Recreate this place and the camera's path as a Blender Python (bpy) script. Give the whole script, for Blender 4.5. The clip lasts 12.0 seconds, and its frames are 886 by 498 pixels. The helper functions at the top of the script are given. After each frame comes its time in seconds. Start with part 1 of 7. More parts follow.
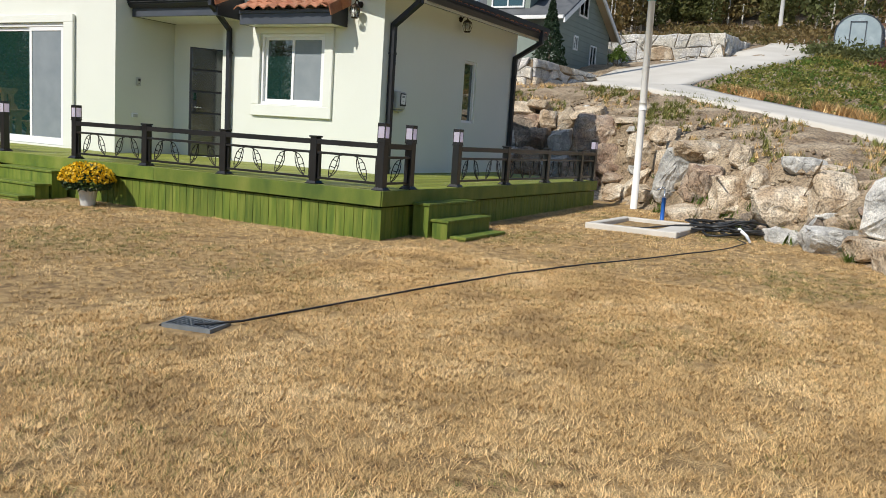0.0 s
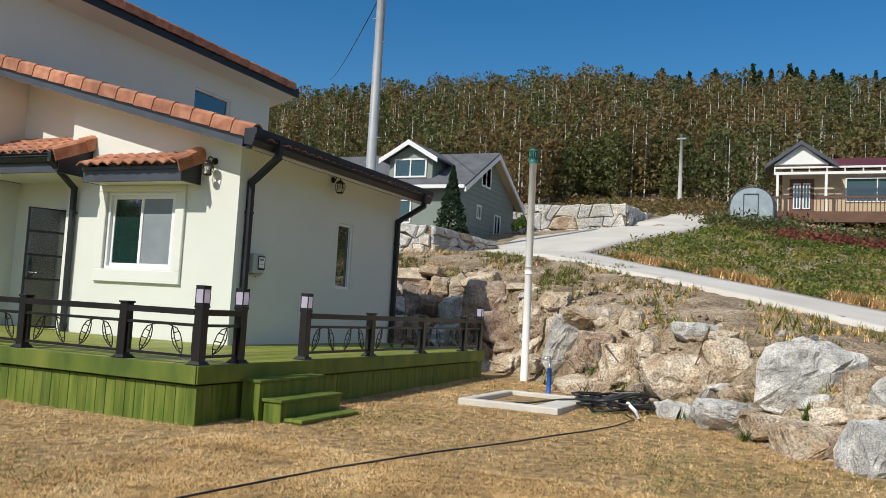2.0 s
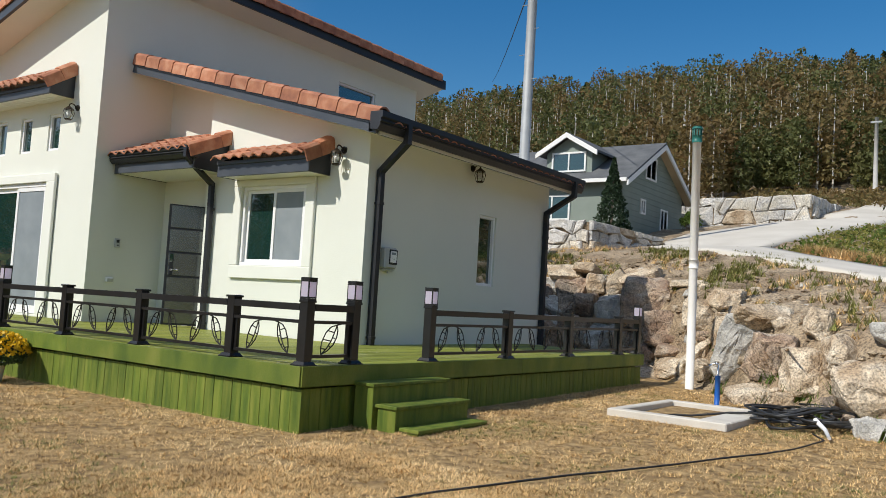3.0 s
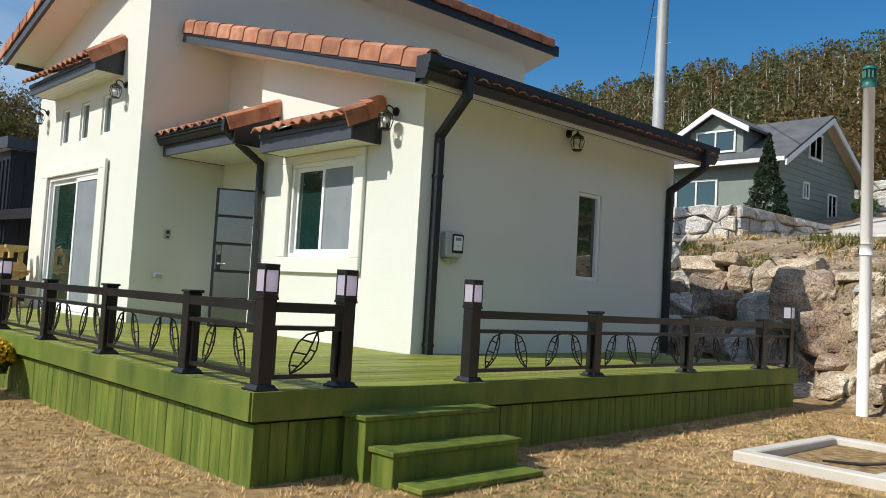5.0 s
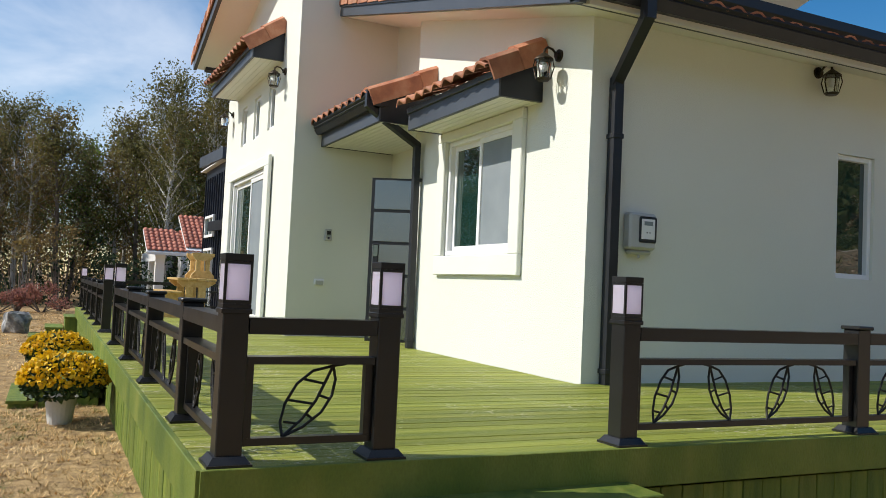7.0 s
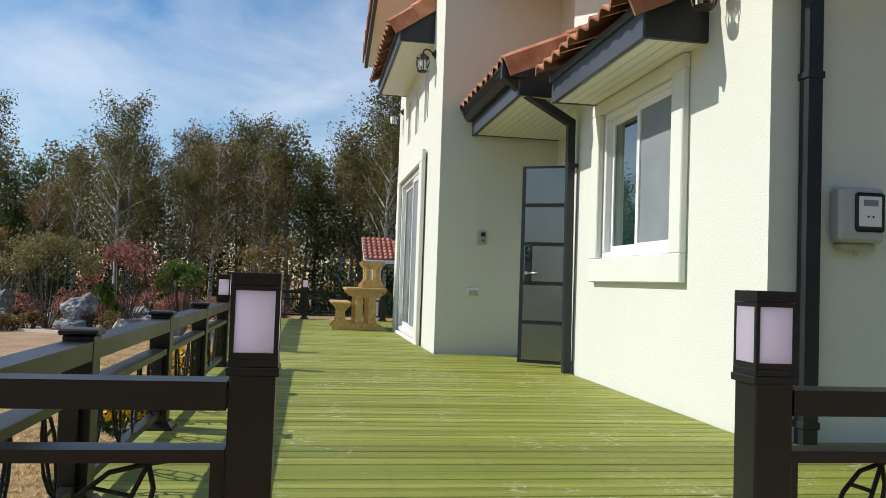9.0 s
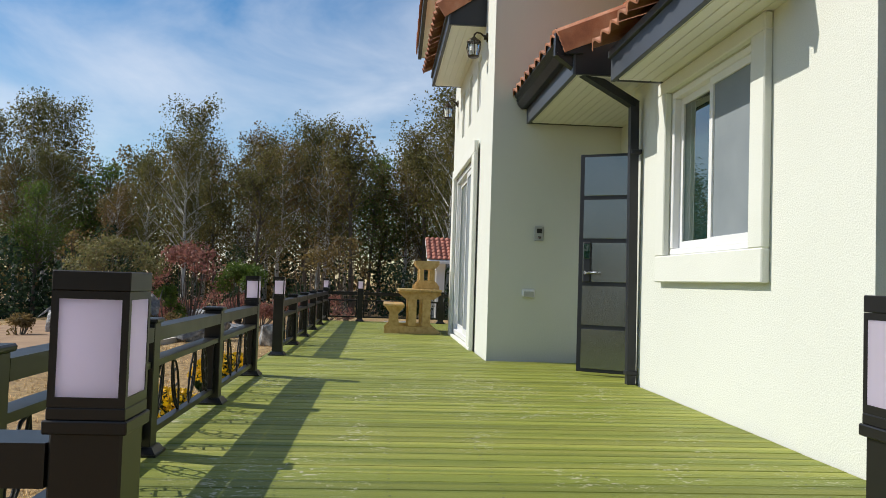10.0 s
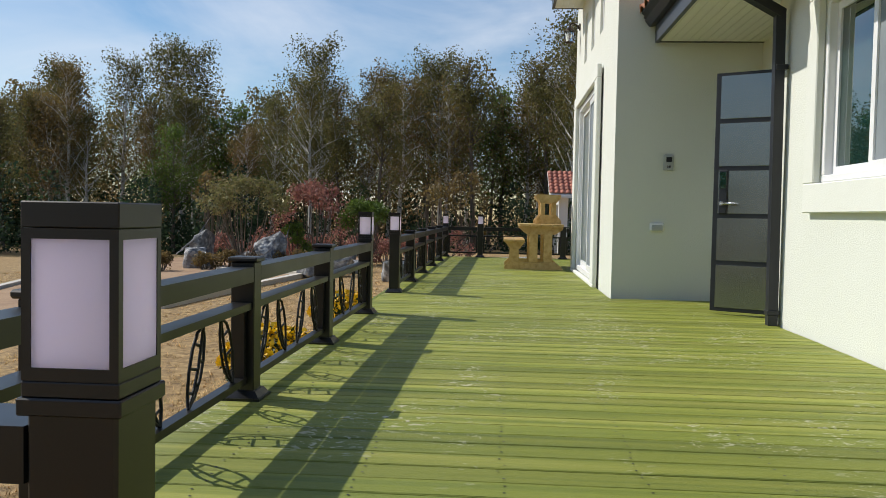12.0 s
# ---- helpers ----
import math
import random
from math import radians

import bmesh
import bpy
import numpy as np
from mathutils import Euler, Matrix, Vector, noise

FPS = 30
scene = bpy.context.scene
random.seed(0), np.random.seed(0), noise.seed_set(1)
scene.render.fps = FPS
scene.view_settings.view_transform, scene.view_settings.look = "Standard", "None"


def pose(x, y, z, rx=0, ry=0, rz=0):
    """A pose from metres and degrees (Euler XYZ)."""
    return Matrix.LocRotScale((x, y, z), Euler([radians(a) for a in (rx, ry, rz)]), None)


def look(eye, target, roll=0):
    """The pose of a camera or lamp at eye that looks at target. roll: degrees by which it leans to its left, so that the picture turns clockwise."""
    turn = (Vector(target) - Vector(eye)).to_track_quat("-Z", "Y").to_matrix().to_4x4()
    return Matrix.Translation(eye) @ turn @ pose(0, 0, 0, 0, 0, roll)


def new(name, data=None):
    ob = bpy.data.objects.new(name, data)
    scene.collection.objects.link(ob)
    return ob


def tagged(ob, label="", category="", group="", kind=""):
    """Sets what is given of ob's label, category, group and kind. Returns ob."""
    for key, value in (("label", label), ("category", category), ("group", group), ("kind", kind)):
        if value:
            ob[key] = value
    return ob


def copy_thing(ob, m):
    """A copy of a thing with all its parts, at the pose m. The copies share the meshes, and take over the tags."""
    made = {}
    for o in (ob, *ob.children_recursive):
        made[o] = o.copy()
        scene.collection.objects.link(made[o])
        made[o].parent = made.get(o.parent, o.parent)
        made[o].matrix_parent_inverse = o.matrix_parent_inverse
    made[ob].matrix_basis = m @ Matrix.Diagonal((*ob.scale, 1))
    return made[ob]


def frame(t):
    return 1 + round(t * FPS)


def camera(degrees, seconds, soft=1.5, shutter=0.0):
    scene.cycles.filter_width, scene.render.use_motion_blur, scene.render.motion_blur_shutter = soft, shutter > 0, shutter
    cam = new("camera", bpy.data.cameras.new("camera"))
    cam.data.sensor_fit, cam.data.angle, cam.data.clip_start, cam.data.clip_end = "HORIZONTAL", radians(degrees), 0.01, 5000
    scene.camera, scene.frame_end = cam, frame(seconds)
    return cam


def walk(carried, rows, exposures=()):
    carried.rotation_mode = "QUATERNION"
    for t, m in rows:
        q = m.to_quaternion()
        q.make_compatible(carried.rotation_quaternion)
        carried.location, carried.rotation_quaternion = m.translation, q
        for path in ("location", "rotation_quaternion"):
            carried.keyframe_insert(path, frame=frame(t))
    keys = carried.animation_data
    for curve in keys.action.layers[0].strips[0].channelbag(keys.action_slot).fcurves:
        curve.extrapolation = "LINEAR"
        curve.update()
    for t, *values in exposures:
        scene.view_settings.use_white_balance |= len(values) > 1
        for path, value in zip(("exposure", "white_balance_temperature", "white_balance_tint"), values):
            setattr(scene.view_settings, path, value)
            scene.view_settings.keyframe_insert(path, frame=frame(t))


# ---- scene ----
cam = camera(56.7, 12.0, soft=0.45)
PATH = [
    (0, (-0.307, 0.286, 1.615), (-1.261, 2.022, 1.342), 3.7),
    (0.5, (-0.111, 0.577, 1.584), (-0.935, 2.385, 1.359), 3.9),
    (1, (-0.06, 0.989, 1.56), (-0.865, 2.818, 1.639), 3.5),
    (1.5, (-0.095, 1.473, 1.577), (-0.903, 3.297, 1.723), 3.4),
    (2, (-0.118, 2.002, 1.594), (-0.942, 3.818, 1.745), 3.3),
    (2.5, (-0.266, 2.619, 1.566), (-1.273, 4.341, 1.708), 3.2),
    (3, (-0.359, 3.285, 1.542), (-1.535, 4.898, 1.676), 3.4),
    (3.5, (-0.62, 3.969, 1.498), (-1.92, 5.483, 1.624), 3.6),
    (3.7, (-0.676, 4.229, 1.531), (-2.007, 5.718, 1.652), 3.7),
    (5.3, (-1.421, 6.303, 1.582), (-2.923, 7.619, 1.691), 3.4),
    (5.5, (-1.588, 6.542, 1.577), (-3.131, 7.81, 1.683), 3.5),
    (6, (-1.913, 7.147, 1.602), (-3.563, 8.274, 1.702), 3.1),
    (6.5, (-2.216, 7.649, 1.613), (-3.96, 8.622, 1.711), 3.0),
    (6.7, (-2.392, 7.851, 1.614), (-4.161, 8.778, 1.711), 2.8),
    (8.3, (-3.424, 9.228, 1.696), (-5.34, 9.795, 1.781), 2.7),
    (8.5, (-3.588, 9.362, 1.703), (-5.52, 9.873, 1.789), 2.4),
    (9, (-3.953, 9.591, 1.71), (-5.926, 9.907, 1.794), 2.0),
    (9.5, (-4.361, 9.795, 1.716), (-6.344, 10.049, 1.79), 1.9),
    (10, (-4.649, 9.887, 1.72), (-6.642, 10.036, 1.8), 1.8),
    (10.5, (-4.914, 9.865, 1.698), (-6.912, 9.9, 1.788), 1.7),
    (11, (-4.996, 9.904, 1.688), (-6.993, 9.843, 1.779), 1.7),
    (11.5, (-5.014, 9.927, 1.705), (-7.01, 9.814, 1.763), 1.5),
    (12, (-5.016, 9.939, 1.714), (-7.009, 9.794, 1.629), 1.1),
]
walk(cam, [(t, look(eye, target, roll)) for t, eye, target, roll in PATH],
     [(0, -0.06), (0.5, -0.16), (1.5, -0.15), (3.5, -0.1), (5.5, 0.06), (6.5, 0.14), (8.5, 0.03), (9.5, -0.05), (12, -0.12)])

# ---- light ----
SUN_EL, SUN_H = radians(42.0), Vector((-0.32, -0.947))
world = bpy.data.worlds.new("sky_world")
scene.world = world
world.use_nodes = True
wn, wl = world.node_tree.nodes, world.node_tree.links
sky = wn.new("ShaderNodeTexSky")
sky.sky_type, sky.sun_disc = "NISHITA", False
sky.sun_elevation, sky.sun_rotation = SUN_EL, math.atan2(SUN_H.x, SUN_H.y)
sky.air_density, sky.dust_density, sky.ozone_density = 1.0, 0.25, 1.6
tc = wn.new("ShaderNodeTexCoord")
cm = wn.new("ShaderNodeMapping")
cm.inputs["Scale"].default_value = (1.2, 3.2, 7.0)
cm.inputs["Rotation"].default_value = (0, 0.25, 0.5)
cn = wn.new("ShaderNodeTexNoise")
cn.inputs["Scale"].default_value, cn.inputs["Detail"].default_value = 1.1, 6
cn.inputs["Roughness"].default_value, cn.inputs["Distortion"].default_value = 0.55, 0.6
cr = wn.new("ShaderNodeValToRGB")
cr.color_ramp.elements[0].position, cr.color_ramp.elements[1].position = 0.32, 0.98
# wisps of high cloud thicken towards the west and stay away from the north
sx = wn.new("ShaderNodeSeparateXYZ")
mr = wn.new("ShaderNodeMapRange")
mr.inputs["From Min"].default_value, mr.inputs["From Max"].default_value = 0.66, 0.12
mu = wn.new("ShaderNodeMath")
mu.operation = "MULTIPLY"
mx = wn.new("ShaderNodeMix")
mx.data_type = "RGBA"
mx.inputs["B"].default_value = (8.4, 8.8, 9.6, 1)
bg = wn["Background"]
bg.inputs["Strength"].default_value = 0.11
wl.new(tc.outputs["Generated"], cm.inputs["Vector"])
wl.new(cm.outputs["Vector"], cn.inputs["Vector"])
wl.new(cn.outputs["Fac"], cr.inputs["Fac"])
wl.new(tc.outputs["Generated"], sx.inputs["Vector"])
wl.new(sx.outputs["Y"], mr.inputs["Value"])
wl.new(mr.outputs["Result"], mu.inputs[0])
wl.new(cr.outputs["Color"], mu.inputs[1])
wl.new(mu.outputs[0], mx.inputs["Factor"])
hs = wn.new("ShaderNodeHueSaturation")
hs.inputs["Saturation"].default_value = 1.45
wl.new(sky.outputs["Color"], hs.inputs["Color"])
wl.new(hs.outputs["Color"], mx.inputs["A"])
wl.new(mx.outputs["Result"], bg.inputs["Color"])
sun = new("sun", bpy.data.lights.new("sun", "SUN"))
sun.data.energy, sun.data.angle, sun.data.color = 4.5, radians(0.53), (1.0, 0.95, 0.86)
sun.matrix_world = look((SUN_H.x * 50, SUN_H.y * 50, 50 * math.tan(SUN_EL)), (0, 0, 0))


# ---- materials ----
def ramp(nodes, stops):
    r = nodes.new("ShaderNodeValToRGB")
    el = r.color_ramp.elements
    while len(el) < len(stops):
        el.new(0.5)
    for e, (p, c) in zip(el, stops):
        e.position, e.color = p, (*c, 1)
    return r


def surface(name, cols, scale=3.0, rough=0.7, metal=0.0, bump=0.0, bump_scale=60.0, fine=0.12, stretch=(1, 1, 1), spread=0.0, island=False, spec=0.5, coat=0.0, thin=0.0, still=False, deep=0.01, grain=4.0):
    """A material: broad colour drift between cols, fine grain, bump, and a change of tone from piece to piece."""
    m = bpy.data.materials.new(name)
    m.use_nodes = True
    n, l = m.node_tree.nodes, m.node_tree.links
    b = n["Principled BSDF"]
    b.inputs["Roughness"].default_value, b.inputs["Metallic"].default_value = rough, metal
    b.inputs["Specular IOR Level"].default_value = spec
    b.inputs["Coat Weight"].default_value = coat
    co = n.new("ShaderNodeTexCoord")
    mp = n.new("ShaderNodeMapping")
    mp.inputs["Scale"].default_value = stretch
    l.new(co.outputs["Object"], mp.inputs["Vector"])
    vec = mp.outputs["Vector"]
    pick = None
    if spread or island:
        vec0 = vec
        if island:
            g = n.new("ShaderNodeNewGeometry")
            pick = g.outputs["Random Per Island"]
        else:
            g = n.new("ShaderNodeObjectInfo")
            pick = g.outputs["Random"]
        ad = n.new("ShaderNodeVectorMath")
        ad.operation = "MULTIPLY_ADD"
        cx = n.new("ShaderNodeCombineXYZ")
        for k in range(3):
            l.new(pick, cx.inputs[k])
        ad.inputs[1].default_value = (37, 53, 71)
        l.new(cx.outputs[0], ad.inputs[0])
        l.new(vec, ad.inputs[2])
        vec = vec0 if still else ad.outputs[0]
    t1 = n.new("ShaderNodeTexNoise")
    t1.inputs["Scale"].default_value, t1.inputs["Detail"].default_value = scale, 5
    l.new(vec, t1.inputs["Vector"])
    k = len(cols)
    r = ramp(n, [(0.3 + 0.4 * i / max(1, k - 1), c) for i, c in enumerate(cols)])
    l.new(t1.outputs["Fac"], r.inputs["Fac"])
    t2 = n.new("ShaderNodeTexNoise")
    t2.inputs["Scale"].default_value, t2.inputs["Detail"].default_value = bump_scale, grain
    l.new(vec, t2.inputs["Vector"])
    h = n.new("ShaderNodeHueSaturation")
    l.new(r.outputs["Color"], h.inputs["Color"])
    v = n.new("ShaderNodeMath")
    v.operation = "MULTIPLY_ADD"
    l.new(t2.outputs["Fac"], v.inputs[0])
    v.inputs[1].default_value, v.inputs[2].default_value = 2 * fine, 1 - fine
    out = v.outputs[0]
    if pick is not None:
        v2 = n.new("ShaderNodeMath")
        v2.operation = "MULTIPLY_ADD"
        l.new(pick, v2.inputs[0])
        v2.inputs[1].default_value, v2.inputs[2].default_value = 2 * spread, 1 - spread
        v3 = n.new("ShaderNodeMath")
        v3.operation = "MULTIPLY"
        l.new(out, v3.inputs[0])
        l.new(v2.outputs[0], v3.inputs[1])
        out = v3.outputs[0]
    l.new(out, h.inputs["Value"])
    l.new(h.outputs["Color"], b.inputs["Base Color"])
    rr = n.new("ShaderNodeMapRange")
    rr.inputs["To Min"].default_value, rr.inputs["To Max"].default_value = max(0.02, rough - 0.1), min(1, rough + 0.1)
    l.new(t1.outputs["Fac"], rr.inputs["Value"])
    l.new(rr.outputs["Result"], b.inputs["Roughness"])
    if thin:
        tl = n.new("ShaderNodeBsdfTranslucent")
        l.new(h.outputs["Color"], tl.inputs["Color"])
        mixer = n.new("ShaderNodeMixShader")
        mixer.inputs[0].default_value = thin
        l.new(b.outputs[0], mixer.inputs[1])
        l.new(tl.outputs[0], mixer.inputs[2])
        l.new(mixer.outputs[0], n["Material Output"].inputs["Surface"])
    if bump:
        bp = n.new("ShaderNodeBump")
        bp.inputs["Strength"].default_value, bp.inputs["Distance"].default_value = min(1, bump * 2), deep
        l.new(t2.outputs["Fac"], bp.inputs["Height"])
        l.new(bp.outputs["Normal"], b.inputs["Normal"])
    return m


STUCCO = surface("cream_stucco", [(0.695, 0.708, 0.635), (0.735, 0.748, 0.675)], 0.6, 0.9, 0, 0.18, 120, 0.03)
TRIM = surface("stucco_trim", [(0.72, 0.73, 0.66), (0.755, 0.765, 0.70)], 1.5, 0.85, 0, 0.1, 120, 0.03)
PVC = surface("white_pvc", [(0.80, 0.80, 0.80), (0.86, 0.86, 0.86)], 2, 0.35, 0, 0, 40, 0.02)
SOFFIT = surface("soffit_panel", [(0.72, 0.71, 0.65), (0.77, 0.76, 0.70)], 1, 0.6, 0, 0.0, 40, 0.02)
DARK = surface("charcoal_metal", [(0.015, 0.016, 0.020), (0.023, 0.025, 0.030)], 3, 0.45, 0.1, 0.0, 40, 0.06)
GUTTER = surface("slate_grey_metal", [(0.06, 0.068, 0.082), (0.076, 0.086, 0.103)], 2, 0.45, 0.2, 0.0, 40, 0.05)
RAIL = surface("bronze_black_aluminium", [(0.008, 0.0078, 0.0075), (0.014, 0.0132, 0.0125)], 4, 0.36, 0.1, 0.0, 200, 0.08, spec=0.6)
IRON = surface("wrought_iron", [(0.012, 0.012, 0.012), (0.025, 0.023, 0.02)], 12, 0.5, 0.4, 0.3, 90, 0.1)
TILE = surface("terracotta_tile", [(0.28, 0.105, 0.06), (0.42, 0.17, 0.09), (0.50, 0.26, 0.16)], 5, 0.75, 0, 0.15, 90, 0.12, spread=0.22)
TILE_J = surface("terracotta_field", [(0.28, 0.10, 0.055), (0.42, 0.165, 0.09), (0.48, 0.24, 0.15)], 5, 0.75, 0, 0.15, 90, 0.12, spread=0.2, island=True)
PLANK = surface("green_stained_deck", [(0.14, 0.178, 0.021), (0.228, 0.255, 0.033), (0.335, 0.335, 0.066)], 2.2, 0.6, 0, 0.25, 70, 0.2, stretch=(6, 0.7, 6), spread=0.17)


def scuffed(m):
    """Pale scratches where the stain has been walked off."""
    n, l = m.node_tree.nodes, m.node_tree.links
    b = n["Principled BSDF"]
    old = b.inputs["Base Color"].links[0].from_socket
    g = n.new("ShaderNodeNewGeometry")
    mp = n.new("ShaderNodeMapping")
    mp.inputs["Scale"].default_value = (26, 13, 1)
    w = n.new("ShaderNodeTexNoise")
    w.inputs["Scale"].default_value, w.inputs["Detail"].default_value, w.inputs["Distortion"].default_value = 1.0, 5, 2.2
    p = n.new("ShaderNodeTexNoise")
    p.inputs["Scale"].default_value, p.inputs["Detail"].default_value = 1.7, 3
    a, c = ramp(n, [(0.585, (0, 0, 0)), (0.64, (1, 1, 1))]), ramp(n, [(0.5, (0, 0, 0)), (0.6, (1, 1, 1))])
    mu_ = n.new("ShaderNodeMath")
    mu_.operation = "MULTIPLY"
    mx_ = n.new("ShaderNodeMix")
    mx_.data_type = "RGBA"
    mx_.inputs["B"].default_value = (0.55, 0.53, 0.36, 1)
    l.new(g.outputs["Position"], mp.inputs["Vector"])
    l.new(mp.outputs["Vector"], w.inputs["Vector"])
    l.new(g.outputs["Position"], p.inputs["Vector"])
    l.new(w.outputs["Fac"], a.inputs["Fac"])
    l.new(p.outputs["Fac"], c.inputs["Fac"])
    l.new(a.outputs["Color"], mu_.inputs[0])
    l.new(c.outputs["Color"], mu_.inputs[1])
    l.new(mu_.outputs[0], mx_.inputs["Factor"])
    l.new(old, mx_.inputs["A"])
    l.new(mx_.outputs["Result"], b.inputs["Base Color"])


scuffed(PLANK)
SKIRT = surface("green_stained_board", [(0.07, 0.12, 0.012), (0.13, 0.18, 0.018), (0.20, 0.23, 0.035)], 2.2, 0.62, 0, 0.25, 70, 0.2, stretch=(6, 6, 0.8), spread=0.16)
LAWN = surface("dry_lawn_soil", [(0.19, 0.118, 0.05), (0.385, 0.252, 0.108), (0.56, 0.385, 0.178)], 11, 0.95, 0, 0.8, 70, 0.5, deep=0.03)
SOIL = surface("bank_soil", [(0.26, 0.185, 0.115), (0.38, 0.29, 0.19), (0.46, 0.37, 0.26)], 1.6, 0.95, 0, 0.8, 24, 0.4)
CONC = surface("road_concrete", [(0.54, 0.50, 0.43), (0.64, 0.60, 0.53)], 0.7, 0.9, 0, 0.15, 60, 0.08)
GRANITE = surface("white_granite", [(0.44, 0.44, 0.43), (0.60, 0.58, 0.55), (0.66, 0.60, 0.50)], 1.5, 0.9, 0, 0.5, 9, 0.3, spread=0.18, deep=0.04, grain=8)
GLOW = bpy.data.materials.new("frosted_lamp_pane")
GLOW.use_nodes = True
gn, gl = GLOW.node_tree.nodes, GLOW.node_tree.links
gt = gn.new("ShaderNodeBsdfTranslucent")
gt.inputs["Color"].default_value = (0.95, 0.88, 1.0, 1)
gm = gn.new("ShaderNodeMixShader")
gm.inputs[0].default_value = 0.68
gn["Principled BSDF"].inputs["Base Color"].default_value = (0.95, 0.89, 1.0, 1)
gn["Principled BSDF"].inputs["Roughness"].default_value = 0.35
gl.new(gn["Principled BSDF"].outputs[0], gm.inputs[1])
gl.new(gt.outputs[0], gm.inputs[2])
gl.new(gm.outputs[0], gn["Material Output"].inputs["Surface"])


def weathered(m, speck, dark, blot, tint, relief=0.03):
    """Grain of dark and pale crystals, lichen-like blotches and broken relief on a stone or soil."""
    n, l = m.node_tree.nodes, m.node_tree.links
    b = n["Principled BSDF"]
    old = b.inputs["Base Color"].links[0].from_socket
    g = n.new("ShaderNodeNewGeometry")
    fine, wide, crack = (n.new("ShaderNodeTexNoise") for _ in range(3))
    for t_, sc, de in ((fine, speck, 3), (wide, blot, 6), (crack, 5.5, 8)):
        t_.inputs["Scale"].default_value, t_.inputs["Detail"].default_value = sc, de
        l.new(g.outputs["Position"], t_.inputs["Vector"])
    crack.inputs["Distortion"].default_value = 0.8
    f_ = ramp(n, [(0.36, (dark, dark, dark)), (0.5, (1, 1, 1)), (0.66, (1.28, 1.27, 1.24))])
    w_ = ramp(n, [(0.5, (0, 0, 0)), (0.62, (0.75, 0.75, 0.75))])
    l.new(fine.outputs["Fac"], f_.inputs["Fac"])
    l.new(wide.outputs["Fac"], w_.inputs["Fac"])
    a_, c_ = n.new("ShaderNodeMix"), n.new("ShaderNodeMix")
    for q, mode in ((a_, "MIX"), (c_, "MULTIPLY")):
        q.data_type, q.blend_type = "RGBA", mode
    a_.inputs["B"].default_value = (*tint, 1)
    c_.inputs["Factor"].default_value = 1.0
    l.new(w_.outputs["Color"], a_.inputs["Factor"])
    l.new(old, a_.inputs["A"])
    l.new(a_.outputs["Result"], c_.inputs["A"])
    l.new(f_.outputs["Color"], c_.inputs["B"])
    l.new(c_.outputs["Result"], b.inputs["Base Color"])
    bp = n.new("ShaderNodeBump")
    bp.inputs["Strength"].default_value, bp.inputs["Distance"].default_value = 1.0, relief * 3
    l.new(crack.outputs["Fac"], bp.inputs["Height"])
    b2 = n.new("ShaderNodeBump")
    b2.inputs["Strength"].default_value, b2.inputs["Distance"].default_value = 0.8, relief * 0.35
    l.new(fine.outputs["Fac"], b2.inputs["Height"])
    l.new(bp.outputs["Normal"], b2.inputs["Normal"])
    l.new(b2.outputs["Normal"], b.inputs["Normal"])


weathered(SOIL, 26, 0.5, 1.2, (0.20, 0.145, 0.085), 0.05)
weathered(GRANITE, 30, 0.62, 1.6, (0.50, 0.46, 0.38), 0.03)


def glass_mat(name, tint, rough=0.02):
    m = bpy.data.materials.new(name)
    m.use_nodes = True
    b = m.node_tree.nodes["Principled BSDF"]
    b.inputs["Base Color"].default_value = (*tint, 1)
    b.inputs["Roughness"].default_value = rough
    b.inputs["Specular IOR Level"].default_value = 1.0
    b.inputs["IOR"].default_value = 1.6
    b.inputs["Coat Weight"].default_value = 0.6
    b.inputs["Coat Roughness"].default_value = 0.01
    return m


GLASS = glass_mat("dark_window_glass", (0.008, 0.034, 0.029))
SCREEN = surface("insect_screen", [(0.20, 0.23, 0.25), (0.25, 0.28, 0.30)], 3, 0.6, 0, 0, 300, 0.06)
# near-black that paints the darkness of unlit rooms and drain openings
BLACK = surface("unlit_black", [(0.01, 0.01, 0.01), (0.015, 0.015, 0.015)], 1, 0.9)


# ---- mesh helpers ----
def box(bm, a, b, bevel=0.0):
    """A box between two corners, its edges rounded by bevel."""
    lo = [min(p, q) for p, q in zip(a, b)]
    hi = [max(p, q) for p, q in zip(a, b)]
    r = bmesh.ops.create_cube(bm, size=1.0)["verts"]
    for v in r:
        for k in range(3):
            v.co[k] = hi[k] if v.co[k] > 0 else lo[k]
    if bevel:
        es = list({e for v in r for e in v.link_edges})
        bmesh.ops.bevel(bm, geom=es, offset=bevel, segments=1, affect="EDGES")
    return bm


def boxes(*list_of, bevel=0.0):
    bm = bmesh.new()
    for a, b in list_of:
        box(bm, a, b, bevel)
    return bm


def prism(bm, profile, a, b):
    """Sweeps a closed profile of (u, v) pairs, with u along the first side axis and v up, from a to b."""
    a, b = Vector(a), Vector(b)
    d = (b - a).normalized()
    side = d.cross(Vector((0, 0, 1)))
    side = side.normalized() if side.length > 1e-4 else Vector((1, 0, 0))
    up = side.cross(d)
    rings = [[bm.verts.new(p + side * u + up * v) for u, v in profile] for p in (a, b)]
    k = len(profile)
    for i in range(k):
        bm.faces.new((rings[0][i], rings[0][(i + 1) % k], rings[1][(i + 1) % k], rings[1][i]))
    bm.faces.new(rings[0][::-1])
    bm.faces.new(rings[1])
    bmesh.ops.recalc_face_normals(bm, faces=bm.faces)
    return bm


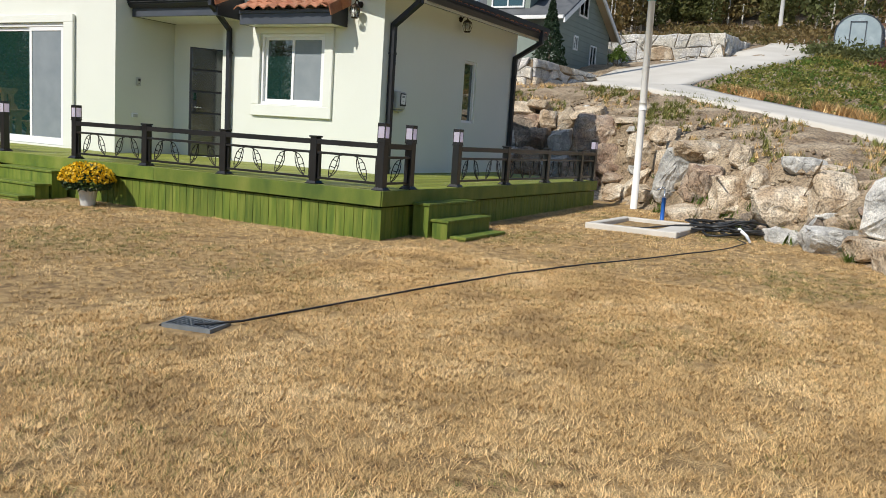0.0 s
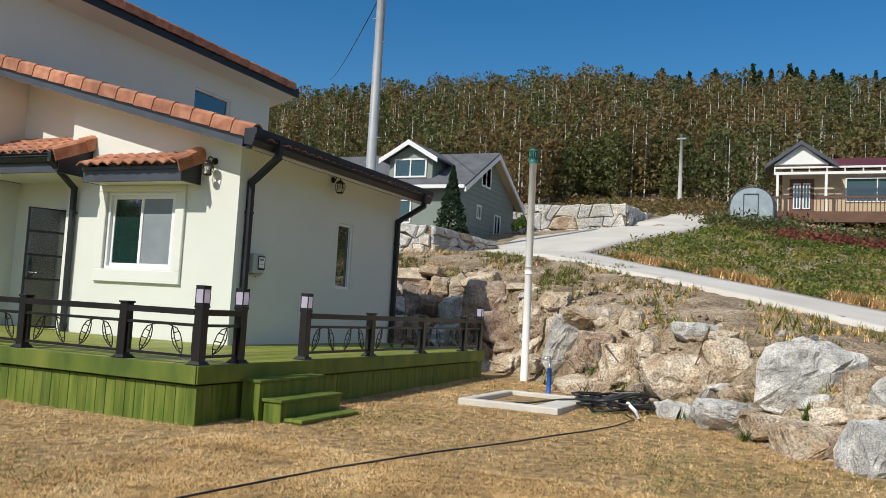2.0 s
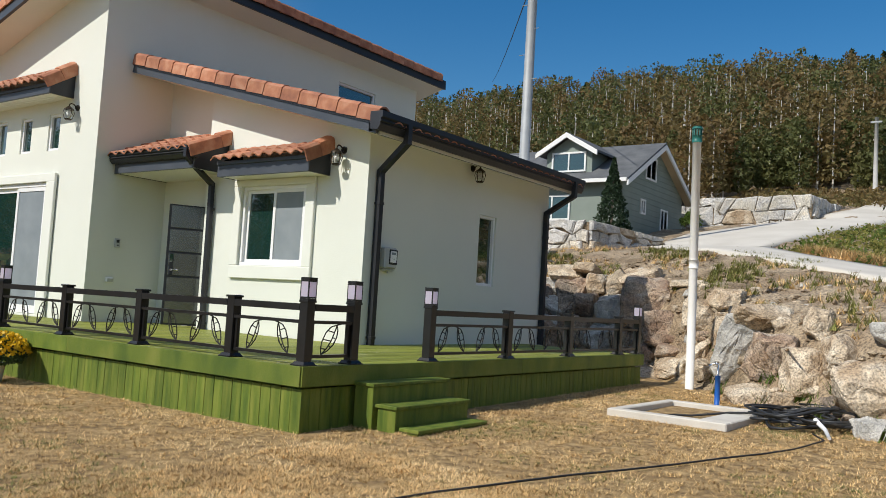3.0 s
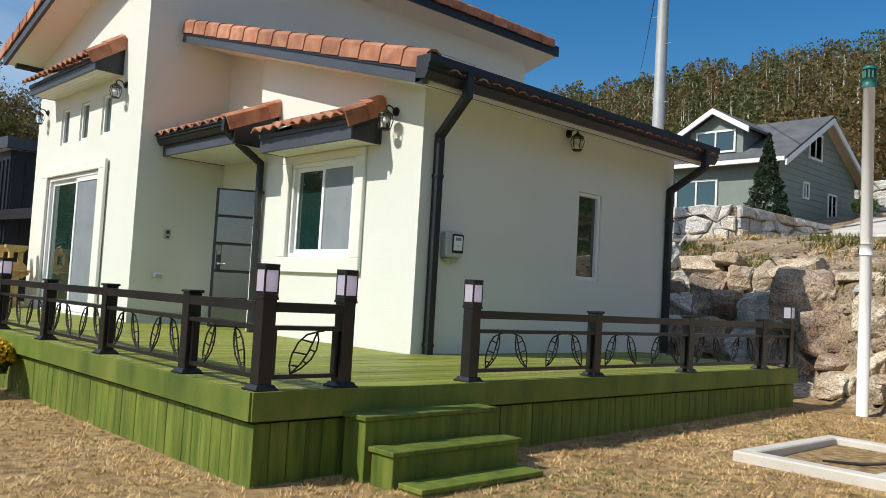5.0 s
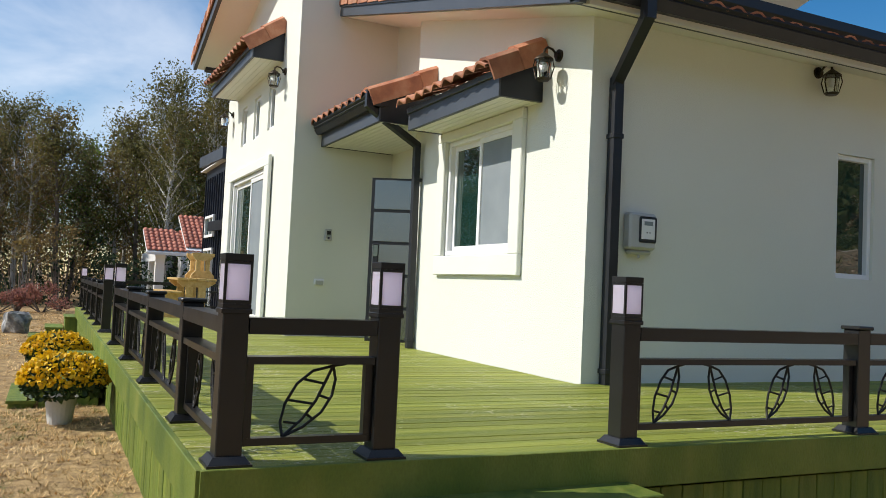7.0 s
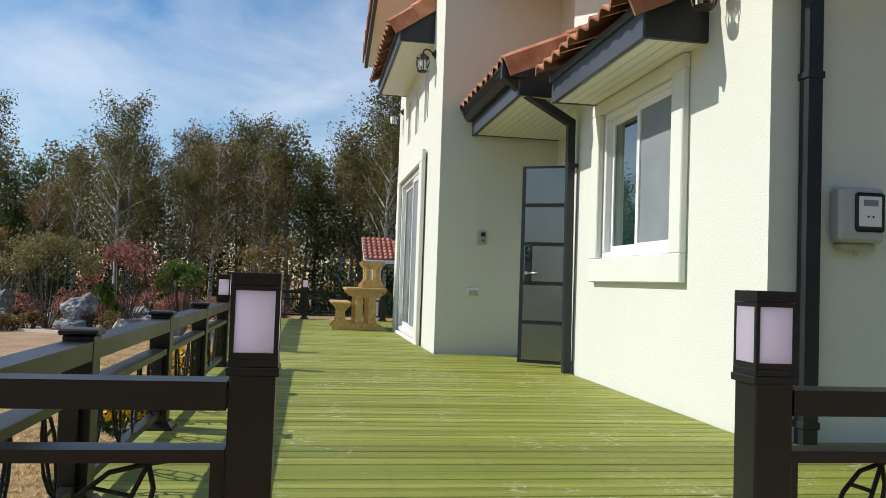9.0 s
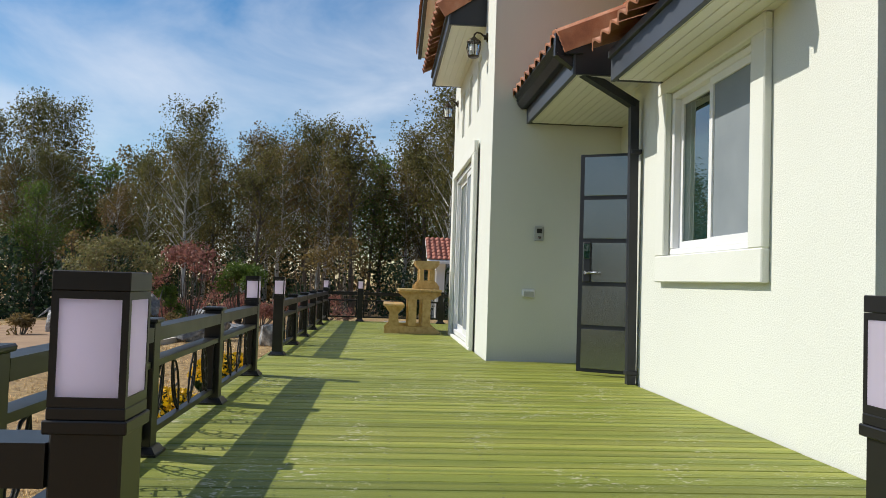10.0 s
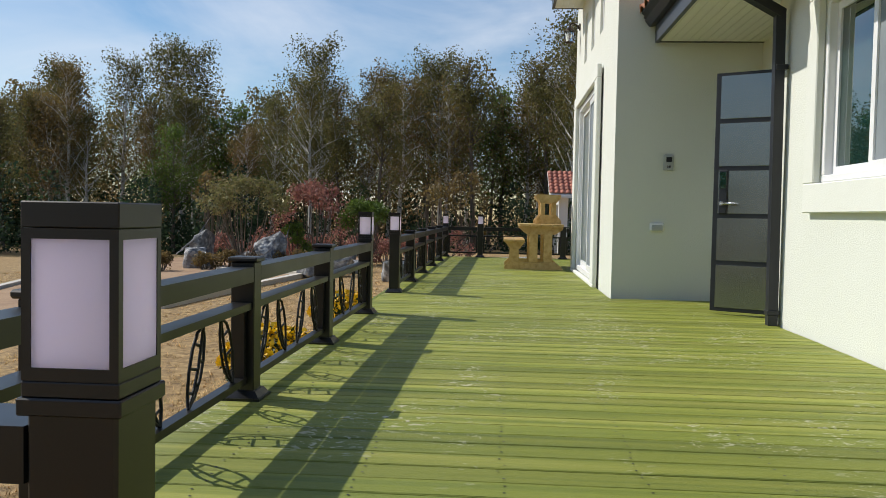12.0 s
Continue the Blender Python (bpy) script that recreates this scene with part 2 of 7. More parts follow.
def tube(bm, pts, r, sides=8, r2=None):
    """A round tube along pts, which may taper to r2."""
    pts = [Vector(p) for p in pts]
    rings = []
    ref = Vector((0.3, 0.2, 1)).normalized()
    for i, p in enumerate(pts):
        d = (pts[min(i + 1, len(pts) - 1)] - pts[max(i - 1, 0)]).normalized()
        s = d.cross(ref)
        s = s.normalized() if s.length > 0.05 else d.cross(Vector((1, 0, 0))).normalized()
        u = s.cross(d)
        q = r if r2 is None else r + (r2 - r) * i / (len(pts) - 1)
        rings.append([bm.verts.new(p + (s * math.cos(t) + u * math.sin(t)) * q) for t in (2 * math.pi * k / sides for k in range(sides))])
    for g, h in zip(rings, rings[1:]):
        for k in range(sides):
            f = bm.faces.new((g[k], g[(k + 1) % sides], h[(k + 1) % sides], h[k]))
            f.smooth = True
    bm.faces.new(rings[0])
    bm.faces.new(rings[-1][::-1])
    return bm


def mesh_of(name, bm, material):
    me = bpy.data.meshes.new(name)
    bm.to_mesh(me)
    bm.free()
    me.materials.append(material)
    return me


def part(name, bm, material, parent=None, label=""):
    ob = new(name, bm if isinstance(bm, bpy.types.Mesh) else mesh_of(name, bm, material))
    if parent:
        ob.parent = parent
    return tagged(ob, label)


def thing(name, label, category, group="", kind="", m=None):
    ob = new(name)
    ob.empty_display_size = 0.2
    if m:
        ob.matrix_world = m
    return tagged(ob, label, category, group, kind)


def raw(name, verts, faces, material, parent=None, label="", smooth=False):
    me = bpy.data.meshes.new(name)
    me.from_pydata(verts, [], faces)
    me.materials.append(material)
    if smooth:
        me.polygons.foreach_set("use_smooth", [True] * len(me.polygons))
    ob = new(name, me)
    if parent:
        ob.parent = parent
    return tagged(ob, label)


# ---- the lie of the land ----
BANK = [(-60, 21), (-20, 20.5), (-9, 19.6), (-7.4, 18.9), (-6.3, 18.1), (-5.5, 17.45), (-4.8, 16.9), (-3.8, 15.6), (-2.7, 14.7), (-1.7, 13.3), (-0.55, 11.8), (0.6, 10.4), (1.6, 9.4), (4, 8.0), (30, 4.0)]


def bank_line(x):
    return float(np.interp(x, [p[0] for p in BANK], [p[1] for p in BANK]))


def lawn_z(x, y):
    z = 0.031 * min(y, 9.0) + 0.014 * max(0.0, min(y, 18) - 9.0)
    if x < -22:
        z -= 0.012 * min(25, -22 - x)
    return max(z, -0.6)


def hill_z(x, y):
    z = 1.56 + 0.1 * (y - 17) - 0.123 * (max(min(x, 12), -7.0) - 1.3) + 0.11 * max(0, y - 30)
    if y > 58:
        z += 0.07 * (y - 58)
    return z


def smooth01(t):
    t = max(0.0, min(1.0, t))
    return t * t * (3 - 2 * t)


def land_z(x, y):
    d = 0.75 * (y - bank_line(x))
    # a steep stone face, then a soft soil slope up to the lane
    f = 0.74 * smooth01((d - 0.05) / 1.1) + 0.26 * smooth01((d - 0.5) / 3.4)
    g = lawn_z(x, y)
    if f <= 0:
        return g
    w = 1 - smooth01((-x - 24) / 16)
    if -17 < x < -6.5 and 32 < y < 40.9:
        return min(hill_z(x, y), 5.0 + 0.14 * (max(x, -14.5) + 14.5))
    return g + (max(hill_z(x, y), g + 0.3) - g) * f * max(w, smooth01((y - 30) / 40))


# ---- ground ----
def land():
    xs = np.unique(np.concatenate([np.linspace(-400, -60, 12), np.linspace(-60, -8, 66), np.linspace(-8, 6, 71), np.linspace(6, 60, 28), np.linspace(60, 400, 10)]))
    ys = np.unique(np.concatenate([np.linspace(-400, -40, 10), np.linspace(-40, 8, 25), np.linspace(8, 22, 71), np.linspace(22, 60, 58), np.linspace(60, 160, 30), np.linspace(160, 420, 8)]))
    v, f, mat = [], [], []
    for y in ys:
        for x in xs:
            z = land_z(x, y)
            d = y - bank_line(x)
            if d > 0.1 and y < 60:
                z += 0.10 * noise.noise(Vector((x * 1.3, y * 1.3, 0))) + 0.05 * noise.noise(Vector((x * 4, y * 4, 3)))
            if y > 160:
                z = land_z(x, 160) - 0.1 * (y - 160)
            v.append((x, y, z))
    w = len(xs)
    for j in range(len(ys) - 1):
        for i in range(w - 1):
            f.append((j * w + i, j * w + i + 1, (j + 1) * w + i + 1, (j + 1) * w + i))
            cx, cy = (xs[i] + xs[i + 1]) / 2, (ys[j] + ys[j + 1]) / 2
            mat.append(1 if cy - bank_line(cx) > 0.1 else 0)
    ob = raw("ground", v, f, LAWN, None, "dry tan lawn rising to a bare soil bank", True)
    ob.data.materials.append(SOIL)
    ob.data.polygons.foreach_set("material_index", mat)
    tagged(ob, category="ground", kind="structure")


land()


def strip(name, line, material, label, category, thick=0.12, lift=0.03):
    """A road-like ribbon: line holds rows of left x, y and right x, y."""
    v, f = [], []
    pts = []
    for a, b in zip(line, line[1:]):
        for k in range(8):
            pts.append([p + (q - p) * k / 8 for p, q in zip(a, b)])
    pts.append(line[-1])
    n = 7
    for lx, ly, rx, ry in pts:
        for k in range(n):
            x, y = lx + (rx - lx) * k / (n - 1), ly + (ry - ly) * k / (n - 1)
            v.append((x, y, land_z(x, y) + lift + 0.04))
    m = len(v)
    v += [(x, y, z - thick) for x, y, z in v]
    rows = len(pts)
    for j in range(rows - 1):
        for k in range(n - 1):
            f.append((j * n + k, j * n + k + 1, (j + 1) * n + k + 1, (j + 1) * n + k))
        f.append((j * n, (j + 1) * n, m + (j + 1) * n, m + j * n))
        f.append((j * n + n - 1, m + j * n + n - 1, m + (j + 1) * n + n - 1, (j + 1) * n + n - 1))
    return tagged(raw(name, v, f, material, None, label, True), category=category, kind="structure")


strip("road", [(9, 13.0, 11, 17.5), (1.4, 17.0, 1.9, 21.8), (-1.3, 20.0, -1.6, 24.6), (-4.6, 22.2, -5.4, 27.2), (-8.0, 24.0, -7.4, 29.5), (-11.0, 29.5, -7.0, 32.0), (-11.2, 34, -6.5, 35), (-8.6, 39.5, -5.4, 39.5), (-7.2, 45, -4.6, 45), (-7.0, 52, -4.8, 52)], CONC, "pale concrete lane climbing the hillside", "road")

# ---- house ----
ZD = 0.89
XE, YF, XB, YB = -8.21, 12.12, -13.55, 11.06
XL, YN, YNB = -18.45, 17.5, 19.8
house = thing("house", "cream stucco house with red tile roofs and charcoal eaves", "house")


def wing_roof_z(x):
    return 3.85 + (-7.764 - x) * 0.264


def main_roof_z(x):
    return 5.74 + 0.28 * (x + 18.2)


def slab_wall(name, outline, axis, at, thick, holes=(), material=STUCCO):
    """An upright wall from an outline in (along, z), standing in the plane at, thick towards the inside, with rectangular holes."""
    us = sorted({p[0] for p in outline} | {h[0] for h in holes} | {h[2] for h in holes})
    zs = sorted({0.25} | {h[1] for h in holes} | {h[3] for h in holes})
    top = lambda u: float(np.interp(u, [p[0] for p in outline], [p[1] for p in outline]))
    bm = bmesh.new()

    def put(u, z, s):
        return bm.verts.new((u, at + s, z) if axis == "y" else (at + s, u, z))

    for a, b in zip(us, us[1:]):
        cuts = [z for z in zs] + [None]
        for z0, z1 in zip(cuts, cuts[1:]):
            mid = ((a + b) / 2, (z0 + (z1 if z1 is not None else top((a + b) / 2))) / 2)
            if any(h[0] < mid[0] < h[2] and h[1] < mid[1] < h[3] for h in holes):
                continue
            ta, tb = (z1, z1) if z1 is not None else (top(a), top(b))
            q = [[put(a, z0, s), put(b, z0, s), put(b, tb, s), put(a, ta, s)] for s in (0, thick)]
            bm.faces.new(q[0])
            bm.faces.new(q[1][::-1])
            for k in range(4):
                bm.faces.new((q[0][k], q[1][k], q[1][(k + 1) % 4], q[0][(k + 1) % 4]))
    bmesh.ops.remove_doubles(bm, verts=bm.verts, dist=0.0005)
    # faces shared by two cells lie inside the wall
    inner = [f for f in bm.faces if len(f.edges) and all(len(e.link_faces) > 2 for e in f.edges)]
    bmesh.ops.delete(bm, geom=inner, context="FACES_ONLY")
    bmesh.ops.recalc_face_normals(bm, faces=bm.faces)
    return part(name, bm, material, house)


WIN = (-10.88, 1.98, -9.41, 3.25)
SLIT = (15.08, 1.9, 15.62, 3.13)
BIG = (-17.49, 0.93, -14.98, 3.33)
SMALL = [(-17.15, 3.92, -16.75, 4.6), (-16.2, 3.92, -15.8, 4.6), (-15.2, 3.92, -14.8, 4.6)]
slab_wall("wall", [(-11.85, wing_roof_z(-11.85)), (XE, wing_roof_z(XE))], "y", YF, 0.2, [WIN])
slab_wall("wall", [(YF + 0.2, wing_roof_z(XE)), (YN, wing_roof_z(XE))], "x", XE, -0.2, [SLIT])
slab_wall("wall", [(XB, wing_roof_z(XB)), (-11.85, wing_roof_z(-11.85))], "y", 12.5, 0.2, [(-12.55, 0.89, -11.85, 2.98)])
slab_wall("wall", [(XL, main_roof_z(XL)), (XB, main_roof_z(XB))], "y", YB, 0.2, [BIG] + SMALL)
slab_wall("wall", [(YB + 0.2, main_roof_z(XB)), (YNB, main_roof_z(XB))], "x", XB, -0.2, [(16.9, 5.75, 18.2, 6.55)])
slab_wall("wall", [(YB + 0.2, main_roof_z(XL)), (YNB, main_roof_z(XL))], "x", XL, 0.2)
slab_wall("wall", [(XL + 0.2, main_roof_z(XL)), (XB - 0.2, main_roof_z(XB))], "y", YNB - 0.2, 0.2)
slab_wall("wall", [(XB, wing_roof_z(XB)), (XE - 0.2, wing_roof_z(XE))], "y", YN - 0.2, 0.2)
# return of the window wall into the porch, and the porch's upper wall
part("wall", boxes(((-11.85, YF + 0.2, 0.25), (-11.65, 12.7, 4.85))), STUCCO, house)
# near-black sheets behind the panes stand in for the darkness of unlit rooms
part("black_room_sheet", boxes(((XB + 0.3, 13.4, 0.9), (XE - 0.3, 13.42, 4.0)), ((XE - 0.62, 12.4, 0.9), (XE - 0.6, 16.8, 4.0)), ((XL + 0.3, 12.4, 0.9), (XB - 0.3, 12.42, 5.2)), ((XB - 0.7, 13, 5), (XB - 0.68, 19, 7))), BLACK, house, "near-black sheets standing in for the unlit interior behind the panes")


def barrel_field(bm, origin, du, dv, cols, rows, cw, rl, amp=0.045, lift=0.0):
    """Rows of overlapping S-shaped tiles; du runs along a course, dv down the slope."""
    o, du, dv = Vector(origin), Vector(du).normalized(), Vector(dv).normalized()
    nn = du.cross(dv)
    if nn.z < 0:
        nn = -nn
    prof = [(k / 8, amp * (0.5 - 0.5 * math.cos(2 * math.pi * k / 8)) ** 0.8) for k in range(9)]
    for i in range(cols):
        for j in range(rows):
            jit = random.uniform(-0.006, 0.006)
            g = []
            for s, up in ((0.0, 0.0), (1.12, 0.028)):
                g.append([bm.verts.new(o + du * ((i + u) * cw) + dv * ((j + s) * rl + jit) + nn * (h + up + lift)) for u, h in prof])
            lip = [bm.verts.new(v.co - nn * 0.022) for v in g[1]]
            for k in range(8):
                f = bm.faces.new((g[0][k], g[0][k + 1], g[1][k + 1], g[1][k]))
                f.smooth = True
                bm.faces.new((g[1][k], g[1][k + 1], lip[k + 1], lip[k]))
    return bm


def verge_tile():
    """One L-shaped verge tile, 0.40 m long down the slope (along +x), its face towards -y."""
    bm = bmesh.new()
    prof = [(0.02, 0.0), (0.02, 0.17), (0.06, 0.215), (0.13, 0.225), (0.21, 0.19), (0.21, 0.165), (0.13, 0.2), (0.07, 0.19), (0.045, 0.16), (0.045, 0.0)]
    rings = []
    for x, g in ((0.0, 0.0), (0.40, 0.012)):
        rings.append([bm.verts.new((x, -g + (u - 0.02) * (1 + 0.1 * (x > 0)), v + g)) for u, v in prof])
    n = len(prof)
    for k in range(n):
        bm.faces.new((rings[0][k], rings[0][(k + 1) % n], rings[1][(k + 1) % n], rings[1][k]))
    bm.faces.new(rings[0])
    bm.faces.new(rings[1][::-1])
    bmesh.ops.recalc_face_normals(bm, faces=bm.faces)
    return mesh_of("verge_tile", bm, TILE)


VERGE = verge_tile()


def verge_row(parent, start, step, turn, count):
    for k in range(count):
        ob = new("verge_tile", VERGE)
        ob.parent = parent
        ob.matrix_local = Matrix.Translation(Vector(start) + Vector(step) * k) @ turn


# wing roof: a single pitch that falls towards the side wall
XR0, XR1, YR0, YR1 = -13.5, -7.66, 11.62, 17.62
bm = bmesh.new()
for y0, y1 in ((YR0 + 0.06, YR1 - 0.06),):
    q = [(XR0, y0), (XR1, y0), (XR1, y1), (XR0, y1)]
    lo = [bm.verts.new((x, y, wing_roof_z(x) - 0.02)) for x, y in q]
    hi = [bm.verts.new((x, y, wing_roof_z(x) + 0.14)) for x, y in q]
    bm.faces.new(lo[::-1]), bm.faces.new(hi)
    for k in range(4):
        bm.faces.new((lo[k], lo[(k + 1) % 4], hi[(k + 1) % 4], hi[k]))
roof_w = part("roof", bm, SOFFIT, house, "single-pitch roof of red barrel tiles over pale soffit boards")
sl = Vector((1, 0, -0.264)).normalized()
part("tile_field", barrel_field(bmesh.new(), (XR0, YR0 + 0.2, wing_roof_z(XR0) + 0.15), (0, 1, 0), sl, 26, 17, 0.222, 0.36), TILE_J, roof_w)["kind"] = "stuff"
part("fascia", prism(bmesh.new(), [(-0.03, -0.02), (0.03, -0.02), (0.03, 0.10), (-0.03, 0.10)], (XR0, YR0, wing_roof_z(XR0)), (XR1, YR0, wing_roof_z(XR1))), GUTTER, roof_w, "slate grey verge board")
part("fascia", prism(bmesh.new(), [(-0.02, 0.10), (0.05, 0.10), (0.05, 0.165), (-0.02, 0.165)], (XR0, YR0, wing_roof_z(XR0)), (XR1, YR0, wing_roof_z(XR1))), DARK, roof_w)
verge_row(roof_w, (XR0 + 0.02, YR0 - 0.06, wing_roof_z(XR0) + 0.12), sl * 0.404, Matrix.Rotation(math.atan2(0.264, 1), 4, "Y"), 15)
GP = [(-0.09, 0.0), (0.05, -0.02), (0.10, 0.06), (0.085, 0.075), (0.115, 0.10), (0.10, 0.13), (0.13, 0.155), (0.13, 0.235), (-0.09, 0.235)]
part("gutter", prism(bmesh.new(), GP, (-7.64, YR0 - 0.08, 3.86), (-7.64, YR1 + 0.04, 3.86)), DARK, roof_w, "charcoal moulded box gutter")
part("eave_board", boxes(((-7.79, YR0 - 0.03, 3.83), (-7.72, YR1, 4.0))), DARK, roof_w)


def pipe_run(parent, pts, r=0.043, clips=()):
    bm = bmesh.new()
    for a, b in zip(pts, pts[1:]):
        a, b = Vector(a), Vector(b)
        d = (b - a).normalized()
        prism(bm, [(-r, -r), (r, -r), (r, r), (-r, r)], a - d * r * 0.6, b + d * r * 0.6)
    p = part("downpipe", bm, DARK, parent, "dark square downpipe")
    for x, y, z in clips:
        part("clip", boxes(((x - r - 0.01, y - r - 0.01, z - 0.02), (x + r + 0.01, y + r + 0.01, z + 0.02)), bevel=0.004), DARK, p)


pipe_run(house, [(-7.53, 12.13, 3.98), (-7.53, 12.13, 3.76), (-8.15, 12.33, 3.42), (-8.15, 12.33, 0.9)], 0.043, [(-8.15, 12.33, 2.95), (-8.15, 12.33, 1.0)])
pipe_run(house, [(-7.53, 17.25, 3.98), (-7.53, 17.25, 3.74), (-8.15, 17.33, 3.42), (-8.15, 17.33, 0.9)], 0.043, [(-8.15, 17.33, 2.95), (-8.15, 17.33, 1.0)])

# main roof: a higher single pitch that falls the other way
MX0, MX1, MY0, MY1 = -18.75, -13.06, 10.46, 20.33
bm = bmesh.new()
q = [(MX0, MY0), (MX1, MY0), (MX1, MY1), (MX0, MY1)]
lo = [bm.verts.new((x, y, main_roof_z(x))) for x, y in q]
hi = [bm.verts.new((x, y, main_roof_z(x) + 0.15)) for x, y in q]
bm.faces.new(lo[::-1]), bm.faces.new(hi)
for k in range(4):
    bm.faces.new((lo[k], lo[(k + 1) % 4], hi[(k + 1) % 4], hi[k]))
roof_m = part("roof", bm, SOFFIT, house, "upper single-pitch roof edged with red tiles")
ms = Vector((-1, 0, -0.28)).normalized()
part("tile_field", barrel_field(bmesh.new(), (MX1, MY0 + 0.2, main_roof_z(MX1) + 0.17), (0, 1, 0), ms, 43, 17, 0.222, 0.36), TILE_J, roof_m)["kind"] = "stuff"
part("fascia", prism(bmesh.new(), [(-0.03, -0.03), (0.03, -0.03), (0.03, 0.2), (-0.03, 0.2)], (MX0, MY0 - 0.03, main_roof_z(MX0)), (MX1, MY0 - 0.03, main_roof_z(MX1))), GUTTER, roof_m)
part("fascia", boxes(((MX1, MY0 - 0.06, main_roof_z(MX1) - 0.03), (MX1 + 0.05, MY1, main_roof_z(MX1) + 0.2))), DARK, roof_m)
verge_row(roof_m, (MX1, MY0 - 0.09, main_roof_z(MX1) + 0.14), ms * 0.404, Matrix.Rotation(-math.atan2(0.28, 1), 4, "Y") @ Matrix.Translation((-0.4, 0, 0)), 15)
verge_row(roof_m, (MX1 + 0.1, MY0 + 0.35, main_roof_z(MX1) + 0.12), (0, 0.404, 0), Matrix.Rotation(radians(90), 4, "Z") @ Matrix.Translation((-0.4, 0, 0)), 24)
part("gutter", prism(bmesh.new(), GP, (MX0 + 0.05, MY1, main_roof_z(MX0) - 0.02), (MX0 + 0.05, MY0 + 0.15, main_roof_z(MX0) - 0.02)), DARK, roof_m)


# ---- windows and door of the house ----
def sliding_window(name, m, w, h, label, surround=0.0, depth=0.1, split=0.5, screen=True, parent=house, fw=0.065, above=0.24, sash=0.075):
    """A two-leaf sliding window; local x along the wall, z up from the sill, -y outwards."""
    win = part(name, boxes(((0, 0, 0), (w, depth, fw)), ((0, 0, h - fw), (w, depth, h)), ((0, 0, fw), (fw, depth, h - fw)), ((w - fw, 0, fw), (w, depth, h - fw)), bevel=0.006), PVC, parent, label)
    win.matrix_local = m
    cut = w * split
    for a, b, y, mat in ((fw, cut + 0.03, 0.055, GLASS), (cut - 0.03, w - fw, 0.012, SCREEN if screen else GLASS)):
        z0, z1, s = fw, h - fw, sash
        part("sash", boxes(((a, y, z0 + 0.001), (b, y + 0.035, z0 + s)), ((a, y, z1 - s), (b, y + 0.035, z1 - 0.001)), ((a, y, z0 + s), (a + s, y + 0.035, z1 - s)), ((b - s, y, z0 + s), (b, y + 0.035, z1 - s))), PVC, win)
        part("pane", boxes(((a + s, y + 0.014, z0 + s), (b - s, y + 0.02, z1 - s))), mat, win)
    if surround:
        q, top = surround, h + above
        for a, b in (((-q, -0.055, -q - 0.02), (w + q, -0.001, -0.005)), ((-q, -0.055, h + 0.005), (w + q, -0.001, top)), ((-q, -0.055, -0.005), (-0.005, -0.001, h + 0.005)), ((w + 0.005, -0.055, -0.005), (w + q, -0.001, h + 0.005))):
            part("surround", boxes((a, b), bevel=0.008), TRIM, win, "raised cream surround")
    return win


def front(x, y, z):
    return Matrix.Translation((x, y, z))


sliding_window("window", front(WIN[0], YF + 0.03 - 0.03, WIN[1]), WIN[2] - WIN[0], WIN[3] - WIN[1], "white sliding window with dark glass and a grey screen", 0.19, fw=0.05, sash=0.055, above=0.11)
sliding_window("window", front(BIG[0], YB - 0.02, BIG[1]), BIG[2] - BIG[0], BIG[3] - BIG[1], "tall white sliding patio window", 0.29, split=0.56, fw=0.07, above=0.16)
for a, b, c, d in SMALL:
    w = part("window", boxes(((a, YB + 0.03, b), (a + 0.05, YB + 0.12, d)), ((c - 0.05, YB + 0.03, b), (c, YB + 0.12, d)), ((a + 0.05, YB + 0.03, b), (c - 0.05, YB + 0.12, b + 0.05)), ((a + 0.05, YB + 0.03, d - 0.05), (c - 0.05, YB + 0.12, d)), bevel=0.005), PVC, house, "small white fixed window")
    part("pane", boxes(((a + 0.05, YB + 0.07, b + 0.05), (c - 0.05, YB + 0.08, d - 0.05))), GLASS, w)
for y0, z0, y1, z1, X in ((*SLIT, XE), (16.9, 5.75, 18.2, 6.55, XB)):
    w = part("window", boxes(((X - 0.12, y0, z0), (X - 0.03, y0 + 0.05, z1)), ((X - 0.12, y1 - 0.05, z0), (X - 0.03, y1, z1)), ((X - 0.12, y0 + 0.05, z0), (X - 0.03, y1 - 0.05, z0 + 0.05)), ((X - 0.12, y0 + 0.05, z1 - 0.05), (X - 0.03, y1 - 0.05, z1)), bevel=0.005), PVC, house, "narrow white fixed window")
    part("pane", boxes(((X - 0.09, y0 + 0.05, z0 + 0.05), (X - 0.08, y1 - 0.05, z1 - 0.05))), GLASS, w)

DOOR = surface("grey_steel_door", [(0.20, 0.215, 0.21), (0.24, 0.255, 0.25)], 1.5, 0.22, 0.9, 0.0, 120, 0.04)
CHROME = surface("satin_chrome", [(0.55, 0.55, 0.55), (0.65, 0.65, 0.65)], 3, 0.25, 1.0, 0, 40, 0.03)
door = part("door", boxes(((0.0, 0.0, 0.0), (0.87, 0.045, 2.05)), bevel=0.004), DARK, house, "charcoal steel entrance door with grey panels standing ajar")
door.matrix_local = Matrix.Translation((-12.31, 11.75, ZD + 0.03)) @ Matrix.Rotation(math.atan2(0.75, 0.44), 4, "Z")
for k in range(5):
    z0 = 0.02 + k * 0.406
    part("door_panel", boxes(((0.04, -0.004, z0 + 0.012), (0.845, 0.02, z0 + 0.382)), bevel=0.003), DOOR, door, "brushed grey panel")
lock = part("door_lock", boxes(((0.055, -0.03, 0.84), (0.125, 0.0, 1.22)), bevel=0.008), DARK, door, "black digital lock with a chrome lever")
part("keypad", boxes(((0.062, -0.036, 1.06), (0.118, -0.028, 1.2)), bevel=0.002), GLASS, lock)
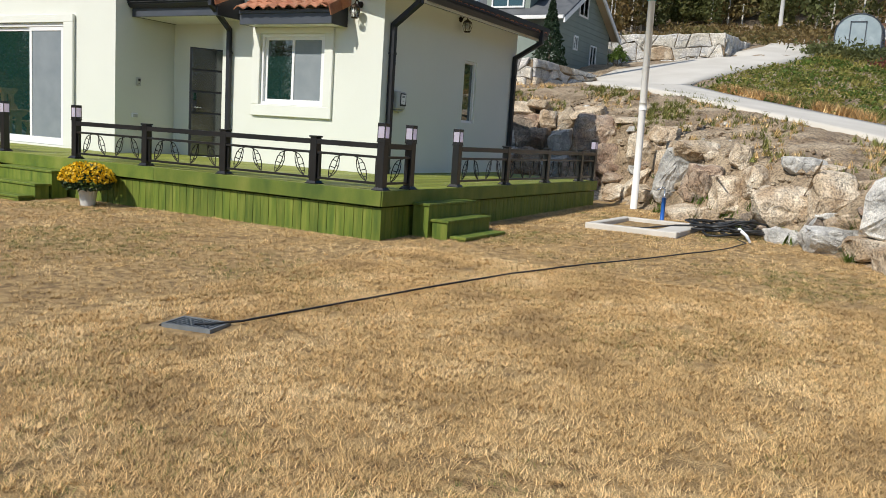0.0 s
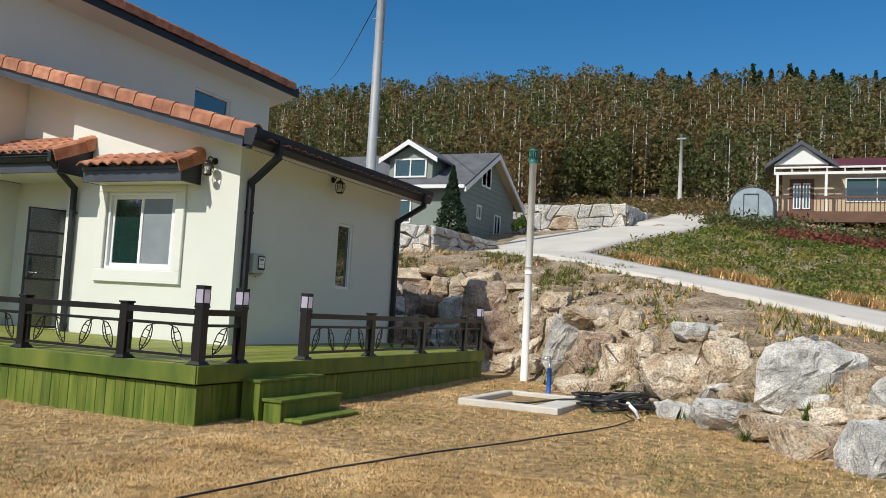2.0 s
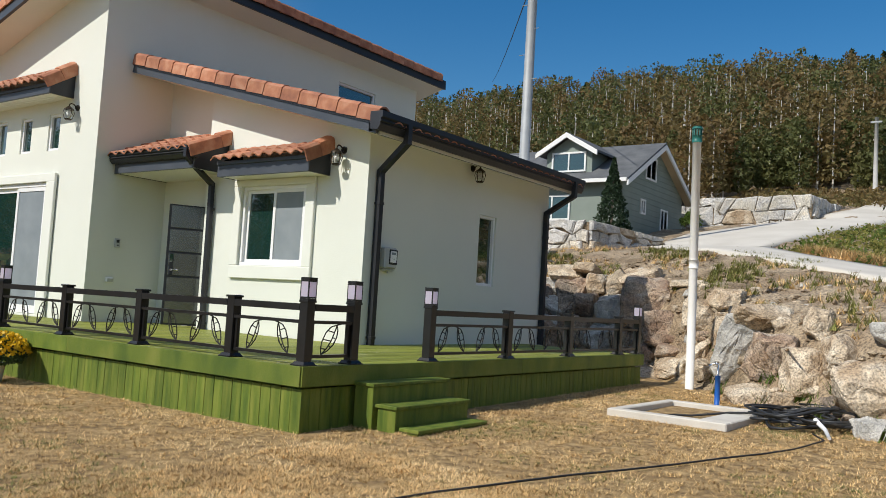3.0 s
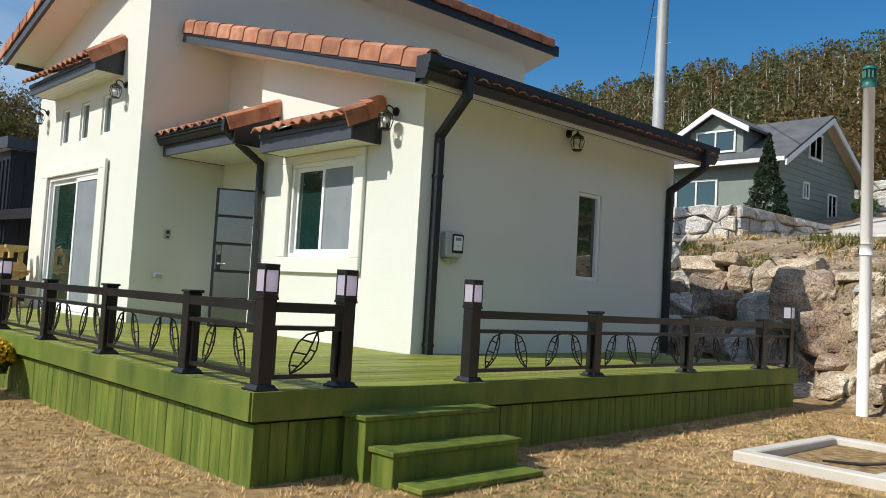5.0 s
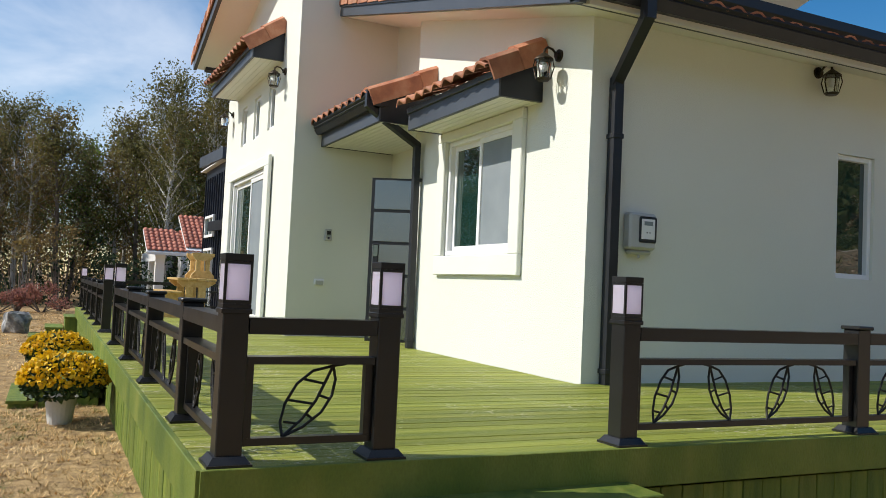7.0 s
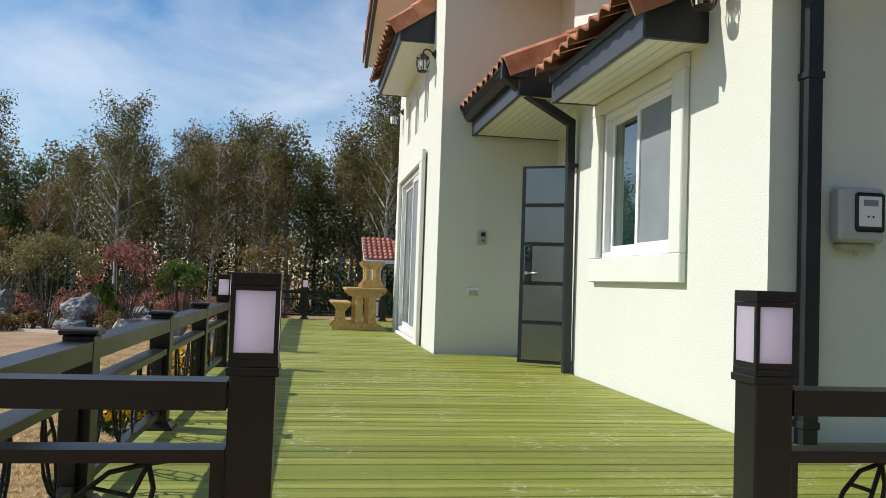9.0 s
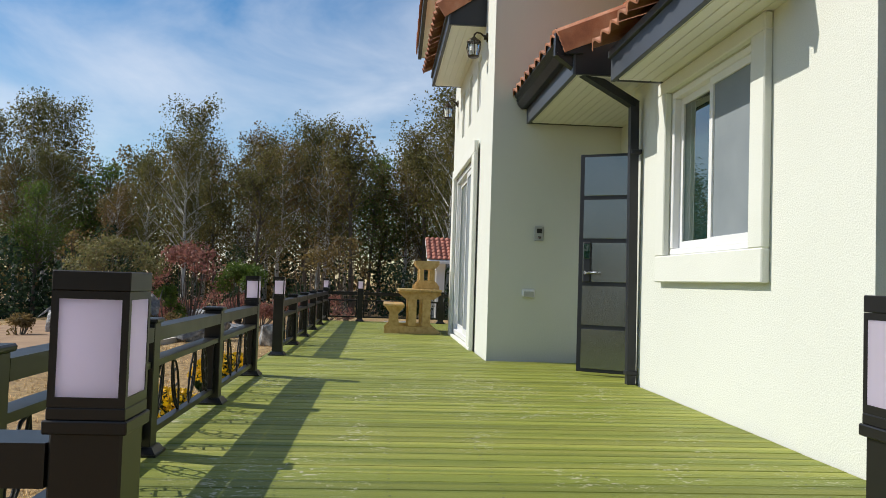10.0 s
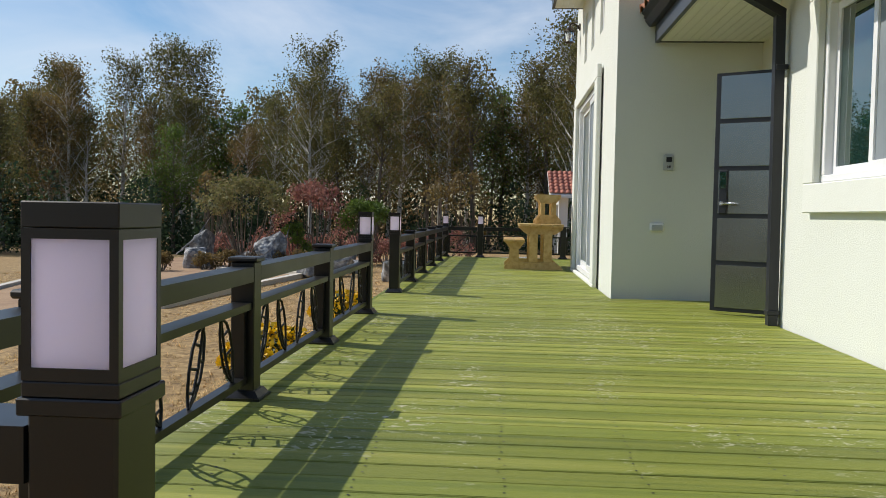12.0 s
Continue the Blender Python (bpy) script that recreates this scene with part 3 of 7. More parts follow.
part("lever", tube(tube(bmesh.new(), [(0.09, -0.03, 0.93), (0.09, -0.075, 0.93)], 0.018, 10), [(0.09, -0.07, 0.93), (0.2, -0.075, 0.93)], 0.011, 8), CHROME, lock, "chrome lever")
part("door_frame", boxes(((-12.55, 12.47, 0.89), (-12.5, 12.62, 2.98)), ((-12.5, 12.47, 2.93), (-11.8, 12.62, 2.98))), DARK, house)

# ---- deck ----
deck = thing("deck", "green-stained timber deck wrapped round the house", "deck", kind="structure")
XD, YD, XW, YDN = -5.84, 8.71, -21.12, 16.8
part("frame", boxes(((XW + 0.1, YD + 0.1, 0.1), (XD - 0.1, YD + 0.16, ZD - 0.03)), ((XD - 0.16, YD + 0.16, 0.1), (XD - 0.1, YDN - 0.1, ZD - 0.03)), ((XD - 2.3, YDN - 0.16, 0.1), (XD - 0.17, YDN - 0.1, ZD - 0.03)), ((XW + 0.1, YD + 0.17, 0.1), (XW + 0.16, 11.0, ZD - 0.03)), ((XW + 0.2, YD + 0.2, 0.4), (XD - 0.2, 11.0, ZD - 0.22)), ((XD - 2.36, 11.0, 0.4), (XD - 0.2, YDN - 0.2, ZD - 0.22)), ((XB + 0.05, 11.0, 0.4), (XD - 2.4, 12.1, ZD - 0.22))), SKIRT, deck)


def plank_mesh(w, l, t, axis):
    bm = bmesh.new()
    if axis == "y":
        box(bm, (0, 0, -t), (w, l, 0), 0.004)
    elif axis == "z":
        box(bm, (0, -t, 0), (w, 0, l), 0.003)
    else:
        box(bm, (0, 0, 0), (t, w, l), 0.003)
    return bm


# ---- railings ----
def railing_post(parent, x, y, lamp):
    r = 0.052
    h = 0.62 if lamp else 0.60
    p = part("post", boxes(((x - r, y - r, ZD + 0.012), (x + r, y + r, ZD + h)), bevel=0.004), RAIL, parent)
    bm = boxes(((x - 0.088, y - 0.088, ZD), (x + 0.088, y + 0.088, ZD + 0.012)))
    rings = [[bm.verts.new((x + sx * s, y + sy * s, ZD + z)) for sx, sy in ((-1, -1), (1, -1), (1, 1), (-1, 1))] for s, z in ((0.082, 0.012), (0.062, 0.04))]
    for k in range(4):
        bm.faces.new((rings[0][k], rings[0][(k + 1) % 4], rings[1][(k + 1) % 4], rings[1][k]))
    bm.faces.new(rings[1])
    part("base_cover", bm, RAIL, p)
    if not lamp:
        part("cap", boxes(((x - 0.065, y - 0.065, ZD + h), (x + 0.065, y + 0.065, ZD + h + 0.022)), bevel=0.006), RAIL, p)
        return
    z = ZD + h
    g = 0.0552
    part("collar", boxes(((x - 0.06, y - 0.06, z - 0.026), (x + 0.06, y + 0.06, z - 0.006)), bevel=0.002), RAIL, p)
    part("lamp_base", boxes(((x - 0.056, y - 0.056, z - 0.006), (x + 0.056, y + 0.056, z + 0.012)), bevel=0.0015), RAIL, p)
    part("lamp_cap", boxes(((x - g - 0.0006, y - g - 0.0006, z + 0.181), (x + g + 0.0006, y + g + 0.0006, z + 0.21)), bevel=0.0015), RAIL, p, "black lantern cap")
    part("lower_frame", boxes(((x - g, y - g, z + 0.0125), (x + g, y + g, z + 0.027))), RAIL, p)
    part("upper_frame", boxes(((x - g, y - g, z + 0.169), (x + g, y + g, z + 0.1805))), RAIL, p)
    # unseen white plates, added inside the lantern to brighten its panes
    part("added_reflector", boxes(((x - 0.045, y - 0.045, z + 0.166), (x + 0.045, y + 0.045, z + 0.1685)), ((x - 0.045, y - 0.045, z + 0.0275), (x + 0.045, y + 0.045, z + 0.03))), PVC, p, "unseen white plates added to brighten the lamp panes")
    for sx in (-1, 1):
        for sy in (-1, 1):
            part("corner_bar", boxes(((x + sx * g, y + sy * g, z + 0.027), (x + sx * (g - 0.0105), y + sy * (g - 0.0105), z + 0.169))), RAIL, p)
    for sx, sy in ((1, 0), (-1, 0), (0, 1), (0, -1)):
        a = 0.0445
        lo_ = (x + sx * 0.051 - abs(sy) * a, y + sy * 0.051 - abs(sx) * a, z + 0.0272)
        hi_ = (x + sx * 0.054 + abs(sy) * a, y + sy * 0.054 + abs(sx) * a, z + 0.1688)
        bm = boxes((lo_, hi_))
        bm.normal_update()
        bmesh.ops.delete(bm, geom=[q for q in bm.faces if q.normal.x * sx + q.normal.y * sy < -0.5], context="FACES_ONLY")
        part("lamp_pane", bm, GLOW, p, "frosted white lamp pane")


def leaf_shape(bm, at, along, w, h, mirror):
    """A wrought leaf: two bowed sides, a midrib and veins, in the upright plane through along."""
    o, u, up = Vector(at), Vector(along), Vector((0, 0, 1))
    s = -1 if mirror else 1
    P = lambda a, b: o + u * (s * (a - 0.5) * w) + up * (b * h)
    r = 0.0065
    side1 = [(0.10, 0.0), (0.06, 0.2), (0.12, 0.45), (0.3, 0.72), (0.55, 0.9), (0.88, 0.97), (1.1, 1.0)]
    side2 = [(0.10, 0.0), (0.42, 0.12), (0.72, 0.32), (0.88, 0.55), (0.93, 0.78), (0.88, 0.97)]
    rib = [(0.10, 0.0), (0.4, 0.22), (0.62, 0.48), (0.76, 0.74), (0.88, 0.97)]
    for line in (side1, side2, rib):
        tube(bm, [P(a, b) for a, b in line], r, 5)
    for a, b in (((0.11, 0.2), (0.33, 0.17)), ((0.16, 0.5), (0.57, 0.44)), ((0.38, 0.79), (0.74, 0.72)), ((0.47, 0.3), (0.6, 0.22)), ((0.66, 0.56), (0.86, 0.5))):
        tube(bm, [P(*a), P(*b)], r * 0.9, 4)
    return bm


def railing(name, posts, label):
    """posts: rows of x, y, lamp; rails, bottom bar and leaf work go between neighbours."""
    run = thing(name, label, "railing", "deck railings")
    for x, y, lamp in posts:
        railing_post(run, x, y, lamp)
    for (x0, y0, _), (x1, y1, _) in zip(posts, posts[1:]):
        a, b = Vector((x0, y0, 0)), Vector((x1, y1, 0))
        d = (b - a).normalized()
        a, b = a + d * 0.056, b - d * 0.056
        n = Vector((-d.y, d.x, 0))
        for nm, zlo, zhi, t in (("top_rail", 0.515, 0.58, 0.05), ("middle_rail", 0.395, 0.425, 0.042), ("bottom_rail", 0.07, 0.1, 0.022)):
            part(nm, prism(bmesh.new(), [(-t, zlo), (t, zlo), (t, zhi), (-t, zhi)], a + Vector((0, 0, ZD)), b + Vector((0, 0, ZD))), RAIL, run)
        for p, sgn in ((a, 1), (b, -1)):
            c = p + d * (sgn * 0.016)
            part("side_bar", boxes(((c.x - 0.016 * abs(d.x) - 0.02 * abs(d.y), c.y - 0.016 * abs(d.y) - 0.02 * abs(d.x), ZD + 0.1), (c.x + 0.016 * abs(d.x) + 0.02 * abs(d.y), c.y + 0.016 * abs(d.y) + 0.02 * abs(d.x), ZD + 0.395))), RAIL, run)
        length = (b - a).length
        pairs = max(1, round(length / 0.72)) if length > 0.75 else 0
        spots = [((k + 0.27) / pairs, False) for k in range(pairs)] + [((k + 0.73) / pairs, True) for k in range(pairs)] if pairs else [(0.5, False)]
        for f, mir in sorted(spots):
            w = 0.19 if pairs else 0.26
            part("leaf_ornament", leaf_shape(bmesh.new(), a + d * (length * f) + Vector((0, 0, ZD + 0.1)), d, w, 0.295, mir), IRON, run, "wrought-iron leaf")
    return run


YP, XP = 8.82, -5.93
railing("railing", [(x, YP, l) for x, l in ((-11.68, 1), (-10.1, 0), (-8.54, 0), (-6.97, 0))] + [(XP, YP, 1), (XP, 9.47, 1)], "black metal deck railing with wrought leaves and lantern posts")
railing("railing", [(XP, y, l) for y, l in ((10.76, 1), (12.45, 0), (14.17, 0), (15.93, 0), (16.71, 1))], "black metal railing along the shaded side of the deck")
railing("railing", [(x, YP, l) for x, l in ((-13.5, 1), (-14.95, 0), (-16.42, 0), (-17.95, 0), (-19.48, 0), (-21.02, 1))] + [(-21.02, 9.5, 1), (-21.02, 11.1, 0), (-21.02, 12.7, 1)], "black metal deck railing turning the far corner")


# ---- small roofs over door, window and the upper lights ----
def canopy(x0, x1, yw, yf, zb, zf, zt, label, gutter=False, cols=9, rows=2):
    """A tiled canopy on a wall at yw that reaches out to yf: soffit at zb, fascia to zf, tiles up to zt at the wall."""
    roof = part("canopy", boxes(((x0, yf + 0.02, zb), (x1, yw, zb + 0.03))), SOFFIT, house, label)
    n = int((yw - yf) / 0.085)
    for k in range(n):
        part("soffit_board", boxes(((x0 + 0.02, yf + 0.04 + k * 0.085, zb - 0.006), (x1 - 0.02, yf + 0.118 + k * 0.085, zb)), bevel=0.002), SOFFIT, roof)
    part("fascia", boxes(((x0 - 0.02, yf - 0.02, zb - 0.015), (x1 + 0.02, yf + 0.02, zf - 0.06)), ((x0 - 0.02, yf - 0.045, zf - 0.06), (x1 + 0.02, yf + 0.02, zf)), bevel=0.004), GUTTER, roof, "slate grey fascia")
    for xs in (x0, x1):
        bm = bmesh.new()
        a = [bm.verts.new((xs - 0.02, y, z)) for y, z in ((yf, zb - 0.01), (yw, zb - 0.01), (yw, zt - 0.03), (yf, zf))]
        b = [bm.verts.new((xs + 0.021, v.co.y, v.co.z)) for v in a]
        bm.faces.new(a[::-1]), bm.faces.new(b)
        for k in range(4):
            bm.faces.new((a[k], a[(k + 1) % 4], b[(k + 1) % 4], b[k]))
        bmesh.ops.recalc_face_normals(bm, faces=bm.faces)
        part("end_board", bm, DARK, roof)
    run, rise = yw - yf + 0.13, zt - zf
    dv = Vector((0, -run, -rise)).normalized()
    length = math.hypot(run, rise)
    cw = (x1 - x0 + 0.04) / cols
    me = mesh_of("roof_tile", barrel_field(bmesh.new(), (0, 0, 0), (1, 0, 0), dv, 1, 1, cw, length / rows, 0.055), TILE)
    for i in range(cols):
        for j in range(rows):
            o = new("roof_tile", me)
            o.parent = roof
            o.matrix_local = Matrix.Translation(Vector((x0 - 0.02 + i * cw, yw, zt)) + dv * (length / rows * j) + Vector((0, random.uniform(-0.008, 0.008), 0)))
    # verge tile down the open end
    for k in range(2):
        bm = bmesh.new()
        p0 = Vector((x1 + 0.045, yw, zt + 0.005)) + dv * (length * (0.0 if k == 0 else 0.44))
        p1 = Vector((x1 + 0.045, yw, zt + 0.005)) + dv * (length * (0.5 if k == 0 else 1.02))
        up = 0.018 * (1 - k)
        prism(bm, [(-0.16, 0.06 + up), (-0.11, 0.095 + up), (-0.02, 0.085 + up), (0.025 + up / 2, 0.05 + up), (0.025 + up / 2, -0.13), (0.0, -0.13), (0.0, 0.04), (-0.03, 0.06), (-0.11, 0.07), (-0.14, 0.04)], p1, p0)
        part("verge_tile", bm, TILE, roof)
    if gutter:
        part("gutter", prism(bmesh.new(), [(a, b * 0.75) for a, b in GP], (x0 - 0.02, yf - 0.03, zf - 0.12), (x1 + 0.06, yf - 0.03, zf - 0.12)), DARK, roof, "charcoal moulded gutter")
    return roof


canopy(-11.0, -8.99, YF, 11.68, 3.37, 3.60, 3.86, "red-tiled canopy over the kitchen window", cols=9)
canopy(-17.6, -14.44, YB, 10.62, 4.84, 5.02, 5.40, "red-tiled canopy over three small lights", cols=14, rows=3)
canopy(-13.52, -11.36, 12.5, 11.45, 3.50, 3.78, 4.28, "red-tiled porch roof with a gutter", True, cols=9, rows=4)
pipe_run(house, [(-11.37, 11.31, 3.84), (-11.37, 11.31, 3.66), (-11.41, 11.50, 3.54), (-11.62, 12.04, 3.32), (-11.62, 12.06, 0.9)], 0.037, [(-11.62, 12.06, 2.9), (-11.62, 12.06, 0.99)])

LAMPIRON = surface("aged_bronze", [(0.03, 0.022, 0.016), (0.06, 0.045, 0.03)], 14, 0.45, 0.7, 0.1, 60, 0.1)
CLEAR = bpy.data.materials.new("clear_lamp_glass")
CLEAR.use_nodes = True
cb = CLEAR.node_tree.nodes["Principled BSDF"]
cb.inputs["Transmission Weight"].default_value, cb.inputs["Roughness"].default_value = 1.0, 0.03
cb.inputs["Base Color"].default_value = (0.95, 0.97, 0.96, 1)


def wall_lamp(m, label):
    """A carriage lantern on a scrolled arm; local +y points out of the wall."""
    lamp = thing("wall_lamp", label, "wall lamp", "carriage lamps on the house", m=m)
    bm = tube(bmesh.new(), [(0, 0.0, 0), (0, 0.02, 0)], 0.055, 12)
    tube(bm, [(0, 0.02, 0), (0, 0.045, 0)], 0.03, 10)
    part("back_plate", bm, LAMPIRON, lamp)
    part("arm", tube(bmesh.new(), [(0, 0.03, 0), (0, 0.08, 0.045), (0, 0.13, 0.055), (0, 0.16, 0.03), (0, 0.165, -0.01)], 0.011, 7), LAMPIRON, lamp)
    bm = bmesh.new()
    for r1, z1, r2, z2 in ((0.015, 0.0, 0.04, -0.02), (0.04, -0.02, 0.085, -0.055), (0.085, -0.055, 0.088, -0.065)):
        bmesh.ops.create_cone(bm, cap_ends=True, segments=12, radius1=r2, radius2=r1, depth=z1 - z2, matrix=Matrix.Translation((0, 0.165, (z1 + z2) / 2)))
    part("hood", bm, LAMPIRON, lamp, "aged bronze hood")
    bm = bmesh.new()
    for k in range(6):
        a = math.pi / 3 * k
        tube(bm, [(0.078 * math.cos(a), 0.165 + 0.078 * math.sin(a), -0.065), (0.092 * math.cos(a), 0.165 + 0.092 * math.sin(a), -0.13), (0.062 * math.cos(a), 0.165 + 0.062 * math.sin(a), -0.235)], 0.006, 4)
    bmesh.ops.create_cone(bm, cap_ends=True, segments=12, radius1=0.05, radius2=0.07, depth=0.02, matrix=Matrix.Translation((0, 0.165, -0.24)))
    part("cage", bm, LAMPIRON, lamp)
    bm = bmesh.new()
    bmesh.ops.create_cone(bm, cap_ends=False, segments=12, radius1=0.055, radius2=0.072, depth=0.165, matrix=Matrix.Translation((0, 0.165, -0.148)))
    part("glass", bm, CLEAR, lamp).visible_shadow = False
    bm = bmesh.new()
    bmesh.ops.create_uvsphere(bm, u_segments=10, v_segments=8, radius=0.03, matrix=Matrix.Translation((0, 0.165, -0.13)) @ Matrix.Diagonal((1, 1, 1.5, 1)))
    part("bulb", bm, PVC, lamp)
    return lamp


first = wall_lamp(pose(-8.71, YF, 3.73, 0, 0, 180), "aged bronze carriage lamp on the sunlit stucco wall")
for x, z in ((-14.25, 4.64), (-17.95, 4.64)):
    copy_thing(first, pose(x, YB, z, 0, 0, 180))
tagged(copy_thing(first, pose(XE, 14.77, 3.88, 0, 0, -90)), "aged bronze carriage lamp on the shaded side wall")

# meter, intercom, socket
PLASTIC = surface("grey_plastic", [(0.42, 0.43, 0.42), (0.48, 0.49, 0.48)], 3, 0.4, 0, 0, 60, 0.03)
meter = thing("electric_meter", "light grey electric meter box on the side wall", "meter")
part("body", boxes(((XE, 12.485, 2.02), (XE + 0.11, 12.765, 2.33)), ((XE, 12.505, 1.98), (XE + 0.085, 12.745, 2.02)), bevel=0.02), PLASTIC, meter)
part("window", boxes(((XE + 0.105, 12.575, 2.08), (XE + 0.118, 12.755, 2.3)), bevel=0.012), DARK, meter, "dark rounded viewing window")
part("dial", boxes(((XE + 0.112, 12.595, 2.11), (XE + 0.122, 12.735, 2.28)), bevel=0.003), PVC, meter)
part("display", boxes(((XE + 0.12, 12.620, 2.225), (XE + 0.1235, 12.710, 2.26))), SCREEN, meter)
for y in (12.650, 12.680):
    part("button", tube(bmesh.new(), [(XE + 0.12, y, 2.165), (XE + 0.125, y, 2.165)], 0.006, 8), DARK, meter)
part("cable_gland", tube(bmesh.new(), [(XE + 0.05, 12.625, 1.95), (XE + 0.05, 12.625, 2.0)], 0.012, 8), PLASTIC, meter)
com = thing("intercom", "small silver video intercom on the porch wall", "intercom")
part("body", boxes(((XB, 11.55, 2.20), (XB + 0.03, 11.65, 2.36)), bevel=0.006), PLASTIC, com)
part("screen", boxes(((XB + 0.028, 11.575, 2.285), (XB + 0.034, 11.63, 2.335)), bevel=0.001), DARK, com)
part("button", boxes(((XB + 0.028, 11.585, 2.225), (XB + 0.033, 11.62, 2.25)), bevel=0.001), CHROME, com)
sock = thing("wall_socket", "weatherproof white wall socket on the porch wall", "socket")
part("body", boxes(((XB, 11.43, 1.58), (XB + 0.05, 11.57, 1.67)), bevel=0.012), PVC, sock)
part("flap", boxes(((XB + 0.045, 11.445, 1.585), (XB + 0.058, 11.555, 1.645)), bevel=0.006), PLASTIC, sock)


# ---- steps ----
def steps(name, label, blocks, parent=None):
    """Green timber steps; blocks hold x0, y0, x1, y1, top; each gets a tread and riser boards."""
    st = thing(name, label, "steps", "deck steps")
    for x0, y0, x1, y1, z in blocks:
        part("tread", boxes(((x0, y0, z - 0.035), (x1, y1, z)), bevel=0.005), SKIRT, st)
        part("riser", boxes(((x0 + 0.02, y0 + 0.02, lawn_z(x0, y0) - 0.04), (x1 - 0.02, y1 - 0.02, z - 0.036)), bevel=0.004), SKIRT, st)
    return st


steps("timber_steps", "three green-stained timber steps at the shaded side of the deck", [(-5.838, 9.42, -5.56, 10.72, 0.735), (-5.556, 9.45, -5.29, 10.72, 0.54), (-5.286, 9.5, -5.05, 10.7, 0.345)])
steps("timber_steps", "broad green timber steps at the sunlit front of the deck", [(-13.1, 8.4, -11.7, 8.708, 0.7), (-13.1, 8.12, -11.7, 8.396, 0.5), (-13.1, 7.85, -11.7, 8.116, 0.33)])
steps("timber_steps", "green timber steps at the far corner of the deck", [(-22.4, 8.5, -21.13, 8.9, 0.68), (-22.4, 8.15, -21.13, 8.496, 0.46), (-22.4, 7.85, -21.13, 8.146, 0.27)])

# ---- yard ----
# leaning timber set beyond the patio window
PINE = surface("varnished_pine", [(0.50, 0.30, 0.09), (0.62, 0.40, 0.14), (0.68, 0.47, 0.20)], 3, 0.45, 0, 0.1, 40, 0.15, stretch=(1, 5, 5), spread=0.08, coat=0.2)


def extrude_x(bm, outline, x0, x1):
    a = [bm.verts.new((x0, y, z)) for y, z in outline]
    b = [bm.verts.new((x1, y, z)) for y, z in outline]
    bm.faces.new(a), bm.faces.new(b[::-1])
    n = len(a)
    for k in range(n):
        bm.faces.new((a[k], a[(k + 1) % n], b[(k + 1) % n], b[k]))
    bmesh.ops.recalc_face_normals(bm, faces=bm.faces)
    return bm


tbl = thing("picnic_table", "varnished pine picnic table with trestle ends on the deck", "table", m=pose(-17.62, 10.4, ZD))
for x in (-0.06, -1.12):
    part("foot_beam", extrude_x(bmesh.new(), [(-0.43, 0), (0.45, 0), (0.45, 0.03), (0.35, 0.11), (-0.05, 0.11), (-0.38, 0.11), (-0.43, 0.05)], x, x + 0.07), PINE, tbl)
    for y in (-0.06, 0.16):
        part("leg", boxes(((x, y, 0.11), (x + 0.07, y + 0.13, 0.56)), bevel=0.006), PINE, tbl)
    part("bracket", extrude_x(bmesh.new(), [(-0.1, 0.54), (0.33, 0.54), (0.45, 0.62), (0.45, 0.655), (-0.2, 0.655), (-0.2, 0.62)], x - 0.002, x + 0.072), PINE, tbl)
    part("bench_leg", extrude_x(bmesh.new(), [(-0.36, 0.11), (-0.2, 0.11), (-0.22, 0.3), (-0.12, 0.42), (-0.43, 0.42), (-0.34, 0.3)], x + 0.002, x + 0.068), PINE, tbl)
for k in range(4):
    part("tabletop_board", boxes(((-1.3, -0.22 + 0.17 * k, 0.657), (0.1, -0.055 + 0.17 * k, 0.70)), bevel=0.006), PINE, tbl)
for k in range(2):
    part("bench_board", boxes(((-1.3, -0.45 + 0.165 * k, 0.422), (0.1, -0.29 + 0.165 * k, 0.462)), bevel=0.006), PINE, tbl)
for nm, dx in (("bench", 0.0), ("bench", -0.62)):
    bn = thing(nm, "varnished pine bench standing on the table", "bench", "stacked pine benches", m=pose(-17.62 + dx, 10.62, ZD + 0.702))
    part("foot_beam", extrude_x(bmesh.new(), [(-0.2, 0), (0.2, 0), (0.2, 0.05), (0.12, 0.14), (-0.12, 0.14), (-0.2, 0.05)], -0.12, -0.02), PINE, bn)
    for y in (-0.12, 0.05):
        part("leg", boxes(((-0.12, y, 0.14), (-0.02, y + 0.07, 0.32)), bevel=0.005), PINE, bn)
    part("seat_beam", extrude_x(bmesh.new(), [(-0.12, 0.32), (0.12, 0.32), (0.19, 0.4), (0.19, 0.45), (-0.19, 0.45), (-0.19, 0.4)], -0.14, 0.0), PINE, bn)

# tall white vent pipe, water tap, basin, hose
WHITEPIPE = surface("weathered_pvc_pipe", [(0.78, 0.76, 0.71), (0.86, 0.84, 0.80)], 2, 0.5, 0, 0, 60, 0.06)
TEAL = surface("teal_plastic", [(0.01, 0.11, 0.09), (0.02, 0.16, 0.13)], 5, 0.45)
vent = thing("vent_pipe", "tall white plastic vent pipe with a teal cap", "pipe", m=pose(-5.02, 16.8, 0.38, 0, 0, 0))
part("pipe", tube(bmesh.new(), [(0, 0, 0), (0.0, -0.01, 1.4), (-0.02, -0.03, 4.15)], 0.07, 14), WHITEPIPE, vent)
part("collar", tube(bmesh.new(), [(0.0, -0.02, 2.0), (0.0, -0.02, 2.14)], 0.078, 14), WHITEPIPE, vent)
cap = part("cap", tube(bmesh.new(), [(-0.02, -0.03, 4.12), (-0.02, -0.03, 4.24)], 0.085, 14), TEAL, vent, "teal plastic cap")
part("cap_lid", tube(bmesh.new(), [(-0.02, -0.03, 4.35), (-0.02, -0.03, 4.40)], 0.095, 14, 0.07), TEAL, cap)
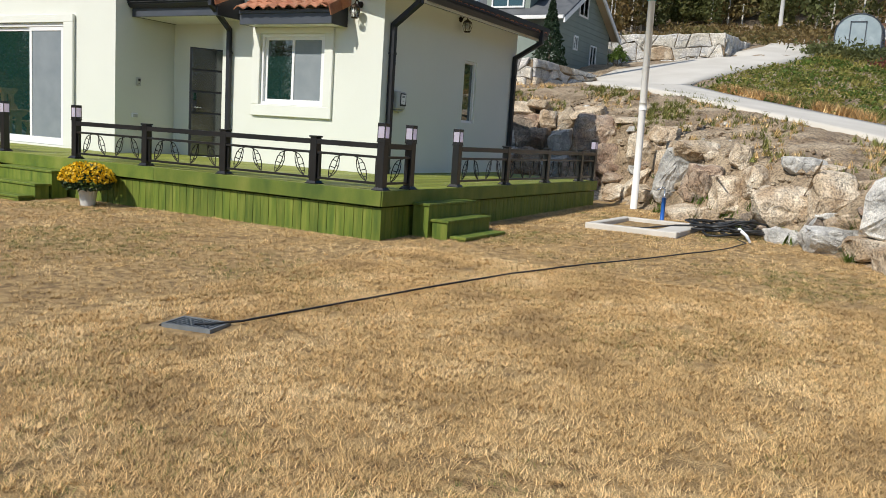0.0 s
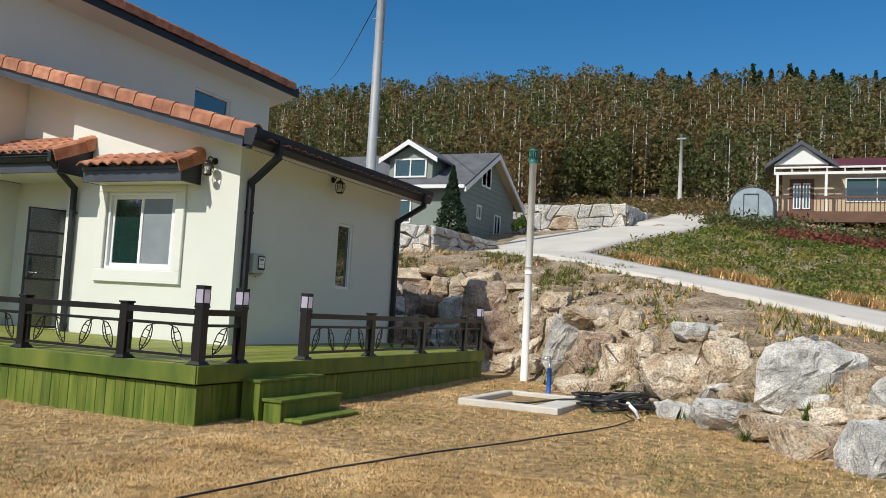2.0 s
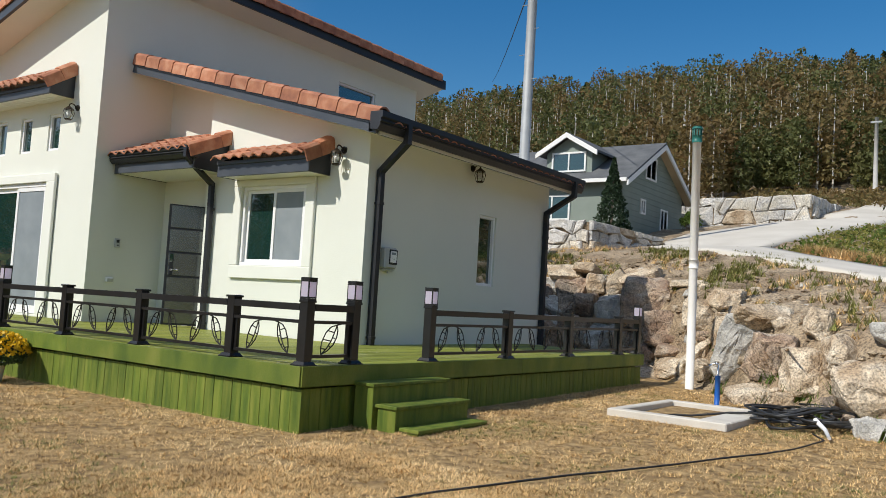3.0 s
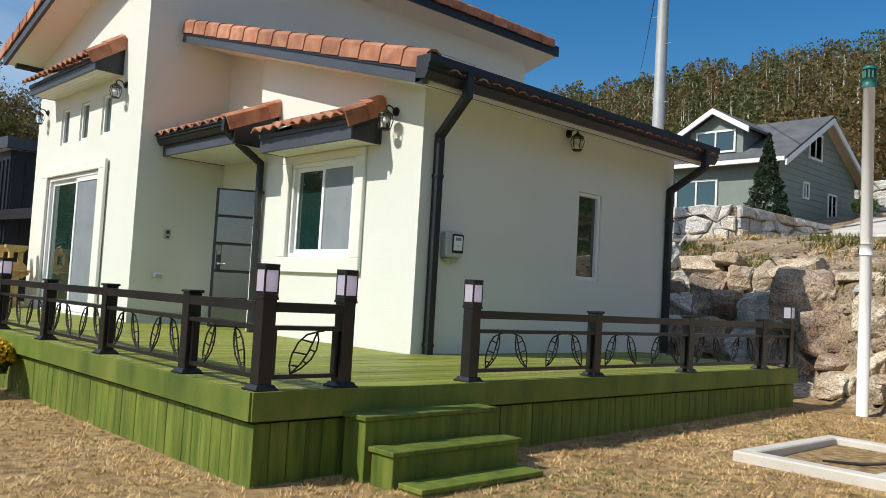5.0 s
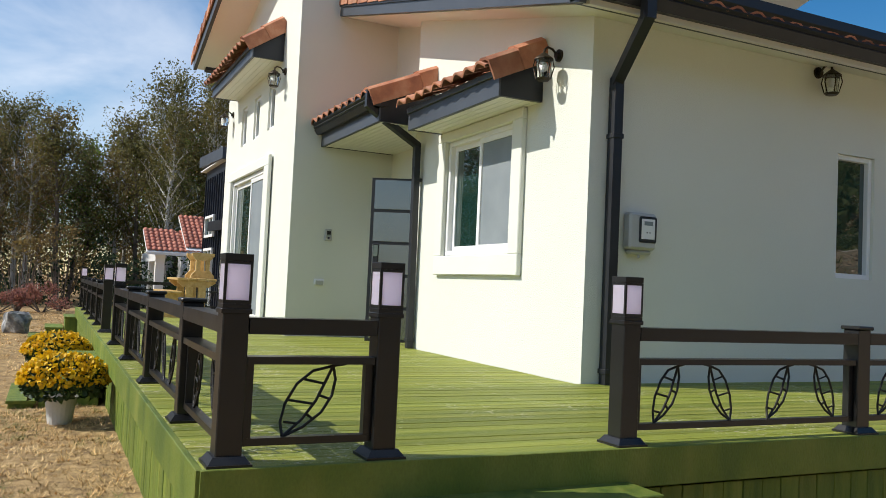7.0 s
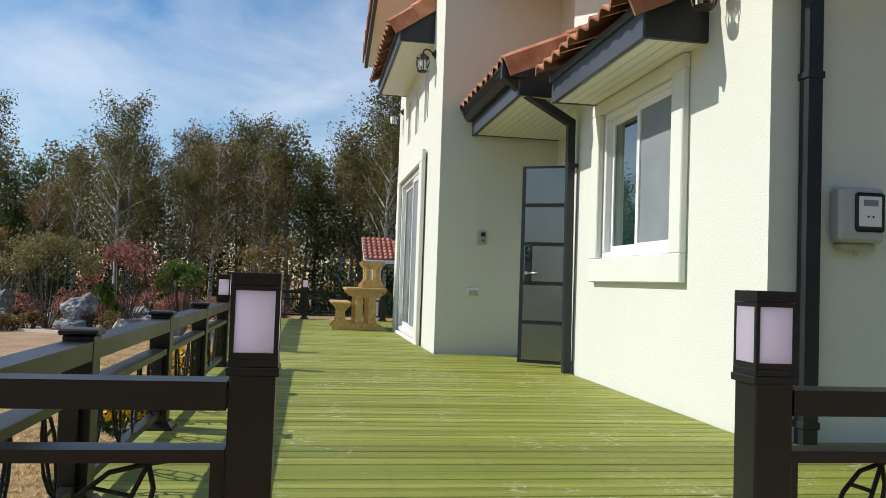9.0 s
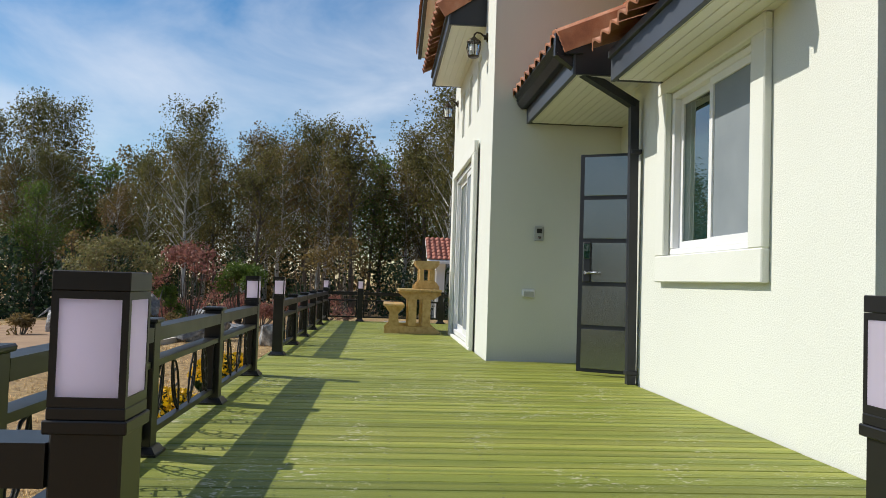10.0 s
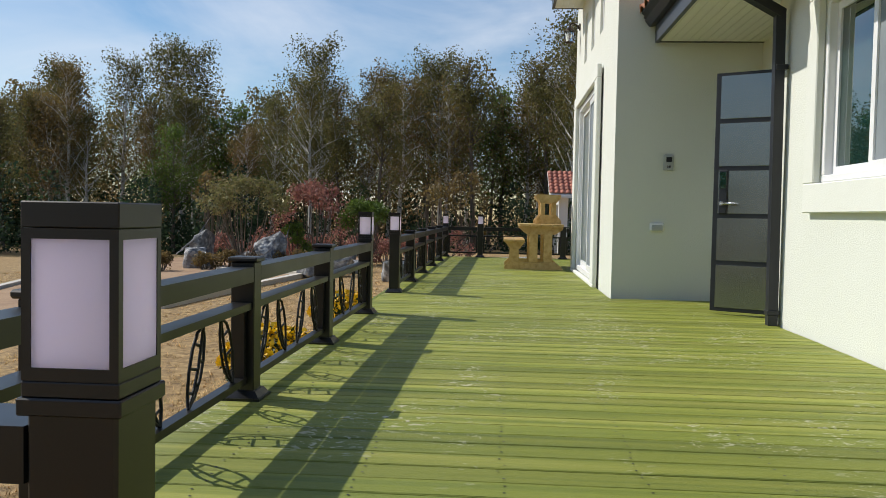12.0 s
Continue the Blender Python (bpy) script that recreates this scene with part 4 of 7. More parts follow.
for k in range(10):
    a = 2 * math.pi * k / 10
    part("fin", boxes(((-0.02 + 0.072 * math.cos(a) - 0.01, -0.03 + 0.072 * math.sin(a) - 0.01, 4.22), (-0.02 + 0.072 * math.cos(a) + 0.01, -0.03 + 0.072 * math.sin(a) + 0.01, 4.37))), TEAL, cap)
BASIN = surface("cast_concrete", [(0.54, 0.50, 0.43), (0.66, 0.62, 0.55)], 3, 0.9, 0, 0.2, 60, 0.1)
basin = thing("wash_basin", "low cast concrete wash basin sunk in the lawn", "basin", m=pose(-3.82, 13.52, 0.33, 0, 0, -1.5))
for a, b in (((-0.72, -0.95, -0.05), (0.72, -0.79, 0.085)), ((-0.72, 0.79, -0.05), (0.72, 0.95, 0.085)), ((-0.72, -0.788, -0.05), (-0.58, 0.788, 0.085)), ((0.36, -0.788, -0.05), (0.72, 0.788, 0.085))):
    part("rim", boxes((a, b), bevel=0.012), BASIN, basin)
part("floor", boxes(((-0.58, -0.788, -0.06), (0.36, 0.788, -0.02))), BASIN, basin)
GRATE = surface("galvanised_grate", [(0.22, 0.24, 0.25), (0.32, 0.34, 0.35)], 6, 0.5, 0.6, 0.1, 60, 0.1)
gr = thing("drain_grate", "galvanised drain grate let into the dry lawn", "grate", m=pose(-4.62, 4.52, 0.152, 0, 0, 12))
part("frame", boxes(((-0.25, -0.17, -0.02), (0.25, -0.145, 0.015)), ((-0.25, 0.145, -0.02), (0.25, 0.17, 0.015)), ((-0.25, -0.145, -0.02), (-0.225, 0.145, 0.015)), ((0.225, -0.145, -0.02), (0.25, 0.145, 0.015))), GRATE, gr)
for k in range(9):
    part("bar", boxes(((-0.2 + 0.048 * k, -0.145, -0.015), (-0.19 + 0.048 * k, 0.145, 0.012))), GRATE, gr)
for k in range(4):
    part("cross_bar", boxes(((-0.225, -0.1 + 0.065 * k, -0.012), (0.225, -0.092 + 0.065 * k, 0.008))), GRATE, gr)
# black slab just above the turf paints the shade of the open pit
part("black_pit_slab", boxes(((-0.3, -0.14, -0.08), (0.24, 0.26, -0.007))), BLACK, gr)
gr.scale = (0.8, 0.8, 1)
gr2 = thing("drain_grate", "small grate in the concrete basin", "grate", m=pose(-3.75, 13.55, 0.315))
part("frame", boxes(((-0.3, -0.14, 0), (0.3, 0.14, 0.012)), bevel=0.004), GRATE, gr2)
# black strips on the plate paint the shade of its open slots
for k in range(7):
    part("black_slot_strip", boxes(((-0.25 + 0.075 * k, -0.11, 0.012), (-0.21 + 0.075 * k, 0.11, 0.015))), BLACK, gr2)
BLUE = surface("blue_insulation", [(0.01, 0.10, 0.42), (0.02, 0.14, 0.5)], 6, 0.5)
tap = thing("yard_tap", "garden tap on a blue sleeved standpipe", "tap", m=pose(-3.86, 14.55, 0.3))
part("standpipe", tube(bmesh.new(), [(0, 0, 0), (0, 0, 0.5)], 0.036, 12), BLUE, tap, "blue foam sleeve")
part("spout", tube(bmesh.new(), [(0, 0, 0.5), (0, 0, 0.64), (-0.06, 0, 0.66), (-0.12, 0, 0.62)], 0.014, 8), CHROME, tap)
part("handle", tube(bmesh.new(), [(-0.02, 0, 0.69), (-0.02, 0, 0.66)], 0.03, 8), CHROME, tap)
HOSE = surface("black_rubber_hose", [(0.016, 0.017, 0.018), (0.035, 0.036, 0.038)], 8, 0.5, 0, 0.05, 80, 0.1)
hose = thing("garden_hose", "coiled black rubber hose trailing across the lawn", "hose")
pts = []
for k in range(260):
    t = k / 259
    a = t * 2 * math.pi * 9.3
    r = 0.42 + 0.13 * math.sin(k * 0.37) + 0.06 * math.sin(k * 1.3)
    pts.append((-2.62 + r * 1.15 * math.cos(a) + 0.05 * math.sin(k * 0.21), 13.95 + r * 1.5 * math.sin(a), 0.36 + 0.11 * t + 0.06 * abs(math.sin(k * 0.31)) + 0.1 * max(0, math.sin(a + 2.2)) * (t > 0.75)))
part("coil", tube(bmesh.new(), pts, 0.017, 6), HOSE, hose)
TRAIL = [(-2.34, 13.1), (-2.15, 12.7), (-2.28, 11.9), (-2.42, 11.3), (-2.75, 10.3), (-3.05, 9.5), (-3.4, 8.6), (-3.66, 7.9), (-3.85, 7.1), (-4.02, 6.5), (-4.2, 5.8), (-4.3, 5.2), (-4.38, 4.75), (-4.5, 4.55), (-4.6, 4.45)]
tr = []
for k, ((x0, y0), (x1, y1)) in enumerate(zip(TRAIL, TRAIL[1:])):
    for j in range(5):
        f = j / 5
        x, y = x0 + (x1 - x0) * f, y0 + (y1 - y0) * f
        tr.append((x + 0.015 * math.sin(y * 2.3), y, lawn_z(x, y) + 0.026 + 0.004 * math.sin(y * 3)))
part("hose_line", tube(bmesh.new(), tr, 0.0085, 6), HOSE, hose)
part("nozzle", tube(bmesh.new(), [(-2.36, 13.25, 0.5), (-2.2, 12.95, 0.44), (-2.12, 12.75, 0.38)], 0.028, 8, 0.018), PVC, hose, "pale plastic nozzle")
part("tap_line", tube(bmesh.new(), [(-4.1, 13.3, 0.34), (-3.8, 13.4, 0.36), (-3.4, 13.6, 0.43), (-3.1, 13.75, 0.45), (-2.9, 13.8, 0.4)], 0.015, 6), HOSE, hose)

# stone-paved terrace edge
PAVE = surface("crazy_paving", [(0.40, 0.40, 0.40), (0.52, 0.51, 0.48), (0.60, 0.55, 0.47)], 2, 0.85, 0, 0.3, 40, 0.15, spread=0.3)
terr = thing("terrace", "crazy-paved stone terrace with a steel edge", "terrace", kind="structure", m=pose(0, 0, 0, math.degrees(math.atan(0.031)), 0, 0))
part("bed", boxes(((-0.13, -3.0, -0.2), (6.0, 5.98, 0.025))), CONC, terr, "pale mortar bed")
part("edge_strip", boxes(((-0.148, -3.0, -0.2), (-0.134, 6.0, 0.058)), ((-0.134, 5.984, -0.2), (6.0, 5.998, 0.058))), DARK, terr)
yy = 1.2
while yy < 5.85:
    xx = -0.08 + random.uniform(0, 0.1)
    hgt = random.uniform(0.15, 0.25)
    while xx < 2.3:
        w = random.uniform(0.17, 0.36)
        n = random.choice((5, 6))
        bm = bmesh.new()
        ring = []
        for k in range(n):
            a = 2 * math.pi * (k + random.uniform(-0.25, 0.25)) / n
            ring.append((xx + w / 2 + 0.525 * w * math.copysign(abs(math.cos(a)) ** 0.5, math.cos(a)), min(5.96, yy + hgt / 2 + 0.52 * hgt * math.copysign(abs(math.sin(a)) ** 0.5, math.sin(a)))))
        lo_ = [bm.verts.new((x, y, 0.02)) for x, y in ring]
        top = 0.042 + random.uniform(-0.006, 0.006)
        hi_ = [bm.verts.new((x, y, top)) for x, y in ring]
        bm.faces.new(hi_)
        for k in range(n):
            bm.faces.new((lo_[k], lo_[(k + 1) % n], hi_[(k + 1) % n], hi_[k]))
        part("paving_stone", bm, PAVE, terr)
        xx += w + 0.01
    yy += hgt + 0.01

# chrysanthemums
PETAL = surface("yellow_petals", [(0.72, 0.42, 0.006), (0.85, 0.56, 0.012)], 8, 0.6, 0, 0, 40, 0.1, spread=0.15, island=True, thin=0.25)
MUMLEAF = surface("chrysanthemum_leaf", [(0.02, 0.045, 0.012), (0.04, 0.08, 0.02)], 8, 0.6, 0, 0, 40, 0.1, spread=0.3, island=True)
POT = surface("white_plastic_pot", [(0.55, 0.55, 0.52), (0.66, 0.66, 0.63)], 3, 0.5)


def cards(n, place, size, seed, aspect=0.6, flat=0.0, tri=False):
    """n small four-cornered leaves; place(rng, n) gives their centres."""
    rng = np.random.default_rng(seed)
    c = place(rng, n)
    n = len(c)
    d1 = rng.normal(size=(n, 3))
    d1 /= np.linalg.norm(d1, axis=1)[:, None]
    d2 = rng.normal(size=(n, 3))
    d2[:, 2] *= 1 - flat
    d1[:, 2] *= 1 - flat
    d2 = np.cross(d1, d2)
    d2 /= np.linalg.norm(d2, axis=1)[:, None] + 1e-9
    s = size * rng.uniform(0.6, 1.4, n)[:, None]
    if tri:
        v = np.stack([c - d1 * s, c + d1 * s * 0.5 + d2 * s * aspect * 1.3, c + d1 * s * 0.8 - d2 * s * aspect], 1).reshape(-1, 3)
        return v, np.arange(3 * n).reshape(-1, 3)
    v = np.stack([c - d1 * s, c + d2 * s * aspect, c + d1 * s, c - d2 * s * aspect], 1).reshape(-1, 3)
    return v, np.arange(4 * n).reshape(-1, 4)


def card_mesh(name, v, f, material):
    me = bpy.data.meshes.new(name)
    me.from_pydata(v.tolist(), [], f.tolist())
    me.materials.append(material)
    return me


def mum(m, seed, label):
    th = thing("potted_chrysanthemum", label, "potted plant", "flowers by the steps", m=m)
    bm = bmesh.new()
    bmesh.ops.create_cone(bm, cap_ends=True, segments=20, radius1=0.10, radius2=0.135, depth=0.24, matrix=Matrix.Translation((0, 0, 0.12)))
    bmesh.ops.create_cone(bm, cap_ends=True, segments=20, radius1=0.145, radius2=0.145, depth=0.025, matrix=Matrix.Translation((0, 0, 0.235)))
    part("pot", bm, POT, th, "white plastic pot")

    def dome(lo, rad):
        def place(rng, n):
            a, u = rng.uniform(0, 2 * np.pi, n), rng.uniform(lo, 1, n)
            r = rad * (0.93 + 0.07 * rng.uniform(-1, 1, n)) * (1 + 0.06 * np.sin(3 * a + seed))
            s = np.sqrt(np.maximum(0, 1 - u * u))
            return np.stack([0.40 * r * s * np.cos(a), 0.40 * r * s * np.sin(a), 0.38 + 0.26 * r * u], 1)
        return place

    part("foliage", card_mesh("foliage", *cards(1500, dome(-0.6, 0.9), 0.03, seed), MUMLEAF), MUMLEAF, th)
    part("bloom_mass", card_mesh("bloom_mass", *cards(1500, dome(-0.05, 1.0), 0.02, seed + 1, 0.95), PETAL), PETAL, th, "mass of small yellow blooms")


mum(pose(-10.75, 8.32, 0.255), 3, "potted yellow chrysanthemum in full bloom on the lawn")
mum(pose(-13.5, 8.3, 0.255), 8, "second yellow chrysanthemum beyond the front steps")


# ---- boulders of the bank ----
def boulder_mesh(seed, w, d, h, material, cuts=22):
    """An angular stone: the hull of points on a rounded block, with broken edges and a rough skin."""
    rng = random.Random(seed)
    bm = bmesh.new()
    for _ in range(cuts):
        p = Vector((rng.uniform(-1, 1), rng.uniform(-1, 1), rng.uniform(-1, 1)))
        m_ = max(abs(p.x), abs(p.y), abs(p.z))
        p = p / m_ * rng.uniform(0.82, 1.0)
        p = p * (1 - 0.16 * max(0, p.length - 1.15))
        bm.verts.new((p.x * w / 2, p.y * d / 2, p.z * h / 2))
    r = bmesh.ops.convex_hull(bm, input=bm.verts)
    bmesh.ops.delete(bm, geom=[v for v in bm.verts if not v.link_faces], context="VERTS")
    bmesh.ops.bevel(bm, geom=list(bm.edges), offset=0.035 * min(w, h), segments=1, affect="EDGES")
    bmesh.ops.triangulate(bm, faces=bm.faces)
    bmesh.ops.subdivide_edges(bm, edges=[e for e in bm.edges if e.calc_length() > 0.22 * min(w, h)], cuts=2, use_grid_fill=True)
    bm.normal_update()
    for v in bm.verts:
        q = v.co * 4 + Vector((seed * 3.1, 0, 0))
        v.co += v.normal * min(w, h, 0.9) * (0.08 * noise.noise(q) + 0.05 * noise.noise(q * 2.7) + 0.025 * noise.noise(q * 6))
    return mesh_of("boulder", bm, material)


TANROCK = surface("tan_granite", [(0.38, 0.29, 0.19), (0.55, 0.45, 0.33), (0.66, 0.58, 0.46)], 2.4, 0.95, 0, 0.5, 9, 0.42, spread=0.13, deep=0.05, grain=9)
GREYROCK = surface("grey_veined_stone", [(0.30, 0.295, 0.275), (0.47, 0.455, 0.42), (0.66, 0.63, 0.57)], 3.4, 0.95, 0, 0.5, 10, 0.45, spread=0.13, deep=0.05, grain=9)
REDROCK = surface("rusty_stone", [(0.24, 0.15, 0.10), (0.38, 0.28, 0.20), (0.46, 0.39, 0.31)], 2.4, 0.95, 0, 0.5, 9, 0.42, spread=0.1, deep=0.05, grain=9)


weathered(TANROCK, 38, 0.55, 2.1, (0.36, 0.25, 0.15), 0.035)
weathered(GREYROCK, 60, 0.7, 2.6, (0.66, 0.64, 0.60), 0.035)
weathered(REDROCK, 38, 0.5, 2.2, (0.20, 0.17, 0.14), 0.035)


def boulder(seed, x, y, z, w, d, h, material, label, tilt=0.0):
    ob = new("boulder", boulder_mesh(seed, w, d, h, material))
    ob.matrix_world = pose(x, y, z, random.uniform(-8, 8), tilt, random.uniform(8, 34))
    return tagged(ob, label, "boulder", "boulders of the bank")


T, G, R = (TANROCK, "tan granite boulder set in the soil bank"), (GREYROCK, "grey veined boulder in the bank wall"), (REDROCK, "rust-stained boulder in the bank wall")
HERO = [(-3.84, 16.91, 1.61, 0.99, 0.43, T), (-4.35, 16.99, 0.88, 0.75, 1.46, G), (-3.58, 16.22, 1.00, 0.84, 0.80, R), (-2.98, 15.64, 0.84, 0.60, 0.70, T), (-2.93, 16.24, 1.55, 0.38, 0.47, T), (-3.71, 15.70, 0.39, 0.75, 0.44, T), (-2.70, 14.91, 0.39, 0.53, 0.25, R), (-2.41, 15.29, 1.14, 0.50, 0.66, T),
        (-1.85, 14.31, 0.82, 1.04, 0.69, T), (-1.83, 15.24, 1.46, 0.69, 0.32, G), (-1.16, 13.69, 1.03, 0.65, 0.77, T), (-1.00, 13.16, 0.72, 0.32, 0.17, T), (-1.75, 13.69, 0.41, 0.55, 0.30, G), (-1.03, 12.92, 0.49, 0.78, 0.41, G), (-0.29, 12.79, 1.03, 1.24, 0.91, G)]
EAST = [(0.38, 12.10, 0.97, 0.37, 0.49, T), (0.73, 11.88, 0.93, 0.63, 0.57, G), (-0.54, 12.29, 0.48, 0.61, 0.33, T), (-0.07, 11.67, 0.42, 0.83, 0.41, T), (0.55, 11.05, 0.46, 0.81, 0.59, G), (-1.33, 15.07, 1.44, 0.51, 0.19, T), (-2.08, 14.19, 0.45, 0.37, 0.20, R), (-0.74, 14.05, 1.27, 0.36, 0.22, T), (0.10, 11.87, 0.69, 0.33, 0.20, T)]
NORTH = [(-5.41, 18.40, 1.54, 0.57, 0.79, T), (-4.51, 17.42, 1.23, 0.67, 0.79, T), (-4.96, 18.40, 1.92, 0.63, 0.39, T), (-6.00, 18.50, 0.95, 0.51, 0.31, R), (-5.80, 18.11, 0.62, 0.59, 0.37, T), (-6.42, 19.02, 1.31, 0.63, 0.70, R), (-6.87, 19.57, 1.76, 1.01, 1.16, R), (-7.96, 20.11, 1.68, 0.61, 0.58, G),
         (-7.91, 20.38, 2.20, 0.54, 0.64, T), (-8.58, 20.62, 2.19, 0.48, 0.45, T), (-9.19, 20.62, 1.86, 0.75, 0.88, R), (-9.79, 20.54, 1.60, 0.68, 0.95, R), (-8.66, 20.38, 1.66, 0.58, 0.58, R), (-7.49, 20.47, 2.38, 0.95, 0.44, T), (-5.35, 17.94, 0.87, 0.58, 0.64, T)]
SHADED = [(-8.81, 20.16, 1.09, 0.73, 0.70, R), (-7.97, 19.79, 1.05, 0.68, 0.63, G), (-7.30, 19.45, 0.98, 0.65, 0.61, R), (-6.68, 18.82, 0.67, 0.53, 0.60, R), (-9.30, 20.17, 0.91, 0.61, 0.79, R), (-9.60, 21.00, 2.49, 0.83, 0.33, T), (-9.05, 21.09, 2.56, 0.55, 0.25, T), (-6.05, 19.71, 2.23, 0.72, 0.19, T), (-4.99, 17.53, 0.68, 0.41, 0.37, T), (-6.39, 18.39, 0.45, 0.49, 0.25, T)]
for k, (x, y, z, w, h, (mat, lab)) in enumerate(HERO + EAST + NORTH + SHADED):
    boulder(k + 1, x, y, z, w * 1.16, min(1.0, 0.45 + 0.5 * w), h * 1.14, mat, lab)
# packing stones in the soil between them
for k in range(46):
    x = -6.6 + 0.17 * k + random.uniform(-0.08, 0.08)
    y = bank_line(x) + random.uniform(0.25, 1.25)
    w = random.uniform(0.2, 0.42)
    boulder(60 + k, x, y, land_z(x, y) - 0.02, w, w, w * random.uniform(0.5, 0.8), *random.choice((T, T, T, R, G)))
# the shaded run behind the house and beyond the terrace
seed = 200
for x0, x1 in ((-20.0, -9.9), (1.3, 9.0)):
    for row in range(5 if x0 < 0 else 4):
        x = x0 + 0.3 * row
        while x < x1:
            w, h = random.uniform(0.6, 1.15), random.uniform(0.5, 0.85)
            x += w * 0.5
            y = bank_line(x) + 0.25 + 0.36 * row
            z = lawn_z(x, y) + 0.2 + 0.5 * row
            if z < land_z(x, y + 0.3) + 0.1:
                seed += 1
                boulder(seed, x, y, z, w, 0.85, h, *random.choice((T, G, G, G, R)))
            x += w * 0.47
for _ in range(40):
    x = random.uniform(-8, 1.2)
    y = bank_line(x) + random.uniform(1.3, 4.0)
    s = random.uniform(0.06, 0.17)
    seed += 1
    boulder(seed, x, y, land_z(x, y) + s * 0.2, s * 1.4, s, s, *random.choice((T, T, G)))


# clods and gravel strewn over the soil of the bank
cv, cf = [], []
for _ in range(2600):
    x = random.uniform(-11, 5)
    y = bank_line(x) + 0.3 + 5.5 * random.random() ** 1.4
    c, r = Vector((x, y, land_z(x, y))), random.choice((0.015, 0.02, 0.03, 0.03, 0.05, 0.075))
    k = len(cv)
    cv += [tuple(c + Vector(q) * r * random.uniform(0.6, 1.3)) for q in ((1, 0, 0), (0, 1, 0), (-1, 0, 0), (0, -1, 0), (0, 0, 0.8), (0, 0, -0.8))]
    cf += [(k + i, k + (i + 1) % 4, k + t_) if t_ == 4 else (k + (i + 1) % 4, k + i, k + t_) for i in range(4) for t_ in (4, 5)]
tagged(raw("gravel", cv, cf, SOIL, None, "loose clods and gravel on the soil bank"), category="gravel", kind="stuff")


# ---- retaining walls of pale stone ----
def stone_wall(name, label, p0, p1, z0, z1, courses, size, material, mixed=0.12):
    """Fitted stones between two plan points; z0 and z1 hold base and top heights at either end."""
    wall_ = thing(name, label, "retaining wall")
    a, b = Vector((*p0, 0)), Vector((*p1, 0))
    length = (b - a).length
    d = (b - a) / length
    n = Vector((d.y, -d.x, 0))
    back = bmesh.new()
    vs = [back.verts.new((*(p - n * 0.3 * s).xy, z)) for s in (0.0, 2) for p, z in ((a, z0[0] - 0.5), (b, z0[1] - 0.5), (b, z1[1] - 0.06), (a, z1[0] - 0.06))]
    for q in ((0, 1, 2, 3), (7, 6, 5, 4), (0, 4, 5, 1), (1, 5, 6, 2), (2, 6, 7, 3), (3, 7, 4, 0)):
        back.faces.new([vs[k] for k in q])
    part("core", back, SOIL, wall_)
    off = random.uniform(0, 50)

    def joint(j, u):
        f = u / length
        lo_, hi_ = z0[0] + (z0[1] - z0[0]) * f - 0.1, z1[0] + (z1[1] - z1[0]) * f
        h = (hi_ - lo_) / courses
        wave = noise.noise(Vector((u * 1.3 / size, j * 7.7, off))) * 0.75 if 0 < j < courses else noise.noise(Vector((u / size, j, off))) * 0.2
        return lo_ + h * (j + wave)

    for c in range(courses):
        u, skew = -random.uniform(0, 0.6) * size, random.uniform(-0.3, 0.3) * size
        while u < length - 0.1:
            w = size * random.choice((0.7, 0.9, 1.2, 1.6, 2.0))
            nxt = random.uniform(-0.32, 0.32) * size
            l0, l1, r0, r1 = (min(length, max(0, q)) for q in (u - skew, u + skew, u + w - nxt, u + w + nxt))
            if min(r0 - l0, r1 - l1) > 0.12:
                ring = [(l0, joint(c, l0)), ((l0 + r0) / 2, joint(c, (l0 + r0) / 2)), (r0, joint(c, r0)), (r1, joint(c + 1, r1)), ((l1 + r1) / 2, joint(c + 1, (l1 + r1) / 2)), (l1, joint(c + 1, l1))]
                mu_, mz = sum(q[0] for q in ring) / 6, sum(q[1] for q in ring) / 6
                bm = bmesh.new()
                out = random.uniform(0.06, 0.16)
                layers = []
                for k_, o_ in ((0.965, -0.02), (0.95, out * 0.7), (0.80, out)):
                    layers.append([bm.verts.new(a + d * (mu_ + (q - mu_) * k_) + n * (o_ + random.uniform(-0.02, 0.02)) + Vector((0, 0, mz + (zz - mz) * k_))) for q, zz in ring])
                for g_, h_ in zip(layers, layers[1:]):
                    for k in range(6):
                        bm.faces.new((g_[k], g_[(k + 1) % 6], h_[(k + 1) % 6], h_[k]))
                bm.faces.new(layers[-1])
                bmesh.ops.recalc_face_normals(bm, faces=bm.faces)
                part("stone", bm, TANROCK if random.random() < mixed else material, wall_)
            u, skew = u + w, nxt


stone_wall("stone_wall", "low wall of squared granite below the green house", (-18.5, 25.2), (-11.62, 26.3), (3.4, 3.45), (4.45, 4.4), 3, 0.42, GRANITE)
stone_wall("stone_wall", "returning end of the low granite wall", (-11.62, 26.3), (-10.75, 30.2), (3.45, 3.95), (4.4, 4.2), 3, 0.42, GRANITE, 0.4)
stone_wall("stone_wall", "bright retaining wall of big fitted white stones", (-14.4, 39.0), (-8.25, 40.6), (5.0, 5.75), (6.85, 7.15), 3, 0.62, GRANITE, 0.03)
stone_wall("stone_wall", "shaded return of the white retaining wall", (-8.25, 40.6), (-8.0, 51.0), (5.75, 7.2), (7.15, 7.5), 3, 0.6, GRANITE, 0.03)

